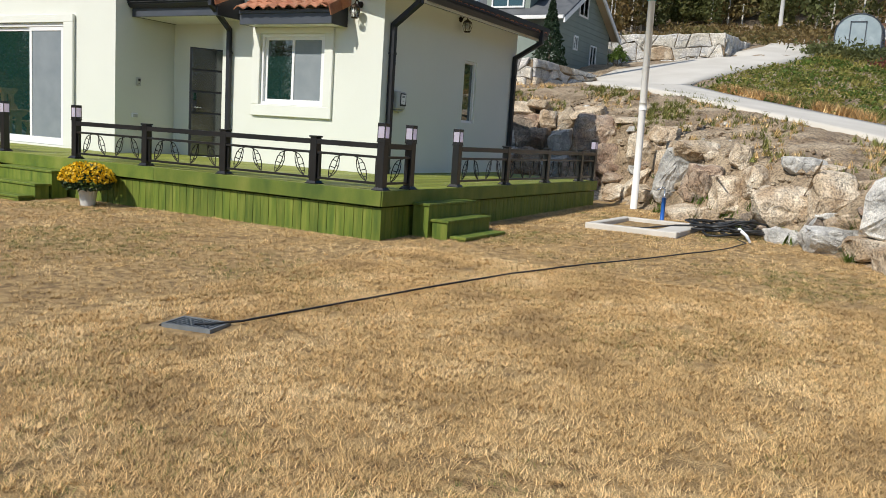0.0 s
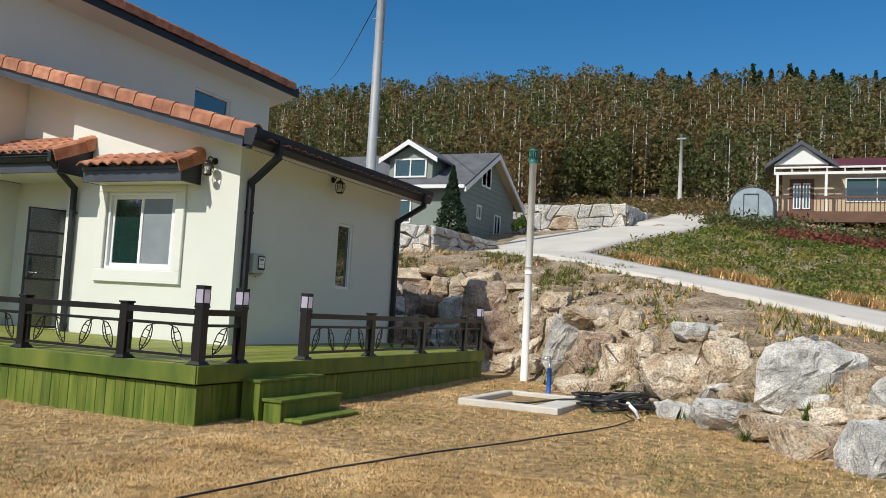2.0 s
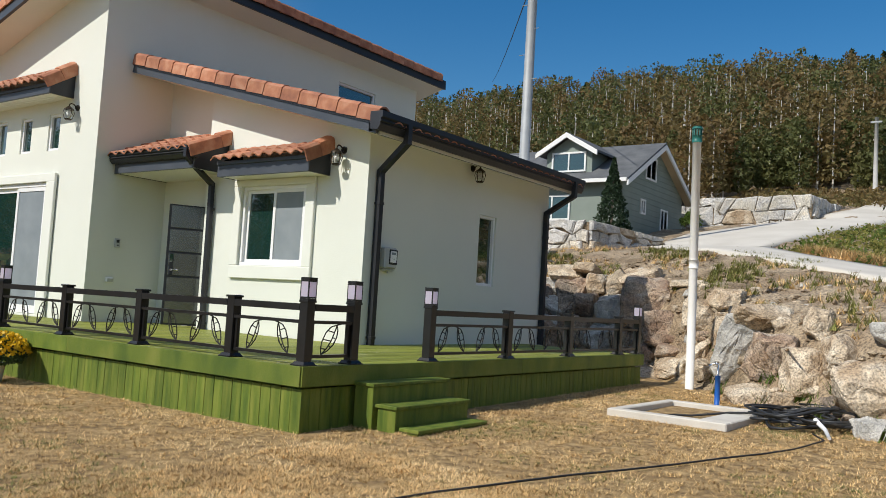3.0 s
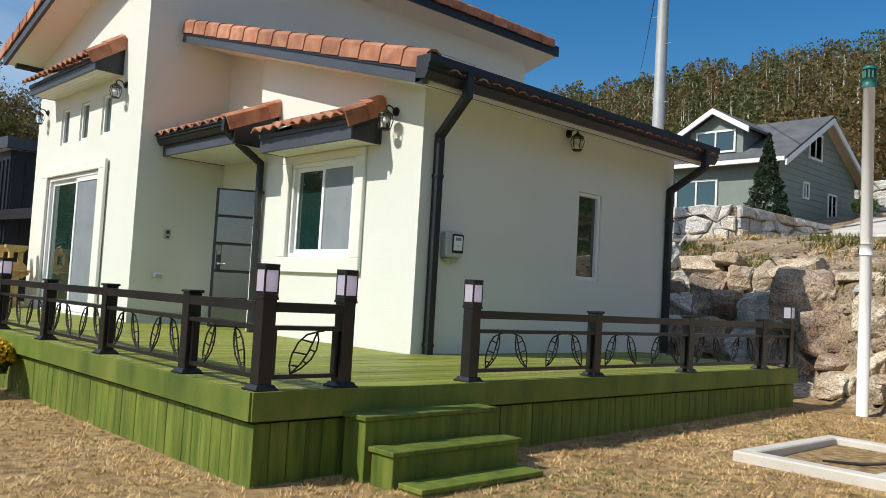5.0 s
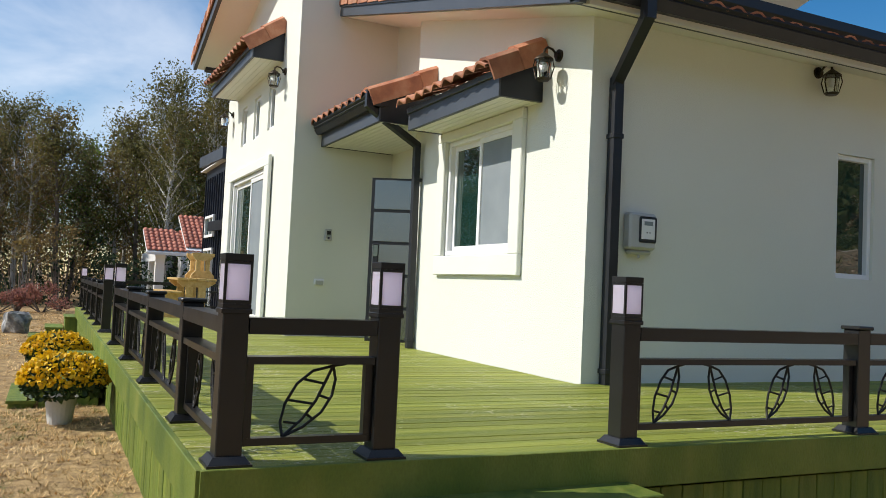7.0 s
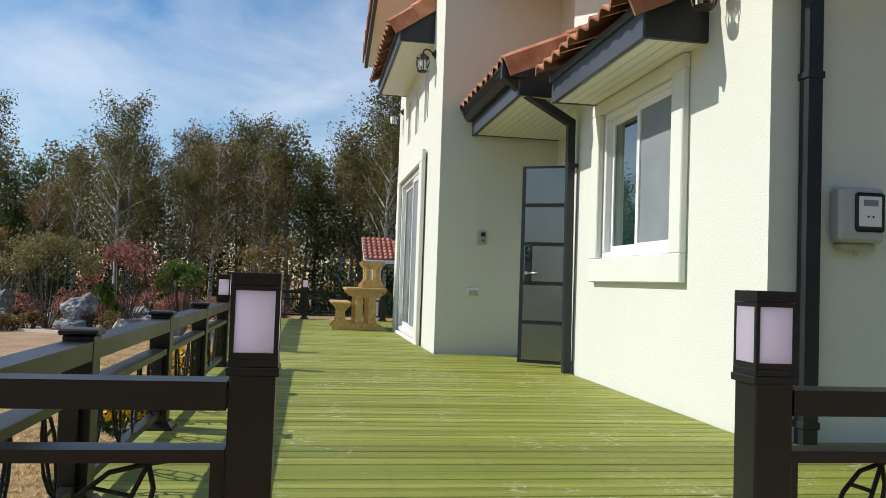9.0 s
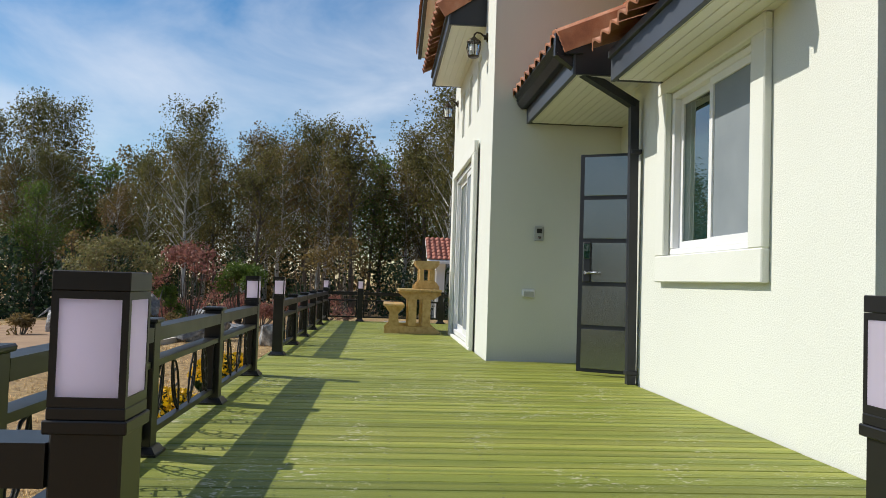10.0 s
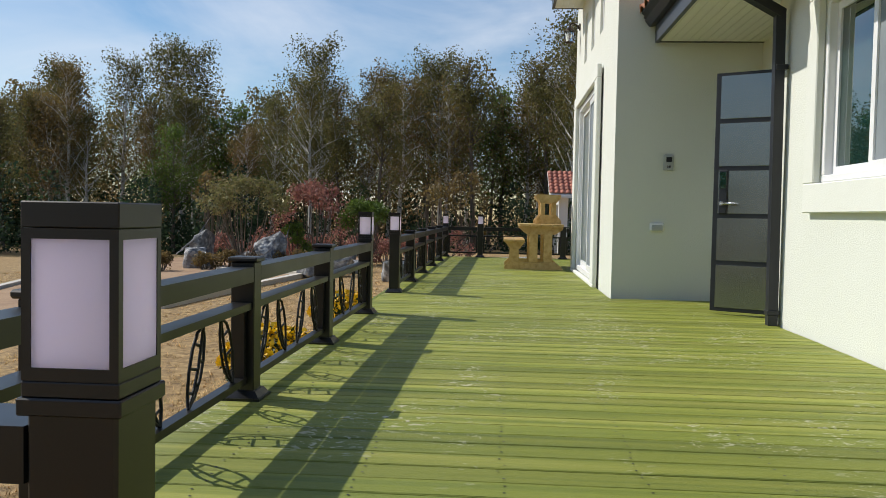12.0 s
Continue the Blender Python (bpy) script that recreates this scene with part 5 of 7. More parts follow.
# ---- far houses ----
SIDING = surface("sage_siding", [(0.19, 0.23, 0.20), (0.23, 0.27, 0.235)], 1.5, 0.7, 0, 0, 40, 0.04)
SHINGLE = surface("grey_shingle", [(0.08, 0.085, 0.09), (0.13, 0.135, 0.14)], 2, 0.85, 0, 0.3, 30, 0.2)
WHITE = surface("white_paint", [(0.74, 0.74, 0.72), (0.80, 0.80, 0.78)], 1, 0.6, 0, 0, 40, 0.03)
BROWN = surface("brown_timber", [(0.10, 0.05, 0.03), (0.16, 0.08, 0.05)], 2, 0.7, 0, 0.1, 40, 0.15)
BEIGE = surface("beige_siding", [(0.50, 0.38, 0.24), (0.58, 0.46, 0.31)], 1, 0.75, 0, 0, 40, 0.05)


def pane_window(parent, plane, at, u0, u1, z0, z1, out, frame_mat=WHITE, label="white framed window", bars=1):
    """A framed window on the wall plane x = at or y = at; out: +1 or -1, the way it faces."""
    P = (lambda u, s, z: (u, at + out * s, z)) if plane == "y" else (lambda u, s, z: (at + out * s, u, z))
    f = 0.07
    bm = bmesh.new()
    for a0, a1, b0, b1 in ((u0, u1, z0, z0 + f), (u0, u1, z1 - f, z1), (u0, u0 + f, z0 + f, z1 - f), (u1 - f, u1, z0 + f, z1 - f)):
        box(bm, P(a0, 0.0, b0), P(a1, 0.06, b1))
    for k in range(bars):
        m_ = u0 + (u1 - u0) * (k + 1) / (bars + 1)
        box(bm, P(m_ - 0.03, 0.0, z0 + f), P(m_ + 0.03, 0.05, z1 - f))
    w = part("window", bm, frame_mat, parent, label)
    part("pane", boxes((P(u0 + f, 0.005, z0 + f), P(u1 - f, 0.02, z1 - f))), GLASS, w)


def slope(bm, pts, t):
    """A flat slab with the given upper corners and thickness."""
    hi_ = [bm.verts.new(p) for p in pts]
    lo_ = [bm.verts.new((p[0], p[1], p[2] - t)) for p in pts]
    bm.faces.new(hi_), bm.faces.new(lo_[::-1])
    n = len(pts)
    for k in range(n):
        bm.faces.new((hi_[k], lo_[k], lo_[(k + 1) % n], hi_[(k + 1) % n]))
    bmesh.ops.recalc_face_normals(bm, faces=bm.faces)
    return bm


def green_house():
    h = thing("house", "sage green clapboard house with a white dormer and grey roof", "house")
    x0, x1, y0, y1, zb, ze, zr = -21.5, -13.1, 31.9, 38.3, 4.2, 6.7, 8.45
    ym = (y0 + y1) / 2
    bm = extrude_x(bmesh.new(), [(y0, zb), (y1, zb), (y1, ze), (ym, zr), (y0, ze)], x0, x1)
    part("wall", bm, SIDING, h)
    for k in range(17):
        z = zb + 0.3 + 0.22 * k
        half = (y1 - y0) / 2 if z < ze else (y1 - y0) / 2 * (zr - z) / (zr - ze)
        if half > 0.2:
            part("board", extrude_x(bmesh.new(), [(ym - half, z), (ym + half, z), (ym + half, z + 0.2), (ym - half, z + 0.2)] if z + 0.2 < ze else [(ym - half, z), (ym + half, z), (ym + half * 0.9, z + 0.2), (ym - half * 0.9, z + 0.2)], x1, x1 + 0.02), SIDING, h)
    sl_ = (zr - ze) / (ym - y0)
    for s in (-1, 1):
        e = ym + s * (ym - y0 + 0.45)
        ez = ze - 0.45 * sl_
        part("roof", slope(bmesh.new(), [(x0 - 0.3, ym, zr + 0.16), (x1 + 0.45, ym, zr + 0.16), (x1 + 0.45, e, ez + 0.16), (x0 - 0.3, e, ez + 0.16)], 0.1), SHINGLE, h, "grey shingle roof")
        part("bargeboard", slope(bmesh.new(), [(x1 + 0.40, ym, zr + 0.08), (x1 + 0.47, ym, zr + 0.08), (x1 + 0.47, e, ez + 0.08), (x1 + 0.40, e, ez + 0.08)], 0.2), WHITE, h)
        part("soffit", slope(bmesh.new(), [(x1 + 0.02, ym, zr + 0.05), (x1 + 0.40, ym, zr + 0.05), (x1 + 0.40, e, ez + 0.05), (x1 + 0.02, e, ez + 0.05)], 0.03), BEIGE, h)
    part("gutter", boxes(((x0, y0 - 0.5, ze - 0.22), (x1 + 0.4, y0 - 0.38, ze - 0.08))), WHITE, h)
    # dormer
    d0, d1, dy, dz0, dze, dzr = -16.5, -14.5, 32.2, 6.9, 7.85, 8.45
    dm = (d0 + d1) / 2
    bm = bmesh.new()
    a = [bm.verts.new(p) for p in ((d0, dy, dz0), (d1, dy, dz0), (d1, dy, dze), (dm, dy, dzr), (d0, dy, dze))]
    b = [bm.verts.new((v.co.x, dy + 2.6, v.co.z)) for v in a]
    bm.faces.new(a), bm.faces.new(b[::-1])
    for k in range(5):
        bm.faces.new((a[k], b[k], b[(k + 1) % 5], a[(k + 1) % 5]))
    bmesh.ops.recalc_face_normals(bm, faces=bm.faces)
    part("dormer", bm, SIDING, h)
    for s in (-1, 1):
        e = dm + s * 1.35
        part("dormer_roof", slope(bmesh.new(), [(dm, dy - 0.3, dzr + 0.16), (dm, dy + 2.6, dzr + 0.16), (e, dy + 2.6, dze - 0.02), (e, dy - 0.3, dze - 0.02)], 0.09), SHINGLE, h)
        part("dormer_bargeboard", slope(bmesh.new(), [(dm, dy - 0.36, dzr + 0.14), (dm, dy - 0.3, dzr + 0.14), (e, dy - 0.3, dze - 0.04), (e, dy - 0.36, dze - 0.04)], 0.2), WHITE, h)
    pane_window(h, "y", dy, dm - 0.75, dm + 0.75, 7.05, 7.85, -1)
    pane_window(h, "x", x1, 34.1, 35.2, 7.0, 7.95, 1)
    pane_window(h, "x", x1, 33.7, 34.2, 5.55, 6.15, 1)
    pane_window(h, "x", x1, 35.8, 36.6, 4.9, 6.0, 1)
    pane_window(h, "y", y0, -16.8, -15.2, 5.1, 6.1, -1)


green_house()


def hut():
    h = thing("house", "beige cottage with a white-posted veranda and maroon roof", "house")
    x0, x1, y0, y1, zb, ze = -2.3, 9.5, 53.0, 58.0, 8.3, 10.9
    part("wall", boxes(((x0 + 0.4, y0, zb - 1), (x1, y1, ze))), BEIGE, h)
    part("roof", slope(slope(bmesh.new(), [(x0, y0 - 0.6, ze + 0.1), (x1 + 0.5, y0 - 0.6, ze + 0.1), (x1 + 0.5, 55.5, 12.0), (x0, 55.5, 12.0)], 0.12), [(x0, 55.5, 12.0), (x1 + 0.5, 55.5, 12.0), (x1 + 0.5, y1 + 0.4, ze + 0.1), (x0, y1 + 0.4, ze + 0.1)], 0.12), surface("maroon_metal", [(0.10, 0.02, 0.02), (0.14, 0.03, 0.03)], 2, 0.5), h, "maroon metal roof")
    bm = bmesh.new()
    a = [bm.verts.new(p) for p in ((-2.3, 51.8, 11.0), (0.5, 51.8, 11.0), (-0.9, 51.8, 12.1))]
    b = [bm.verts.new((v.co.x, 55, v.co.z)) for v in a]
    bm.faces.new(a), bm.faces.new(b[::-1])
    for k in range(3):
        bm.faces.new((a[k], b[k], b[(k + 1) % 3], a[(k + 1) % 3]))
    bmesh.ops.recalc_face_normals(bm, faces=bm.faces)
    part("gable", bm, WHITE, h)
    for s in (-1, 1):
        part("gable_roof", slope(bmesh.new(), [(-0.9, 51.5, 12.3), (-0.9, 55, 12.3), (-0.9 + s * 1.9, 55, 10.95), (-0.9 + s * 1.9, 51.5, 10.95)], 0.22), GUTTER, h)
    part("veranda_beam", boxes(((x0, 51.7, 10.4), (x1, 51.85, 10.55)), ((x0, 51.7, 10.75), (x1, 51.85, 10.85))), WHITE, h)
    for k in range(12):
        part("baluster", boxes(((x0 + 0.9 * k, 51.72, 10.55), (x0 + 0.9 * k + 0.07, 51.8, 10.75))), WHITE, h)
    for x in (-2.1, 0.4, 3.6, 6.8):
        part("post", boxes(((x - 0.07, 51.65, zb - 0.5), (x + 0.07, 51.8, 10.4))), WHITE, h)
    part("deck", boxes(((x0 - 0.3, 51.6, zb - 0.6), (x1, y0, zb))), BROWN, h)
    part("handrail", boxes(((-0.1, 51.6, zb + 0.75), (x1, 51.68, zb + 0.85)), ((x0 - 0.5, 51.6, zb + 0.75), (-1.3, 51.68, zb + 0.85))), BROWN, h)
    for k in range(46):
        x = -0.1 + 0.21 * k if k < 40 else x0 - 0.5 + 0.21 * (k - 40)
        part("baluster", boxes(((x, 51.61, zb), (x + 0.05, 51.66, zb + 0.75))), BROWN, h)
    part("door", boxes(((-1.5, y0 - 0.03, zb), (-0.2, y0, zb + 2.05))), BROWN, h)
    pane_window(h, "y", y0 - 0.03, -1.3, -0.9, zb + 0.3, zb + 1.8, -1)
    pane_window(h, "y", y0 - 0.03, -0.8, -0.4, zb + 0.3, zb + 1.8, -1)
    pane_window(h, "y", y0, 1.4, 4.6, zb + 0.7, zb + 2.1, -1)


hut()
POLY = surface("polytunnel_film", [(0.27, 0.33, 0.35), (0.36, 0.42, 0.44)], 2, 0.25, 0, 0.0, 30, 0.05)
tun = thing("polytunnel", "small arched polythene greenhouse on the slope", "greenhouse")
arc = [(-3.1 + 1.05 * math.cos(math.pi * k / 12), 7.35 + 0.55 + 0.95 * math.sin(math.pi * k / 12)) for k in range(13)]
arc = [(-2.05, 7.0)] + arc + [(-4.15, 7.0)]
bm = bmesh.new()
ra = [bm.verts.new((x, 46.4, z)) for x, z in arc]
rb = [bm.verts.new((x, 50.5, z + 0.4)) for x, z in arc]
for k in range(len(arc) - 1):
    bm.faces.new((ra[k], ra[k + 1], rb[k + 1], rb[k]))
bm.faces.new(ra[::-1])
bm.faces.new(rb)
part("cover", bm, POLY, tun)
for j in range(4):
    part("hoop", tube(bmesh.new(), [(x, 46.38 + 1.35 * j, z + 0.02 + 0.13 * j) for x, z in arc], 0.03, 5), GUTTER, tun)
part("door_bar", boxes(((-3.5, 46.36, 7.2), (-3.46, 46.4, 8.5)), ((-2.8, 46.36, 7.2), (-2.76, 46.4, 8.5)), ((-3.5, 46.36, 8.46), (-2.76, 46.4, 8.5))), GUTTER, tun)

STEEL = surface("galvanised_pole", [(0.30, 0.315, 0.32), (0.38, 0.395, 0.40)], 3, 0.6, 0.2, 0, 40, 0.06)
pl = thing("utility_pole", "thick galvanised steel utility pole", "utility pole", m=pose(-13.35, 25.1, 3.3))
part("shaft", tube(bmesh.new(), [(0, 0, 0), (0, 0, 14.5)], 0.17, 16, 0.13), STEEL, pl)
for k in range(14):
    part("climbing_rung", tube(bmesh.new(), [(0.1, -0.05, 3 + 0.8 * k), (0.1 + 0.22 * (1 if k % 2 else -2.0), -0.05, 3 + 0.8 * k)], 0.012, 5), STEEL, pl)
CONCPOLE = surface("concrete_pole", [(0.40, 0.39, 0.37), (0.48, 0.47, 0.45)], 3, 0.85)
pl2 = thing("utility_pole", "slim pale concrete utility pole at the wood's edge", "utility pole", m=pose(-8.1, 56, 9.0))
part("shaft", tube(bmesh.new(), [(0, 0, 0), (0, 0, 4.9)], 0.14, 10, 0.1), CONCPOLE, pl2)
part("cross_arm", boxes(((-0.3, -0.12, 4.55), (0.3, -0.06, 4.65))), STEEL, pl2)
wire = thing("overhead_wire", "thin black overhead wire to the steel pole", "wire")
part("cable", tube(bmesh.new(), [(-13.35 - 48 * t, 25.1 + 71 * t, 12.0 + 20.4 * t - 2.0 * t * (1 - t)) for t in [k / 14 for k in range(15)]], 0.02, 4), HOSE, wire)


# neighbours to the west
def black_house():
    h = thing("house", "black metal-clad modern house with cream walls", "house", m=pose(0.4, 0.25, 0.12))
    CLAD = surface("black_cladding", [(0.018, 0.022, 0.035), (0.03, 0.035, 0.05)], 2, 0.4, 0.3, 0, 40, 0.06)
    part("tower", boxes(((-27.6, 11.9, 0), (-24.6, 16.0, 4.55))), CLAD, h)
    for k in range(13):
        part("cladding_rib", boxes(((-24.6, 11.95 + 0.32 * k, 0.2), (-24.56, 11.99 + 0.32 * k, 4.3))), CLAD, h)
    for k in range(9):
        part("cladding_rib", boxes(((-27.5 + 0.34 * k, 11.86, 0.2), (-27.46 + 0.34 * k, 11.9, 4.3))), CLAD, h)
    part("roof", slope(bmesh.new(), [(-27.9, 11.72, 5.0), (-24.3, 11.72, 4.85), (-24.3, 16.4, 4.85), (-27.9, 16.4, 5.0)], 0.3), GUTTER, h)
    part("soffit", boxes(((-27.85, 11.76, 4.56), (-24.35, 16.3, 4.59))), WHITE, h)
    pane_window(h, "y", 11.86, -26.9, -25.6, 0.5, 2.3, -1)
    pane_window(h, "y", 11.86, -26.9, -25.6, 2.6, 3.2, -1)
    part("wall", boxes(((-24.59, 13.4, 0), (-19.2, 19.0, 4.2))), STUCCO, h)
    part("porch_roof", slope(bmesh.new(), [(-25.2, 11.6, 2.95), (-21.2, 11.9, 2.95), (-21.2, 13.4, 3.2), (-25.2, 13.4, 3.2)], 0.25), DARK, h)
    part("porch_post", boxes(((-21.5, 12.0, 0.3), (-21.4, 12.1, 2.75))), DARK, h)
    part("porch_wall", boxes(((-24.4, 13.2, 0.3), (-21.9, 13.39, 2.75))), CLAD, h)
    part("upper_roof", slope(bmesh.new(), [(-24.5, 12.8, 4.35), (-19.0, 12.8, 4.35), (-19.0, 19.2, 4.9), (-24.5, 19.2, 4.9)], 0.22), GUTTER, h)
    pane_window(h, "y", 13.4, -20.8, -20.0, 1.3, 2.6, -1, DARK)


black_house()


def red_cottage():
    h = thing("house", "white cottage with red barrel-tile roofs and an arched porch", "house", m=pose(0, 0.7, -0.35))
    part("wall", boxes(((-45, 13.2, -0.3), (-39.5, 18, 2.9)), ((-41.5, 14.6, -0.3), (-38.4, 18, 3.0))), WHITE, h)
    for x, y in ((-39.4, 11.7), (-42.0, 11.7), (-44.6, 11.7)):
        part("porch_post", boxes(((x - 0.18, y - 0.18, -0.3), (x + 0.18, y + 0.18, 2.8))), WHITE, h)
    part("beam", boxes(((-45.0, 11.5, 2.55), (-39.2, 11.9, 2.95))), WHITE, h)
    REDT = surface("red_clay_field", [(0.40, 0.12, 0.075), (0.54, 0.21, 0.135)], 4, 0.7, 0, 0.1, 60, 0.1, spread=0.25, island=True)

    def plane(y0, y1, xe, ze, xr, zr):
        """A tiled slope that faces east, from its eave xe, ze to its ridge xr, zr."""
        run = Vector((xe - xr, 0, ze - zr))
        part("roof", barrel_field(bmesh.new(), (xr, y0, zr), (0, 1, 0), run, int((y1 - y0) / 0.22), max(1, int(run.length / 0.33)), 0.22, 0.33, 0.05), REDT, h, "red clay tile roof")["kind"] = "stuff"
        part("roof_board", slope(bmesh.new(), [(xe, y0, ze - 0.02), (xe, y1, ze - 0.02), (xr, y1, zr - 0.02), (xr, y0, zr - 0.02)], 0.12), WHITE, h)

    plane(11.1, 13.6, -38.8, 2.95, -41.0, 4.0)
    plane(12.7, 17.5, -38.9, 3.1, -42.0, 4.75)
    for sgn in (-1, 1):
        run = Vector((0, sgn * 1.5, -1.15))
        part("gable_roof", barrel_field(bmesh.new(), (-41.0, 15.9, 4.55), (1, 0, 0), run, 10, 4, 0.3, 0.46, 0.07), REDT, h)["kind"] = "stuff"
    part("gable", extrude_x(bmesh.new(), [(14.7, 3.3), (17.1, 3.3), (15.9, 4.4)], -38.6, -38.4), WHITE, h)


red_cottage()

# garden to the west: kerbs, rocks
BLUEROCK = surface("white_veined_slate", [(0.10, 0.11, 0.12), (0.24, 0.245, 0.25), (0.62, 0.61, 0.58)], 5.5, 0.8, 0, 0.6, 14, 0.45, spread=0.12, deep=0.04)
for k, (x, y, w, h) in enumerate(((-29.5, 0.75, 0.95, 1.45), (-28.6, 0.9, 1.0, 0.75), (-28.9, 3.0, 1.15, 1.35), (-27.6, 3.3, 1.0, 0.4), (-31.5, 4.1, 1.2, 0.7), (-30.5, 4.9, 1.0, 0.5), (-24.5, 5.6, 1.5, 0.6), (-26, 6.0, 1.1, 0.4), (-31, 1.6, 1.0, 0.5), (-22.6, 7.6, 0.8, 0.55), (-25.5, 10.2, 1.8, 0.5))):
    o = new("garden_rock", boulder_mesh(700 + k, w, w * 0.7, h, BLUEROCK))
    o.matrix_world = pose(x, y, lawn_z(x, y) + h * 0.38, 0, 0, 20 * k)
    tagged(o, "dark slate garden rock with white veins", "rock", "garden rocks")
for k, (a, b) in enumerate((((-17.5, 4.6), (-24.5, 5.2)), ((-24.5, 5.2), (-27.5, 2.0)), ((-15, 1.5), (-25, -1.5)))):
    a, b = Vector((*a, 0)), Vector((*b, 0))
    kb = tagged(part("kerb", prism(bmesh.new(), [(-0.08, 0), (0.08, 0), (0.08, 0.14), (-0.08, 0.14)], a + Vector((0, 0, lawn_z(*a.xy) - 0.02)), b + Vector((0, 0, lawn_z(*b.xy) - 0.02))), CONC), "pale concrete kerb of the garden bed", "kerb", kind="structure")
bm = bmesh.new()
vs = [bm.verts.new((x, y, lawn_z(x, y) + 0.05)) for x, y in ((-17.6, 4.5), (-24.5, 5.1), (-27.5, 2.0), (-34, 7.5), (-37, -3), (-25, -1.4), (-15, 1.6))]
bm.faces.new((vs[0], vs[1], vs[2], vs[5], vs[6]))
bm.faces.new((vs[2], vs[3], vs[4], vs[5]))
bmesh.ops.recalc_face_normals(bm, faces=bm.faces)
tagged(part("garden_bed", bm, surface("bed_soil", [(0.27, 0.165, 0.095), (0.40, 0.265, 0.155)], 1.5, 0.95, 0, 0.6, 40, 0.25)), "bare reddish soil bed of the garden", "soil", kind="structure")


# ---- plants ----
BARK = surface("pale_birch_bark", [(0.40, 0.38, 0.34), (0.58, 0.56, 0.52)], 3, 0.85, 0, 0.2, 30, 0.2)
DARKBARK = surface("brown_bark", [(0.09, 0.07, 0.05), (0.16, 0.13, 0.10)], 3, 0.9, 0, 0.3, 30, 0.2)
LEAF_BROWN = surface("autumn_brown_leaf", [(0.175, 0.107, 0.04), (0.2, 0.143, 0.051), (0.14, 0.137, 0.046)], 0.35, 0.7, 0, 0, 9, 0.9, spread=0.32, island=True, thin=0.42, still=True)
LEAF_OLIVE = surface("olive_leaf", [(0.07, 0.094, 0.029), (0.118, 0.13, 0.04), (0.165, 0.155, 0.048)], 0.35, 0.7, 0, 0, 9, 0.9, spread=0.32, island=True, thin=0.42, still=True)
LEAF_PINE = surface("pine_needles", [(0.022, 0.048, 0.022), (0.045, 0.075, 0.034)], 6, 0.75, 0, 0, 40, 0.1, spread=0.4, island=True, thin=0.42)
LEAF_GREEN = surface("fresh_leaf", [(0.075, 0.13, 0.02), (0.14, 0.20, 0.03)], 6, 0.65, 0, 0, 40, 0.1, spread=0.4, island=True, thin=0.42)
LEAF_RED = surface("red_maple_leaf", [(0.18, 0.05, 0.045), (0.28, 0.085, 0.06), (0.25, 0.12, 0.06)], 6, 0.7, 0, 0, 40, 0.1, spread=0.4, island=True, thin=0.42)
WEST_BROWN = surface("thin_birch_leaf", [(0.165, 0.098, 0.04), (0.215, 0.148, 0.052), (0.18, 0.152, 0.052)], 0.5, 0.7, 0, 0, 40, 0.1, spread=0.45, island=True, thin=0.36, still=True)
WEST_OLIVE = surface("thin_olive_leaf", [(0.088, 0.1, 0.033), (0.155, 0.145, 0.044), (0.22, 0.165, 0.052)], 0.5, 0.7, 0, 0, 40, 0.1, spread=0.45, island=True, thin=0.36, still=True)
TOPIARY = surface("clipped_pine_needles", [(0.14, 0.15, 0.055), (0.21, 0.20, 0.075), (0.26, 0.19, 0.08)], 2.5, 0.7, 0, 0, 40, 0.1, spread=0.4, island=True, thin=0.4)
MAPLE = surface("dusky_maple_leaf", [(0.26, 0.11, 0.09), (0.34, 0.15, 0.12), (0.30, 0.16, 0.09)], 5, 0.7, 0, 0, 40, 0.1, spread=0.4, island=True, thin=0.4)
FIELDWEED = surface("field_weed_leaf", [(0.17, 0.18, 0.045), (0.28, 0.27, 0.065), (0.40, 0.32, 0.09)], 0.5, 0.7, 0, 0, 40, 0.1, spread=0.45, island=True, thin=0.5, still=True)
DRYGRASS = surface("dry_grass_blades", [(0.42, 0.275, 0.12), (0.64, 0.43, 0.19), (0.78, 0.57, 0.295)], 1.7, 0.85, 0, 0, 30, 0.1, spread=0.5, island=True, still=True)
MIXGRASS = surface("green_grass_blades", [(0.10, 0.12, 0.02), (0.17, 0.18, 0.04), (0.30, 0.25, 0.08)], 2, 0.8, 0, 0, 30, 0.1, spread=0.35, island=True)


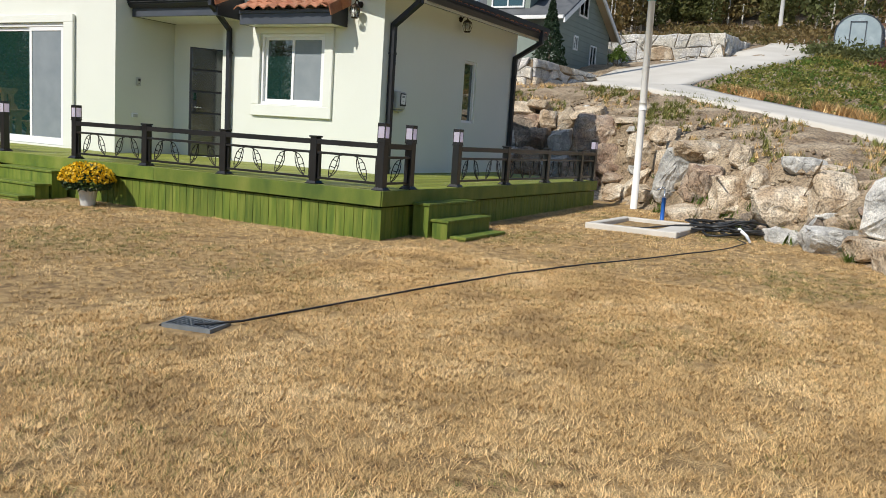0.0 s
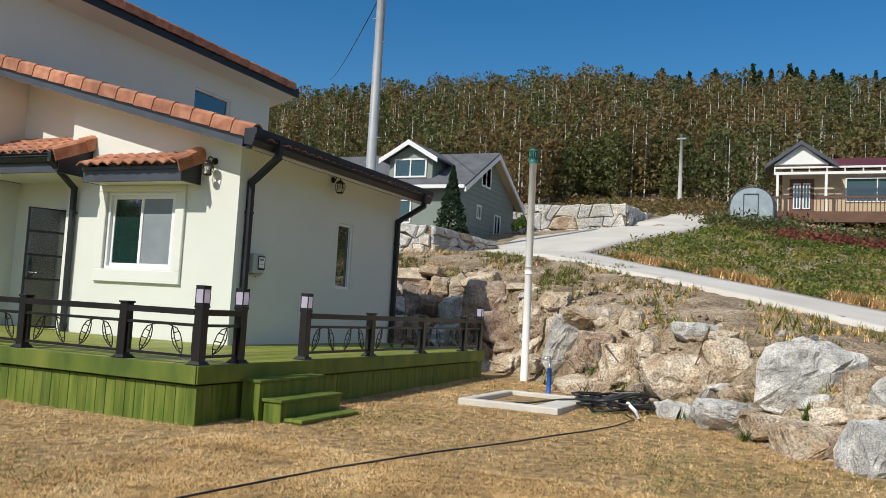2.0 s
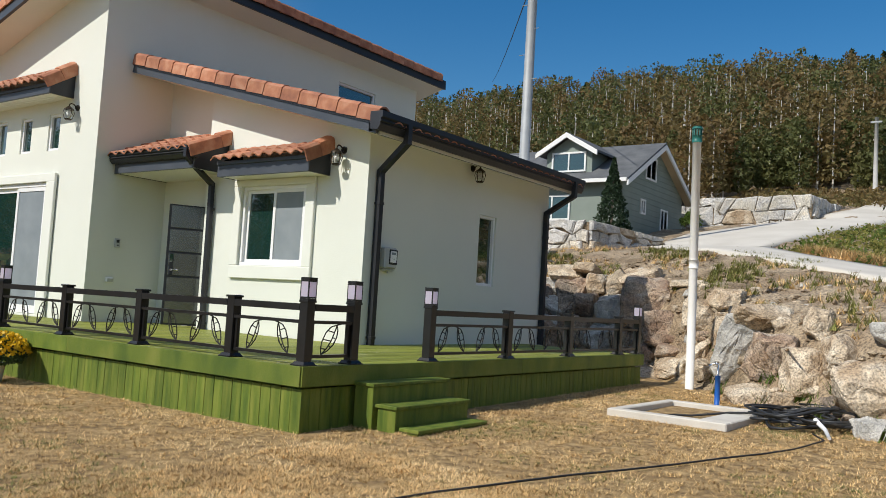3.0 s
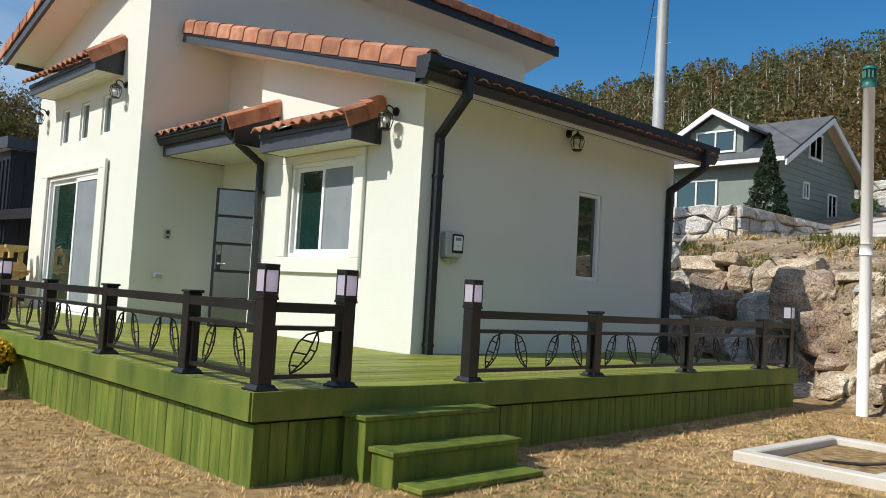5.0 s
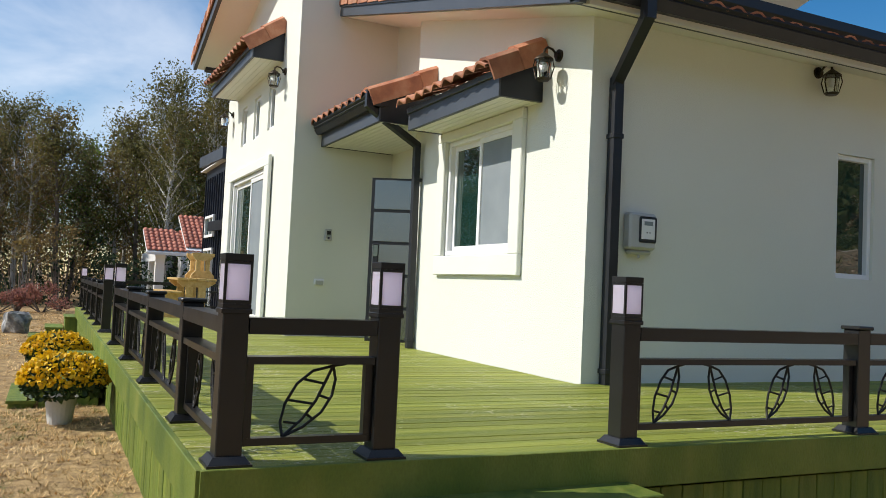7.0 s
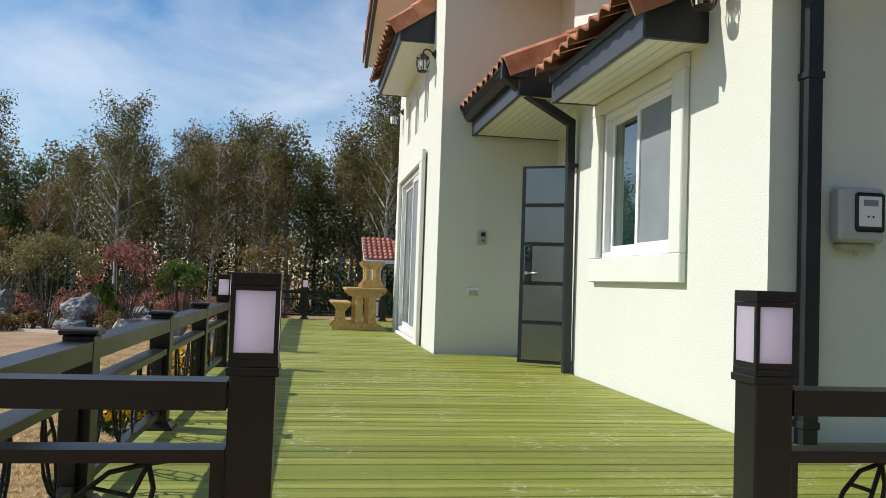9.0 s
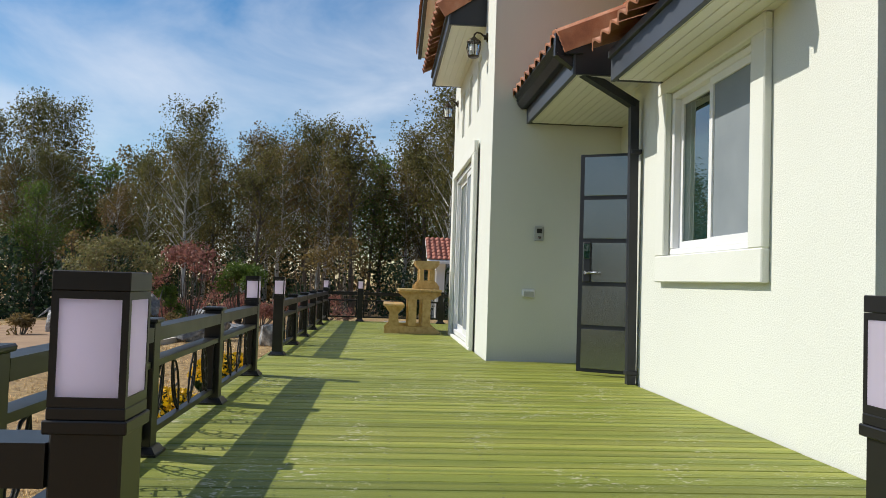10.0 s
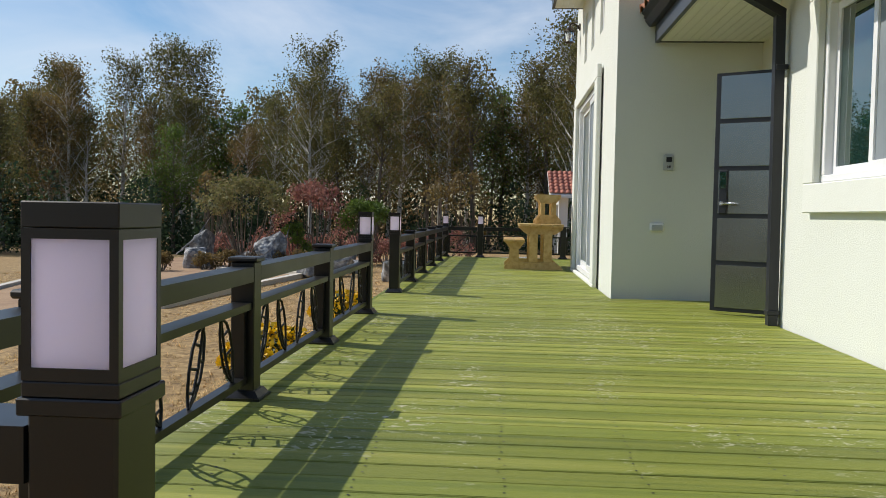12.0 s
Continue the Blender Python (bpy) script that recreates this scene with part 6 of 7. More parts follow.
def tree_parts(seed, height, spread, kind):
    """Trunk with limbs, and crown points, of one tree."""
    rng = random.Random(seed)
    bm = bmesh.new()
    lean = Vector((rng.uniform(-0.06, 0.06), rng.uniform(-0.06, 0.06), 1))
    pts = [lean * (height * 0.93 * k / 8) + Vector((rng.uniform(-0.1, 0.1), rng.uniform(-0.1, 0.1), 0)) * (k / 8) for k in range(9)]
    tube(bm, pts, height * 0.011 + 0.03, 7, 0.012)
    tips = []
    n = 30 if kind != "pine" else 26
    for k in range(n):
        f = rng.uniform(0.34, 0.97) if kind != "pine" else 0.15 + 0.82 * k / n
        i = min(7, int(f * 8))
        base = pts[i].lerp(pts[i + 1], f * 8 - i)
        a = rng.uniform(0, 2 * math.pi)
        if kind == "pine":
            ln = spread * (1.05 - f) * rng.uniform(0.7, 1.1)
            rise = -0.1 * ln
        else:
            ln = spread * (0.2 + 1.0 * (1 - f) ** 0.55) * rng.uniform(0.5, 1.05)
            rise = ln * rng.uniform(0.5, 1.3)
        tip = base + Vector((math.cos(a) * ln, math.sin(a) * ln, rise))
        mid = base.lerp(tip, 0.5) + Vector((0, 0, 0.08 * ln))
        tube(bm, [base, mid, tip], height * 0.003 + 0.008, 4, 0.004)
        for _ in range(4 if kind != "pine" else 0):
            r0 = base.lerp(tip, rng.uniform(0.3, 0.95))
            tube(bm, [r0, r0 + Vector((rng.uniform(-0.4, 0.4), rng.uniform(-0.4, 0.4), rng.uniform(0.3, 0.9))) * (0.25 + 0.6 * ln)], 0.009, 3, 0.003)
        tips += [(base.lerp(tip, 0.5), ln * 0.42), (tip, ln * 0.46)]
    return bm, tips


def crown_of(tips, per, size, seed, fluff=1.0):
    rng = np.random.default_rng(seed)
    c = []
    for p, r in tips:
        k = max(4, int(per * rng.uniform(0.3, 1.6)))
        q = rng.normal(size=(k, 3))
        q *= (rng.uniform(0, 1, k) ** 0.4 / np.linalg.norm(q, axis=1))[:, None]
        c.append(np.array(p) + q * (0.22 + r * 1.15) * fluff * np.array([1, 1, 0.9]))
    c = np.concatenate(c)
    return cards(len(c), lambda g, n: c, size, seed + 5, 0.62, tri=True)


def tree(name, label, seed, height, spread, kind, leaf, bark, per=70, size=0.085, m=None):
    t = thing(name, label, "tree", "trees of the western wood" if name == "tree" else "", m=m)
    bm, tips = tree_parts(seed, height, spread, kind)
    part("trunk", bm, bark, t)
    part("crown", card_mesh("crown", *crown_of(tips, per, size, seed), leaf), leaf, t)
    return t


KINDS = [("brown", WEST_BROWN, BARK, 8.2, 1.5), ("olive", WEST_OLIVE, BARK, 8.8, 1.7), ("olive", WEST_OLIVE, DARKBARK, 7.4, 1.7), ("brown", WEST_BROWN, BARK, 7.6, 1.3), ("green", LEAF_GREEN, DARKBARK, 6.4, 1.6), ("pine", LEAF_PINE, DARKBARK, 8.6, 1.9)]
protos = []
for k, (nm, lf, bk, h, s) in enumerate(KINDS):
    protos.append(tree("tree", {"brown": "slender birch with thin browning autumn leaves", "olive": "tall birch with sparse olive leaves", "green": "young broadleaf tree with fresh green leaves", "pine": "dark pine at the wood's edge"}[nm], 40 + k, h, s, "pine" if nm == "pine" else "birch", lf, bk, 85 if nm == "brown" else 118, 0.045, m=pose(-48 - k, -14 + 7 * k, -0.6)))
rng = random.Random(7)
for k in range(84):
    y = -34 + 58 * ((k * 0.618034) % 1.0)
    depth = rng.uniform(0, 1) ** 0.8
    x = -42.5 - 13 * depth - 0.05 * abs(y)
    w = rng.choices(range(6), (5, 5, 3, 4, 1.6, 0.7))[0]
    s = rng.uniform(0.8, 1.22) + 0.3 * depth + 0.32 * min(1, max(0, (y - 4) / 8))
    c = copy_thing(protos[w], pose(x, y, -0.7, 0, 0, rng.uniform(0, 360)) @ Matrix.Diagonal((s, s, s, 1)))
    c.scale = (s, s, s)


def bulk_trees(name, label, spots, leaf, quads, size, kind, seed, trunks=None):
    """Woods too many to count: crowns joined in one mesh, trunks in another."""
    rng = np.random.default_rng(seed)
    allc = []
    tv, tf = [], []
    for x, y, z, h, r in spots:
        u = rng.uniform(0, 1, quads)
        a = rng.uniform(0, 2 * np.pi, quads)
        if kind == "cone":
            zz = 0.12 + 0.88 * u ** 1.1
            rad = r * (1.02 - zz) * (0.55 + 0.45 * rng.uniform(size=quads))
        else:
            zz = 0.10 + 0.90 * u ** 1.25
            prof = np.sin(np.pi * np.clip(0.10 + 0.86 * zz, 0, 1)) ** 0.7
            lump = 0.85 + 0.12 * np.sin(a * 3 + zz * 9 + x) + 0.1 * np.sin(zz * 23 + y)
            rad = r * prof * lump * np.sqrt(rng.uniform(0.15, 1, quads))
        allc.append(np.stack([x + rad * np.cos(a), y + rad * np.sin(a), z + h * zz], 1))
        if trunks:
            b = len(tv)
            w = 0.06
            for zq, q in ((z - 0.3, 1), (z + h * 0.88, 0.3)):
                tv += [(x - w * q, y, zq), (x + w * q, y, zq), (x, y + w * q, zq)]
            tf += [(b, b + 1, b + 4, b + 3), (b + 1, b + 2, b + 5, b + 4), (b + 2, b, b + 3, b + 5)]
    c = np.concatenate(allc)
    v, f = cards(len(c), lambda g, n: c, size, seed + 1, 0.7, tri=True)
    w = thing(name, label, "woods", kind="stuff")
    part("crowns", card_mesh("crowns", v, f, leaf), leaf, w)
    if trunks:
        raw("trunks", tv, tf, trunks, w)


def hill_spots(n, seed, x0, x1, y0, y1, h0, h1, keep=lambda x, y: True):
    g = random.Random(seed)
    out = []
    while len(out) < n:
        x, y = g.uniform(x0, x1), y0 + (y1 - y0) * g.random()
        if keep(x, y):
            h = g.uniform(h0, h1)
            out.append((x, y, land_z(x, y), h, h * g.uniform(0.22, 0.33)))
    return out


edge = lambda x, y: y > 56 + max(0, (-6 - x) * 0.12) - (9 if x < -16 else 0)


def stand(n, seed, keep):
    """Hillside trees: low at the foot of the wood, taller further up and towards the east."""
    return [(x, y, z, h * (0.5 + 0.5 * smooth01((y - 54) / 34)) * (1.16 - 0.2 * smooth01((x + 0.3 * y - 4) / 14)), r * (0.62 + 0.2 * smooth01((y - 54) / 34))) for x, y, z, h, r in hill_spots(n, seed, -105, 45, 48, 120, 7.0, 10.0, keep)]


bulk_trees("woods", "hillside of browning birch woods", stand(820, 1, lambda x, y: edge(x, y) and x < 12 + 0.1 * y), LEAF_BROWN, 410, 0.155, "oval", 11, BARK)
bulk_trees("woods", "olive green broadleaf woods on the hillside", stand(620, 2, edge), LEAF_OLIVE, 410, 0.155, "oval", 12, BARK)
bulk_trees("woods", "dark pines along the skyline", hill_spots(210, 3, -120, 70, 104, 150, 8.0, 11.5), LEAF_PINE, 420, 0.3, "cone", 13, DARKBARK)
bulk_trees("woods", "green thicket at the foot of the hill", hill_spots(120, 4, -40, 40, 52, 66, 2.5, 4.8, lambda x, y: y > 57 or x < -20), LEAF_OLIVE, 520, 0.14, "oval", 14)
bulk_trees("woods", "dense dark wood behind the garden", [(random.uniform(-72, -53), random.uniform(-45, 45), -0.8, random.uniform(8.5, 12.0), random.uniform(1.5, 2.3)) for _ in range(240)], LEAF_BROWN, 620, 0.115, "oval", 15, DARKBARK)
# the dark needle colour paints the shade of the understorey; these are no pines
bulk_trees("woods", "undergrowth of the western wood, its shade put into a dark leaf colour", [(random.uniform(-54, -40), random.uniform(-36, 30), -0.7, random.uniform(1.5, 4.6), random.uniform(0.9, 1.6)) for _ in range(170)], LEAF_PINE, 380, 0.09, "oval", 16)
bulk_trees("woods", "wood on the far side of the lawn", [(random.uniform(-60, 45), random.uniform(-62, -40), -0.8, random.uniform(7, 10), random.uniform(1.6, 2.4)) for _ in range(110)], LEAF_OLIVE, 220, 0.3, "oval", 17)

# never in view; this wood is placed to cut low sky light from the east
bulk_trees("woods", "unseen wood east of the house, placed to dim its shaded side", [(random.uniform(18, 46), random.uniform(-4, 52), 0.4, random.uniform(8, 13), random.uniform(2.0, 3.2)) for _ in range(190)], LEAF_OLIVE, 260, 0.36, "oval", 18)


# single garden plants
def shrub(name, label, m, seed, shape, leaf, stems=True, per=40, size=0.05):
    """A garden shrub or small tree: bare stems fanning up into a crown of given radius, height and base."""
    r, zb, zt = shape
    t = thing(name, label, "shrub" if zt < 1.6 else "small tree", m=m)
    g = random.Random(seed)
    bm = bmesh.new()
    tips = []
    for k in range(26 if stems else 12):
        a, q = g.uniform(0, 2 * math.pi), math.sqrt(g.random())
        top = Vector((math.cos(a) * r * q, math.sin(a) * r * q, zb + (zt - zb) * math.sqrt(max(0.02, 1 - q * q)) * g.uniform(0.75, 1)))
        root = Vector((math.cos(a) * 0.08, math.sin(a) * 0.08, 0))
        mid = root.lerp(top, 0.5) + Vector((math.cos(a), math.sin(a), 0)) * 0.12 * r
        tube(bm, [root, mid, top], 0.02, 4, 0.006)
        tips.append((top, r * 0.28))
    part("branching", bm, DARKBARK, t)["kind"] = "stuff"
    part("foliage", card_mesh("foliage", *crown_of(tips, per, size, seed, 0.55), leaf), leaf, t)
    return t


GZ = lambda x, y: lawn_z(x, y) + 0.02
shrub("topiary_pine", "rounded topiary pine on bare fanning stems", pose(-29.2, 2.15, GZ(-29.2, 2.15)), 5, (1.25, 1.6, 2.75), TOPIARY, per=130, size=0.045)
shrub("red_maple", "weeping red maple in autumn leaf", pose(-30.3, 4.1, GZ(-30.3, 4.1)), 6, (1.15, 1.2, 2.5), MAPLE, per=95, size=0.05)
shrub("clipped_shrub", "clipped bright green round shrub", pose(-30.0, 5.75, GZ(-30.0, 5.75)), 7, (0.75, 1.15, 1.95), LEAF_GREEN, per=130, size=0.045)
shrub("golden_shrub", "yellow-green conifer shrub in the garden", pose(-29.6, 3.6, GZ(-29.6, 3.6)), 8, (0.45, 0.3, 1.35), LEAF_GREEN, False, 90, 0.05)
for k, (x, y, r, h) in enumerate(((-33.5, 0.0, 0.8, 0.9), (-33, 1.8, 1.0, 0.8), (-32.5, 3.2, 0.9, 0.75), (-33, 5.2, 1.0, 0.8), (-34, 6.6, 0.9, 0.9), (-35, 8.0, 1.0, 0.9), (-31.8, 2.4, 0.6, 0.7), (-36, 4.0, 1.1, 1.1), (-36, 1.0, 1.1, 1.1), (-31, 6.2, 0.6, 0.7))):
    tagged(shrub("azalea", "low azalea shrub with dull red autumn leaves", pose(x, y, GZ(x, y)), 30 + k, (r, 0.15, h), MAPLE, False, 110, 0.045), group="azaleas of the garden")
for k, (x, y) in enumerate(((-27.6, 1.6), (-28.2, 2.0), (-26.8, 0.6), (-28.6, 3.3), (-27.0, 4.4))):
    tagged(shrub("dry_tussock", "small dry orange grass tussock", pose(x, y, GZ(x, y)), 60 + k, (0.3, 0.1, 0.5), LEAF_BROWN, False, 60, 0.04), group="tussocks of the garden")
for k, (x, y, h) in enumerate(((-36.5, 8.6, 3.4), (-36.2, 7.2, 3.0), (-38, -2.0, 3.6))):
    tagged(shrub("young_tree", "young thin tree with sparse orange leaves", pose(x, y, GZ(x, y)), 70 + k, (0.9, h * 0.45, h), LEAF_BROWN, True, 18, 0.07), group="young garden trees")
# by the green house
con = thing("conifer", "narrow dark conifer beside the green house", "tree", m=pose(-12.75, 30.4, 4.1))
part("trunk", tube(bmesh.new(), [(0, 0, 0), (0, 0, 2.9)], 0.07, 6, 0.01), DARKBARK, con)
cg = np.random.default_rng(3)
cu, ca = cg.uniform(0, 1, 5200) ** 1.4, cg.uniform(0, 2 * np.pi, 5200)
cr_ = 0.78 * (1.02 - cu) * np.sqrt(cg.uniform(0.3, 1, 5200)) * (1 + 0.12 * np.sin(cu * 40 + 3 * ca))
cc = np.stack([cr_ * np.cos(ca), cr_ * np.sin(ca), 0.1 + 2.95 * cu], 1)
part("crown", card_mesh("crown", *cards(5200, lambda g, n: cc, 0.06, 4, 0.5, tri=True), LEAF_PINE), LEAF_PINE, con)
shrub("cloud_pine", "broad low pine above the granite wall", pose(-15.8, 27.2, 4.2), 91, (1.2, 0.8, 1.6), LEAF_GREEN, True, 90, 0.06)
shrub("round_shrub", "small round evergreen beside the lane", pose(-11.6, 35.4, 5.0), 92, (0.35, 0.1, 0.8), LEAF_GREEN, False, 70, 0.06)


# crops, weeds and turf
def clumps(name, label, n, seed, area, h, leaf, size, per, flat=0.0):
    """Low plants strewn over an area (x0, y0, x1, y1, test)."""
    g = np.random.default_rng(seed)
    x0, y0, x1, y1, test = area
    c = []
    while len(c) < n:
        x, y = g.uniform(x0, x1), g.uniform(y0, y1)
        if test(x, y):
            k = max(3, int(per * g.uniform(0.5, 1.5)))
            p = g.normal(size=(k, 3)) * np.array([h * 0.6, h * 0.6, h * 0.35])
            p[:, 2] = np.abs(p[:, 2]) + 0.02
            c.append(p + np.array([x, y, land_z(x, y)]))
    c = np.concatenate(c)
    t = thing(name, label, "plants", kind="stuff")
    part("leaves", card_mesh("leaves", *cards(len(c), lambda q, m_: c, size, seed + 1, 0.4), leaf), leaf, t)


def beyond_lane(x, y):
    inner = float(np.interp(x, [-7.2, -5.4, -1.6, 1.9, 11], [30.5, 27.8, 25.2, 22.4, 18.2]))
    lane = float(np.interp(y, [28, 32, 35, 40, 46], [-7.0, -6.6, -6.2, -5.0, -4.2]))
    return y > inner and x > lane


def near_lane(x, y):
    outer = float(np.interp(x, [-11, -8, -4.6, -1.3, 1.4, 9], [28, 23.6, 21.8, 19.6, 16.6, 12.6]))
    return bank_line(x) + 1.2 < y < outer and noise.noise(Vector((x * 0.9, y * 0.9, 2))) > -0.05


def tufts(name, label, n, seed, area, h, leaf, per=14):
    """Grassy tufts of thin upright blades strewn over an area."""
    g = np.random.default_rng(seed)
    x0, y0, x1, y1, test = area
    v = []
    while len(v) < n:
        x, y = g.uniform(x0, x1), g.uniform(y0, y1)
        if not test(x, y):
            continue
        k = max(4, int(per * g.uniform(0.5, 1.6)))
        a = g.uniform(0, 2 * np.pi, k)
        hh, q = h * g.uniform(0.4, 1.3, k), h * 0.5 * np.sqrt(g.uniform(0, 1, k))
        b = np.stack([x + q * np.cos(a * 3), y + q * np.sin(a * 3), np.full(k, land_z(x, y) - 0.02)], 1)
        w = 0.05 * h + 0.003
        t = np.empty((k, 3, 3))
        t[:, 0] = b + np.stack([-np.sin(a) * w, np.cos(a) * w, 0 * a], 1)
        t[:, 1] = b - np.stack([-np.sin(a) * w, np.cos(a) * w, 0 * a], 1)
        t[:, 2] = b + np.stack([np.cos(a) * hh * 0.7, np.sin(a) * hh * 0.7, hh], 1)
        v.append(t.reshape(-1, 3))
    v = np.concatenate(v)
    t = thing(name, label, "grass", kind="stuff")
    part("blades", card_mesh("blades", v, np.arange(len(v)).reshape(-1, 3), leaf), leaf, t)


clumps("weeds", "rough green weeds over the slope beyond the lane", 1500, 21, (-7.5, 19, 24, 45, lambda x, y: beyond_lane(x, y) and y < 38), 0.26, LEAF_GREEN, 0.07, 26)
clumps("weeds", "olive and browning weeds on the slope", 2700, 22, (-7.5, 19, 24, 45, lambda x, y: beyond_lane(x, y) and y < 44), 0.3, FIELDWEED, 0.075, 26)
tufts("dry_grass", "dry grass fringe along the lane", 620, 23, (-8, 20, 14, 34, lambda x, y: beyond_lane(x, y) and not beyond_lane(x + 1.2, y - 1.4) and (x < -3.5 or noise.noise(Vector((x, y, 3))) > 0.25)), 0.3, DRYGRASS)
clumps("crops", "rows of tall garden crops below the cottage", 260, 24, (-5, 43, 20, 46.5, lambda x, y: True), 0.75, LEAF_OLIVE, 0.12, 60)
clumps("crops", "maroon perilla plants in the vegetable plot", 60, 25, (-1.6, 41.5, 3.4, 43.2, lambda x, y: True), 0.6, LEAF_RED, 0.1, 60)
clumps("crops", "low green cabbages in the vegetable plot", 240, 26, (-6, 39.4, 18, 41.4, beyond_lane), 0.28, LEAF_GREEN, 0.1, 30)
clumps("scrub", "dry tall grass at the foot of the wood", 420, 27, (-16, 46, 30, 58, lambda x, y: y > 51 or x < -4.5), 0.6, LEAF_BROWN, 0.15, 34)
tufts("bank_weeds", "tufts of green weed on the soil bank", 420, 28, (-9, 11, 6, 24, near_lane), 0.16, MIXGRASS)
tufts("bank_weeds", "dry grass on the soil bank", 650, 29, (-12, 10, 8, 26, near_lane), 0.13, DRYGRASS)
tufts("bank_weeds", "weeds sprouting between the boulders", 40, 35, (-5, 12, 2, 18, lambda x, y: bank_line(x) - 0.05 < y < bank_line(x) + 0.9), 0.2, LEAF_GREEN, 22)


def blades(name, label, n, seed, area, leaf, h, green=None, per=9):
    """Turf: low tufts of bent three-cornered blades that splay from a common root."""
    g = np.random.default_rng(seed)
    x0, y0, x1, y1 = area
    n //= per
    x, y = g.uniform(x0, x1, n), g.uniform(y0, y1, n)
    by = np.interp(x, [p[0] for p in BANK], [p[1] for p in BANK])
    ok = (y < by + 0.15) & ~((x < XD) & (y > YD) & (y < YDN)) & ~((x > -0.16) & (y < 6.01)) & ~((x > -4.58) & (x < -3.08) & (y > 12.55) & (y < 14.5)) & ~((np.abs(x + 4.62) < 0.3) & (np.abs(y - 4.52) < 0.24))
    if green is not None:
        patch = np.array([noise.noise(Vector((a * 0.55, b * 0.55, 5))) + 0.6 * noise.noise(Vector((a * 2.2, b * 2.2, 9))) for a, b in zip(x, y)])
        ok &= patch > green + g.uniform(-0.15, 0.25, n)
    else:
        tuft = np.array([noise.noise(Vector((a * 1.6, b * 1.6, 1))) + 0.8 * noise.noise(Vector((a * 7, b * 7, 4))) for a, b in zip(x, y)])
        ok &= tuft > g.uniform(-1.0, 0.3, n)
    x, y = np.repeat(x[ok], per), np.repeat(y[ok], per)
    n = len(x)
    a = g.uniform(0, 2 * np.pi, n)
    far = 1 + 0.06 * np.hypot(x, y)
    root = 0.022 * np.sqrt(g.uniform(0, 1, n)) * far
    x, y = x + root * np.cos(a), y + root * np.sin(a)
    a = a + g.normal(0, 0.7, n)
    z = np.where(y < 9, 0.031 * y, 0.279 + 0.014 * (y - 9))
    z = z - np.where(x < -22, 0.012 * np.minimum(25, -22 - x), 0)
    hh = h * g.uniform(0.4, 1.4, n)
    lean = g.uniform(0.6, 2.6, n) * hh
    wd = 0.0018 * g.uniform(0.7, 1.6, n) * far
    dx, dy = np.cos(a), np.sin(a)
    v = np.empty((n, 3, 3))
    v[:, 0] = np.stack([x - dy * wd, y + dx * wd, z - 0.004], 1)
    v[:, 1] = np.stack([x + dy * wd, y - dx * wd, z - 0.004], 1)
    v[:, 2] = np.stack([x + dx * lean, y + dy * lean, z + hh], 1)
    me = bpy.data.meshes.new(name)
    me.vertices.add(3 * n)
    me.vertices.foreach_set("co", v.reshape(-1))
    me.loops.add(3 * n)
    me.loops.foreach_set("vertex_index", np.arange(3 * n, dtype=np.int32))
    me.polygons.add(n)
    me.polygons.foreach_set("loop_start", np.arange(0, 3 * n, 3, dtype=np.int32))
    me.update(calc_edges=True)
    me.materials.append(leaf)
    tagged(new(name, me), label, "grass", kind="stuff")


blades("grass", "short dry tan winter turf", 450000, 31, (-12, 1.2, 1.6, 16.5), DRYGRASS, 0.027)
blades("grass", "short dry tan turf close to the walk", 520000, 32, (-5.5, 1.6, 0.2, 8.6), DRYGRASS, 0.023)
blades("grass", "faint green patches in the dry turf", 300000, 33, (-12, 1.5, 1.4, 16.0), MIXGRASS, 0.022, 0.22)
blades("grass", "dry turf of the western lawn", 150000, 34, (-36, -4, -12, 12.5), DRYGRASS, 0.035)

tufts("bank_weeds", "green weeds between the boulders behind the house", 320, 35, (-13, 18, -4.5, 24.5, lambda x, y: y > bank_line(x) + 1.6 and noise.noise(Vector((x * 0.8, y * 0.8, 6))) > 0.1), 0.14, MIXGRASS, 22)

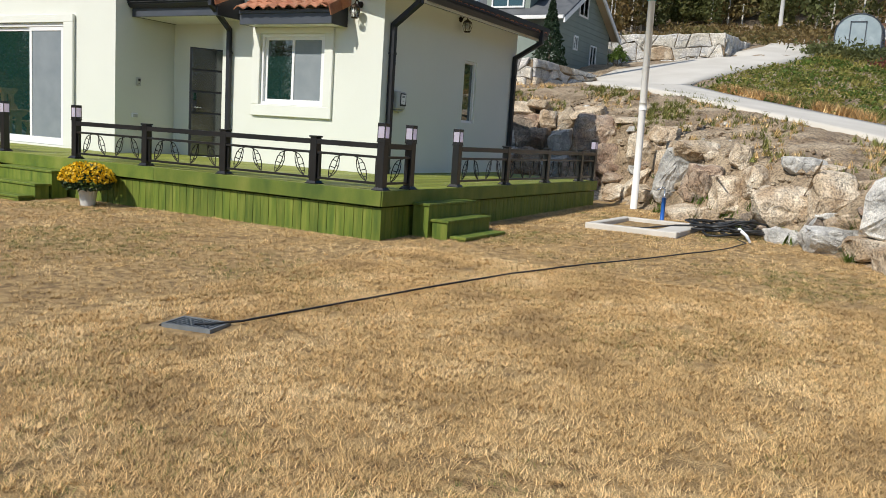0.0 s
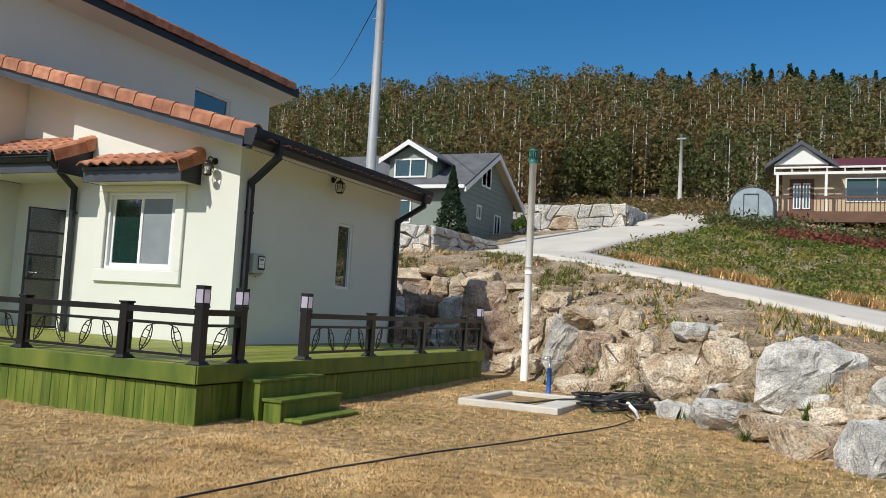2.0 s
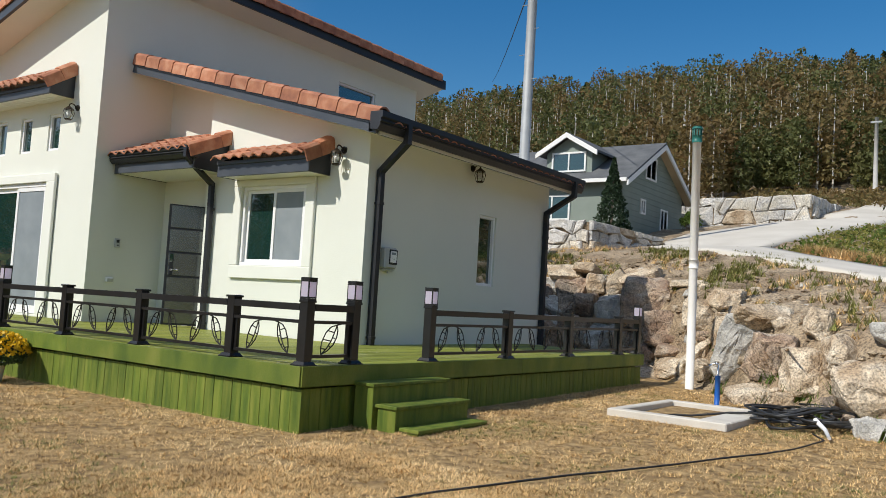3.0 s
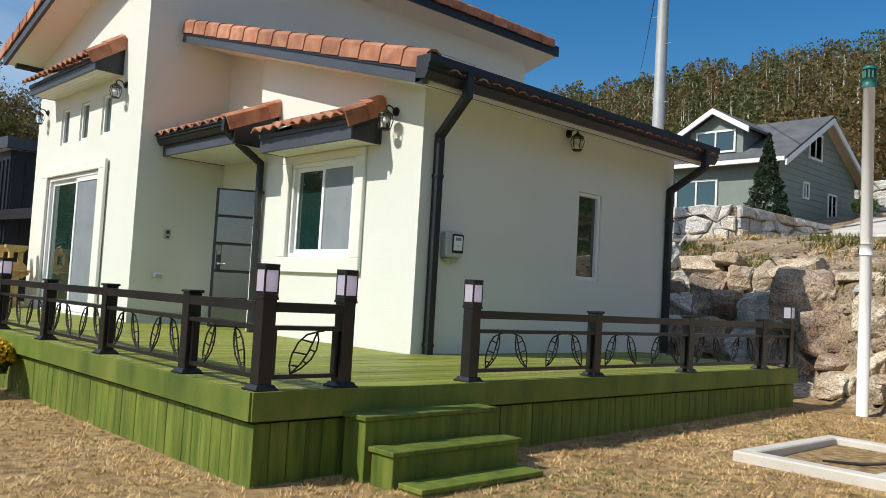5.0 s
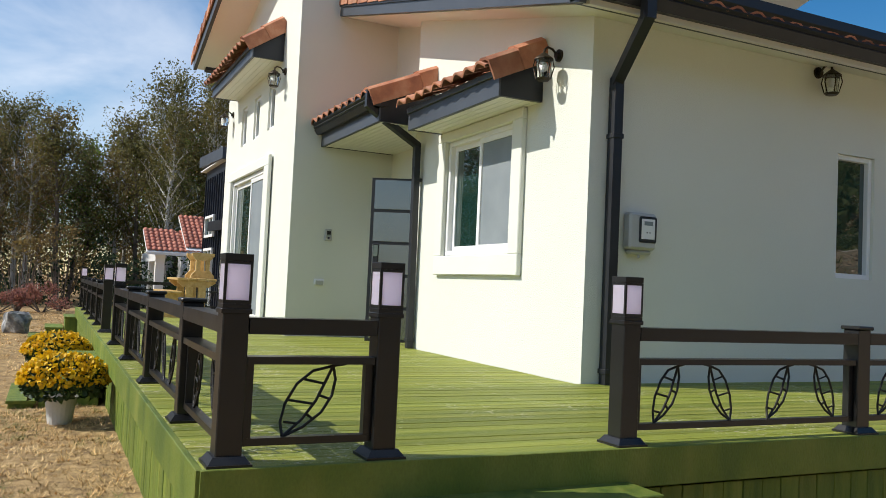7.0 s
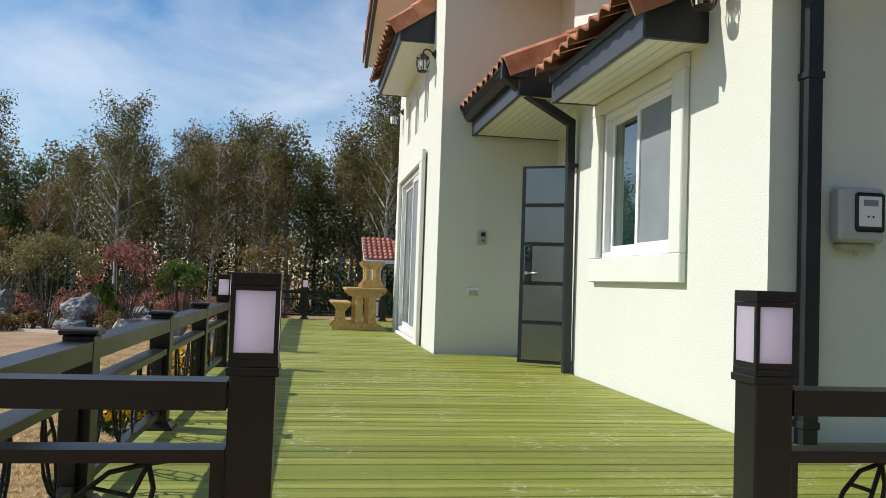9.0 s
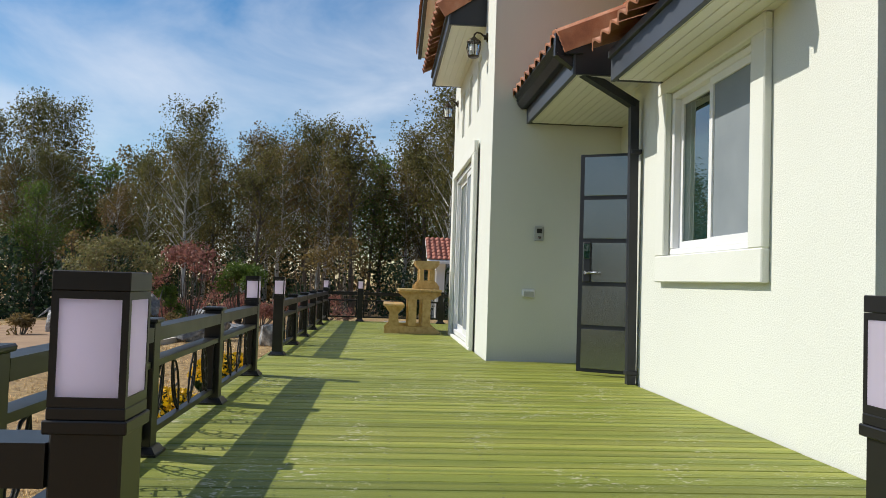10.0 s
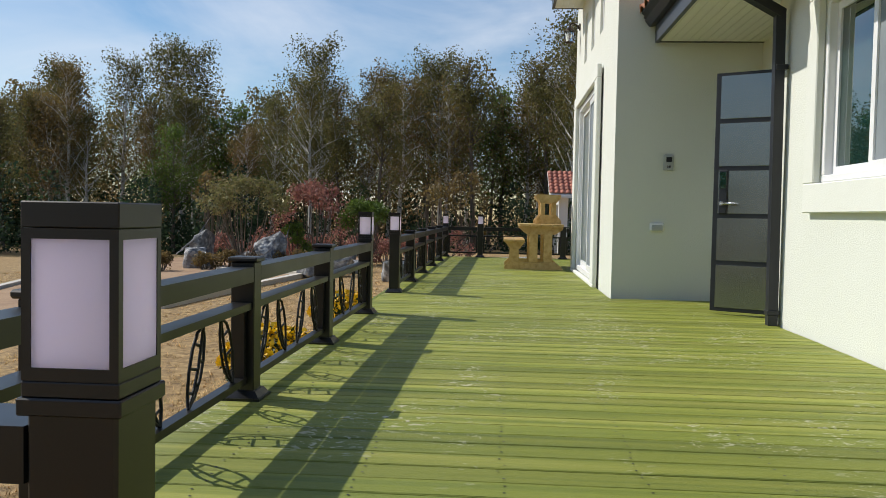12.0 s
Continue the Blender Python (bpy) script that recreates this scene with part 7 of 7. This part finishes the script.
# ---- boards of the deck ----
def boards():
    pm = mesh_of("plank", plank_mesh(0.1325, 1.0, 0.028, "y"), PLANK)
    x = XD
    while x - 0.14 > XW - 0.01:
        x -= 0.14
        y1 = YDN if x > -8.22 else (12.1 if x > -11.7 else (12.48 if x > -13.5 else 11.04))
        if x < -18.6:
            y1 = 13.0
        cuts = [YD] + ([14.3] if x > -8.22 else []) + [y1]
        for a, b in zip(cuts, cuts[1:]):
            o = new("plank", pm)
            o.parent = deck
            o.matrix_local = Matrix.Translation((x, a + 0.002, ZD + random.uniform(-0.0015, 0.0015))) @ Matrix.Diagonal((1, b - a - 0.004, 1, 1))
    fas = mesh_of("fascia_board", plank_mesh(1.0, 0.19, 0.03, "z"), SKIRT)
    sk = mesh_of("skirt_board", plank_mesh(0.134, 0.62, 0.022, "z"), SKIRT)
    for a, b in ((XW, -17.5), (-17.5, -13.6), (-13.6, -9.8), (-9.8, XD)):
        o = new("fascia_board", fas)
        o.parent = deck
        o.matrix_local = Matrix.Translation((a, YD + 0.012, ZD - 0.188)) @ Matrix.Diagonal((b - a - 0.003, 1, 1, 1))
    for a, b in ((YD, 12.7), (12.7, YDN)):
        o = new("fascia_board", fas)
        o.parent = deck
        o.matrix_local = Matrix.Translation((XD - 0.012, a, ZD - 0.188)) @ Matrix.Rotation(radians(90), 4, "Z") @ Matrix.Diagonal((b - a - 0.003, 1, 1, 1))
    n = int((XD - XW) / 0.139)
    for k in range(n):
        o = new("skirt_board", sk)
        o.parent = deck
        o.matrix_local = Matrix.Translation((XD - 0.012 - 0.139 * (k + 1), YD + 0.06 + random.uniform(-0.003, 0.003), 0.06))
    for k in range(int((YDN - YD) / 0.139)):
        o = new("skirt_board", sk)
        o.parent = deck
        o.matrix_local = Matrix.Translation((XD - 0.06 + random.uniform(-0.003, 0.003), YD + 0.04 + 0.139 * k, 0.06)) @ Matrix.Rotation(radians(90), 4, "Z")


boards()
# nail heads in paired lines over the joists
nv, nf = [], []
x = XD
while x - 0.14 > XW:
    x -= 0.14
    for y in (9.05, 9.5, 9.95, 10.4, 10.85, 11.3, 11.75):
        if y < (12.0 if x > -13.4 else 10.95):
            for dx in (0.035, 0.1):
                a, c = x + dx + random.uniform(-0.006, 0.006), y + random.uniform(-0.012, 0.012)
                k = len(nv)
                nv += [(a - 0.004, c - 0.004, ZD + 0.0025), (a + 0.004, c - 0.004, ZD + 0.0025), (a + 0.004, c + 0.004, ZD + 0.0025), (a - 0.004, c + 0.004, ZD + 0.0025)]
                nf.append((k, k + 1, k + 2, k + 3))
raw("nail_heads", nv, nf, DARK, deck)["kind"] = "stuff"
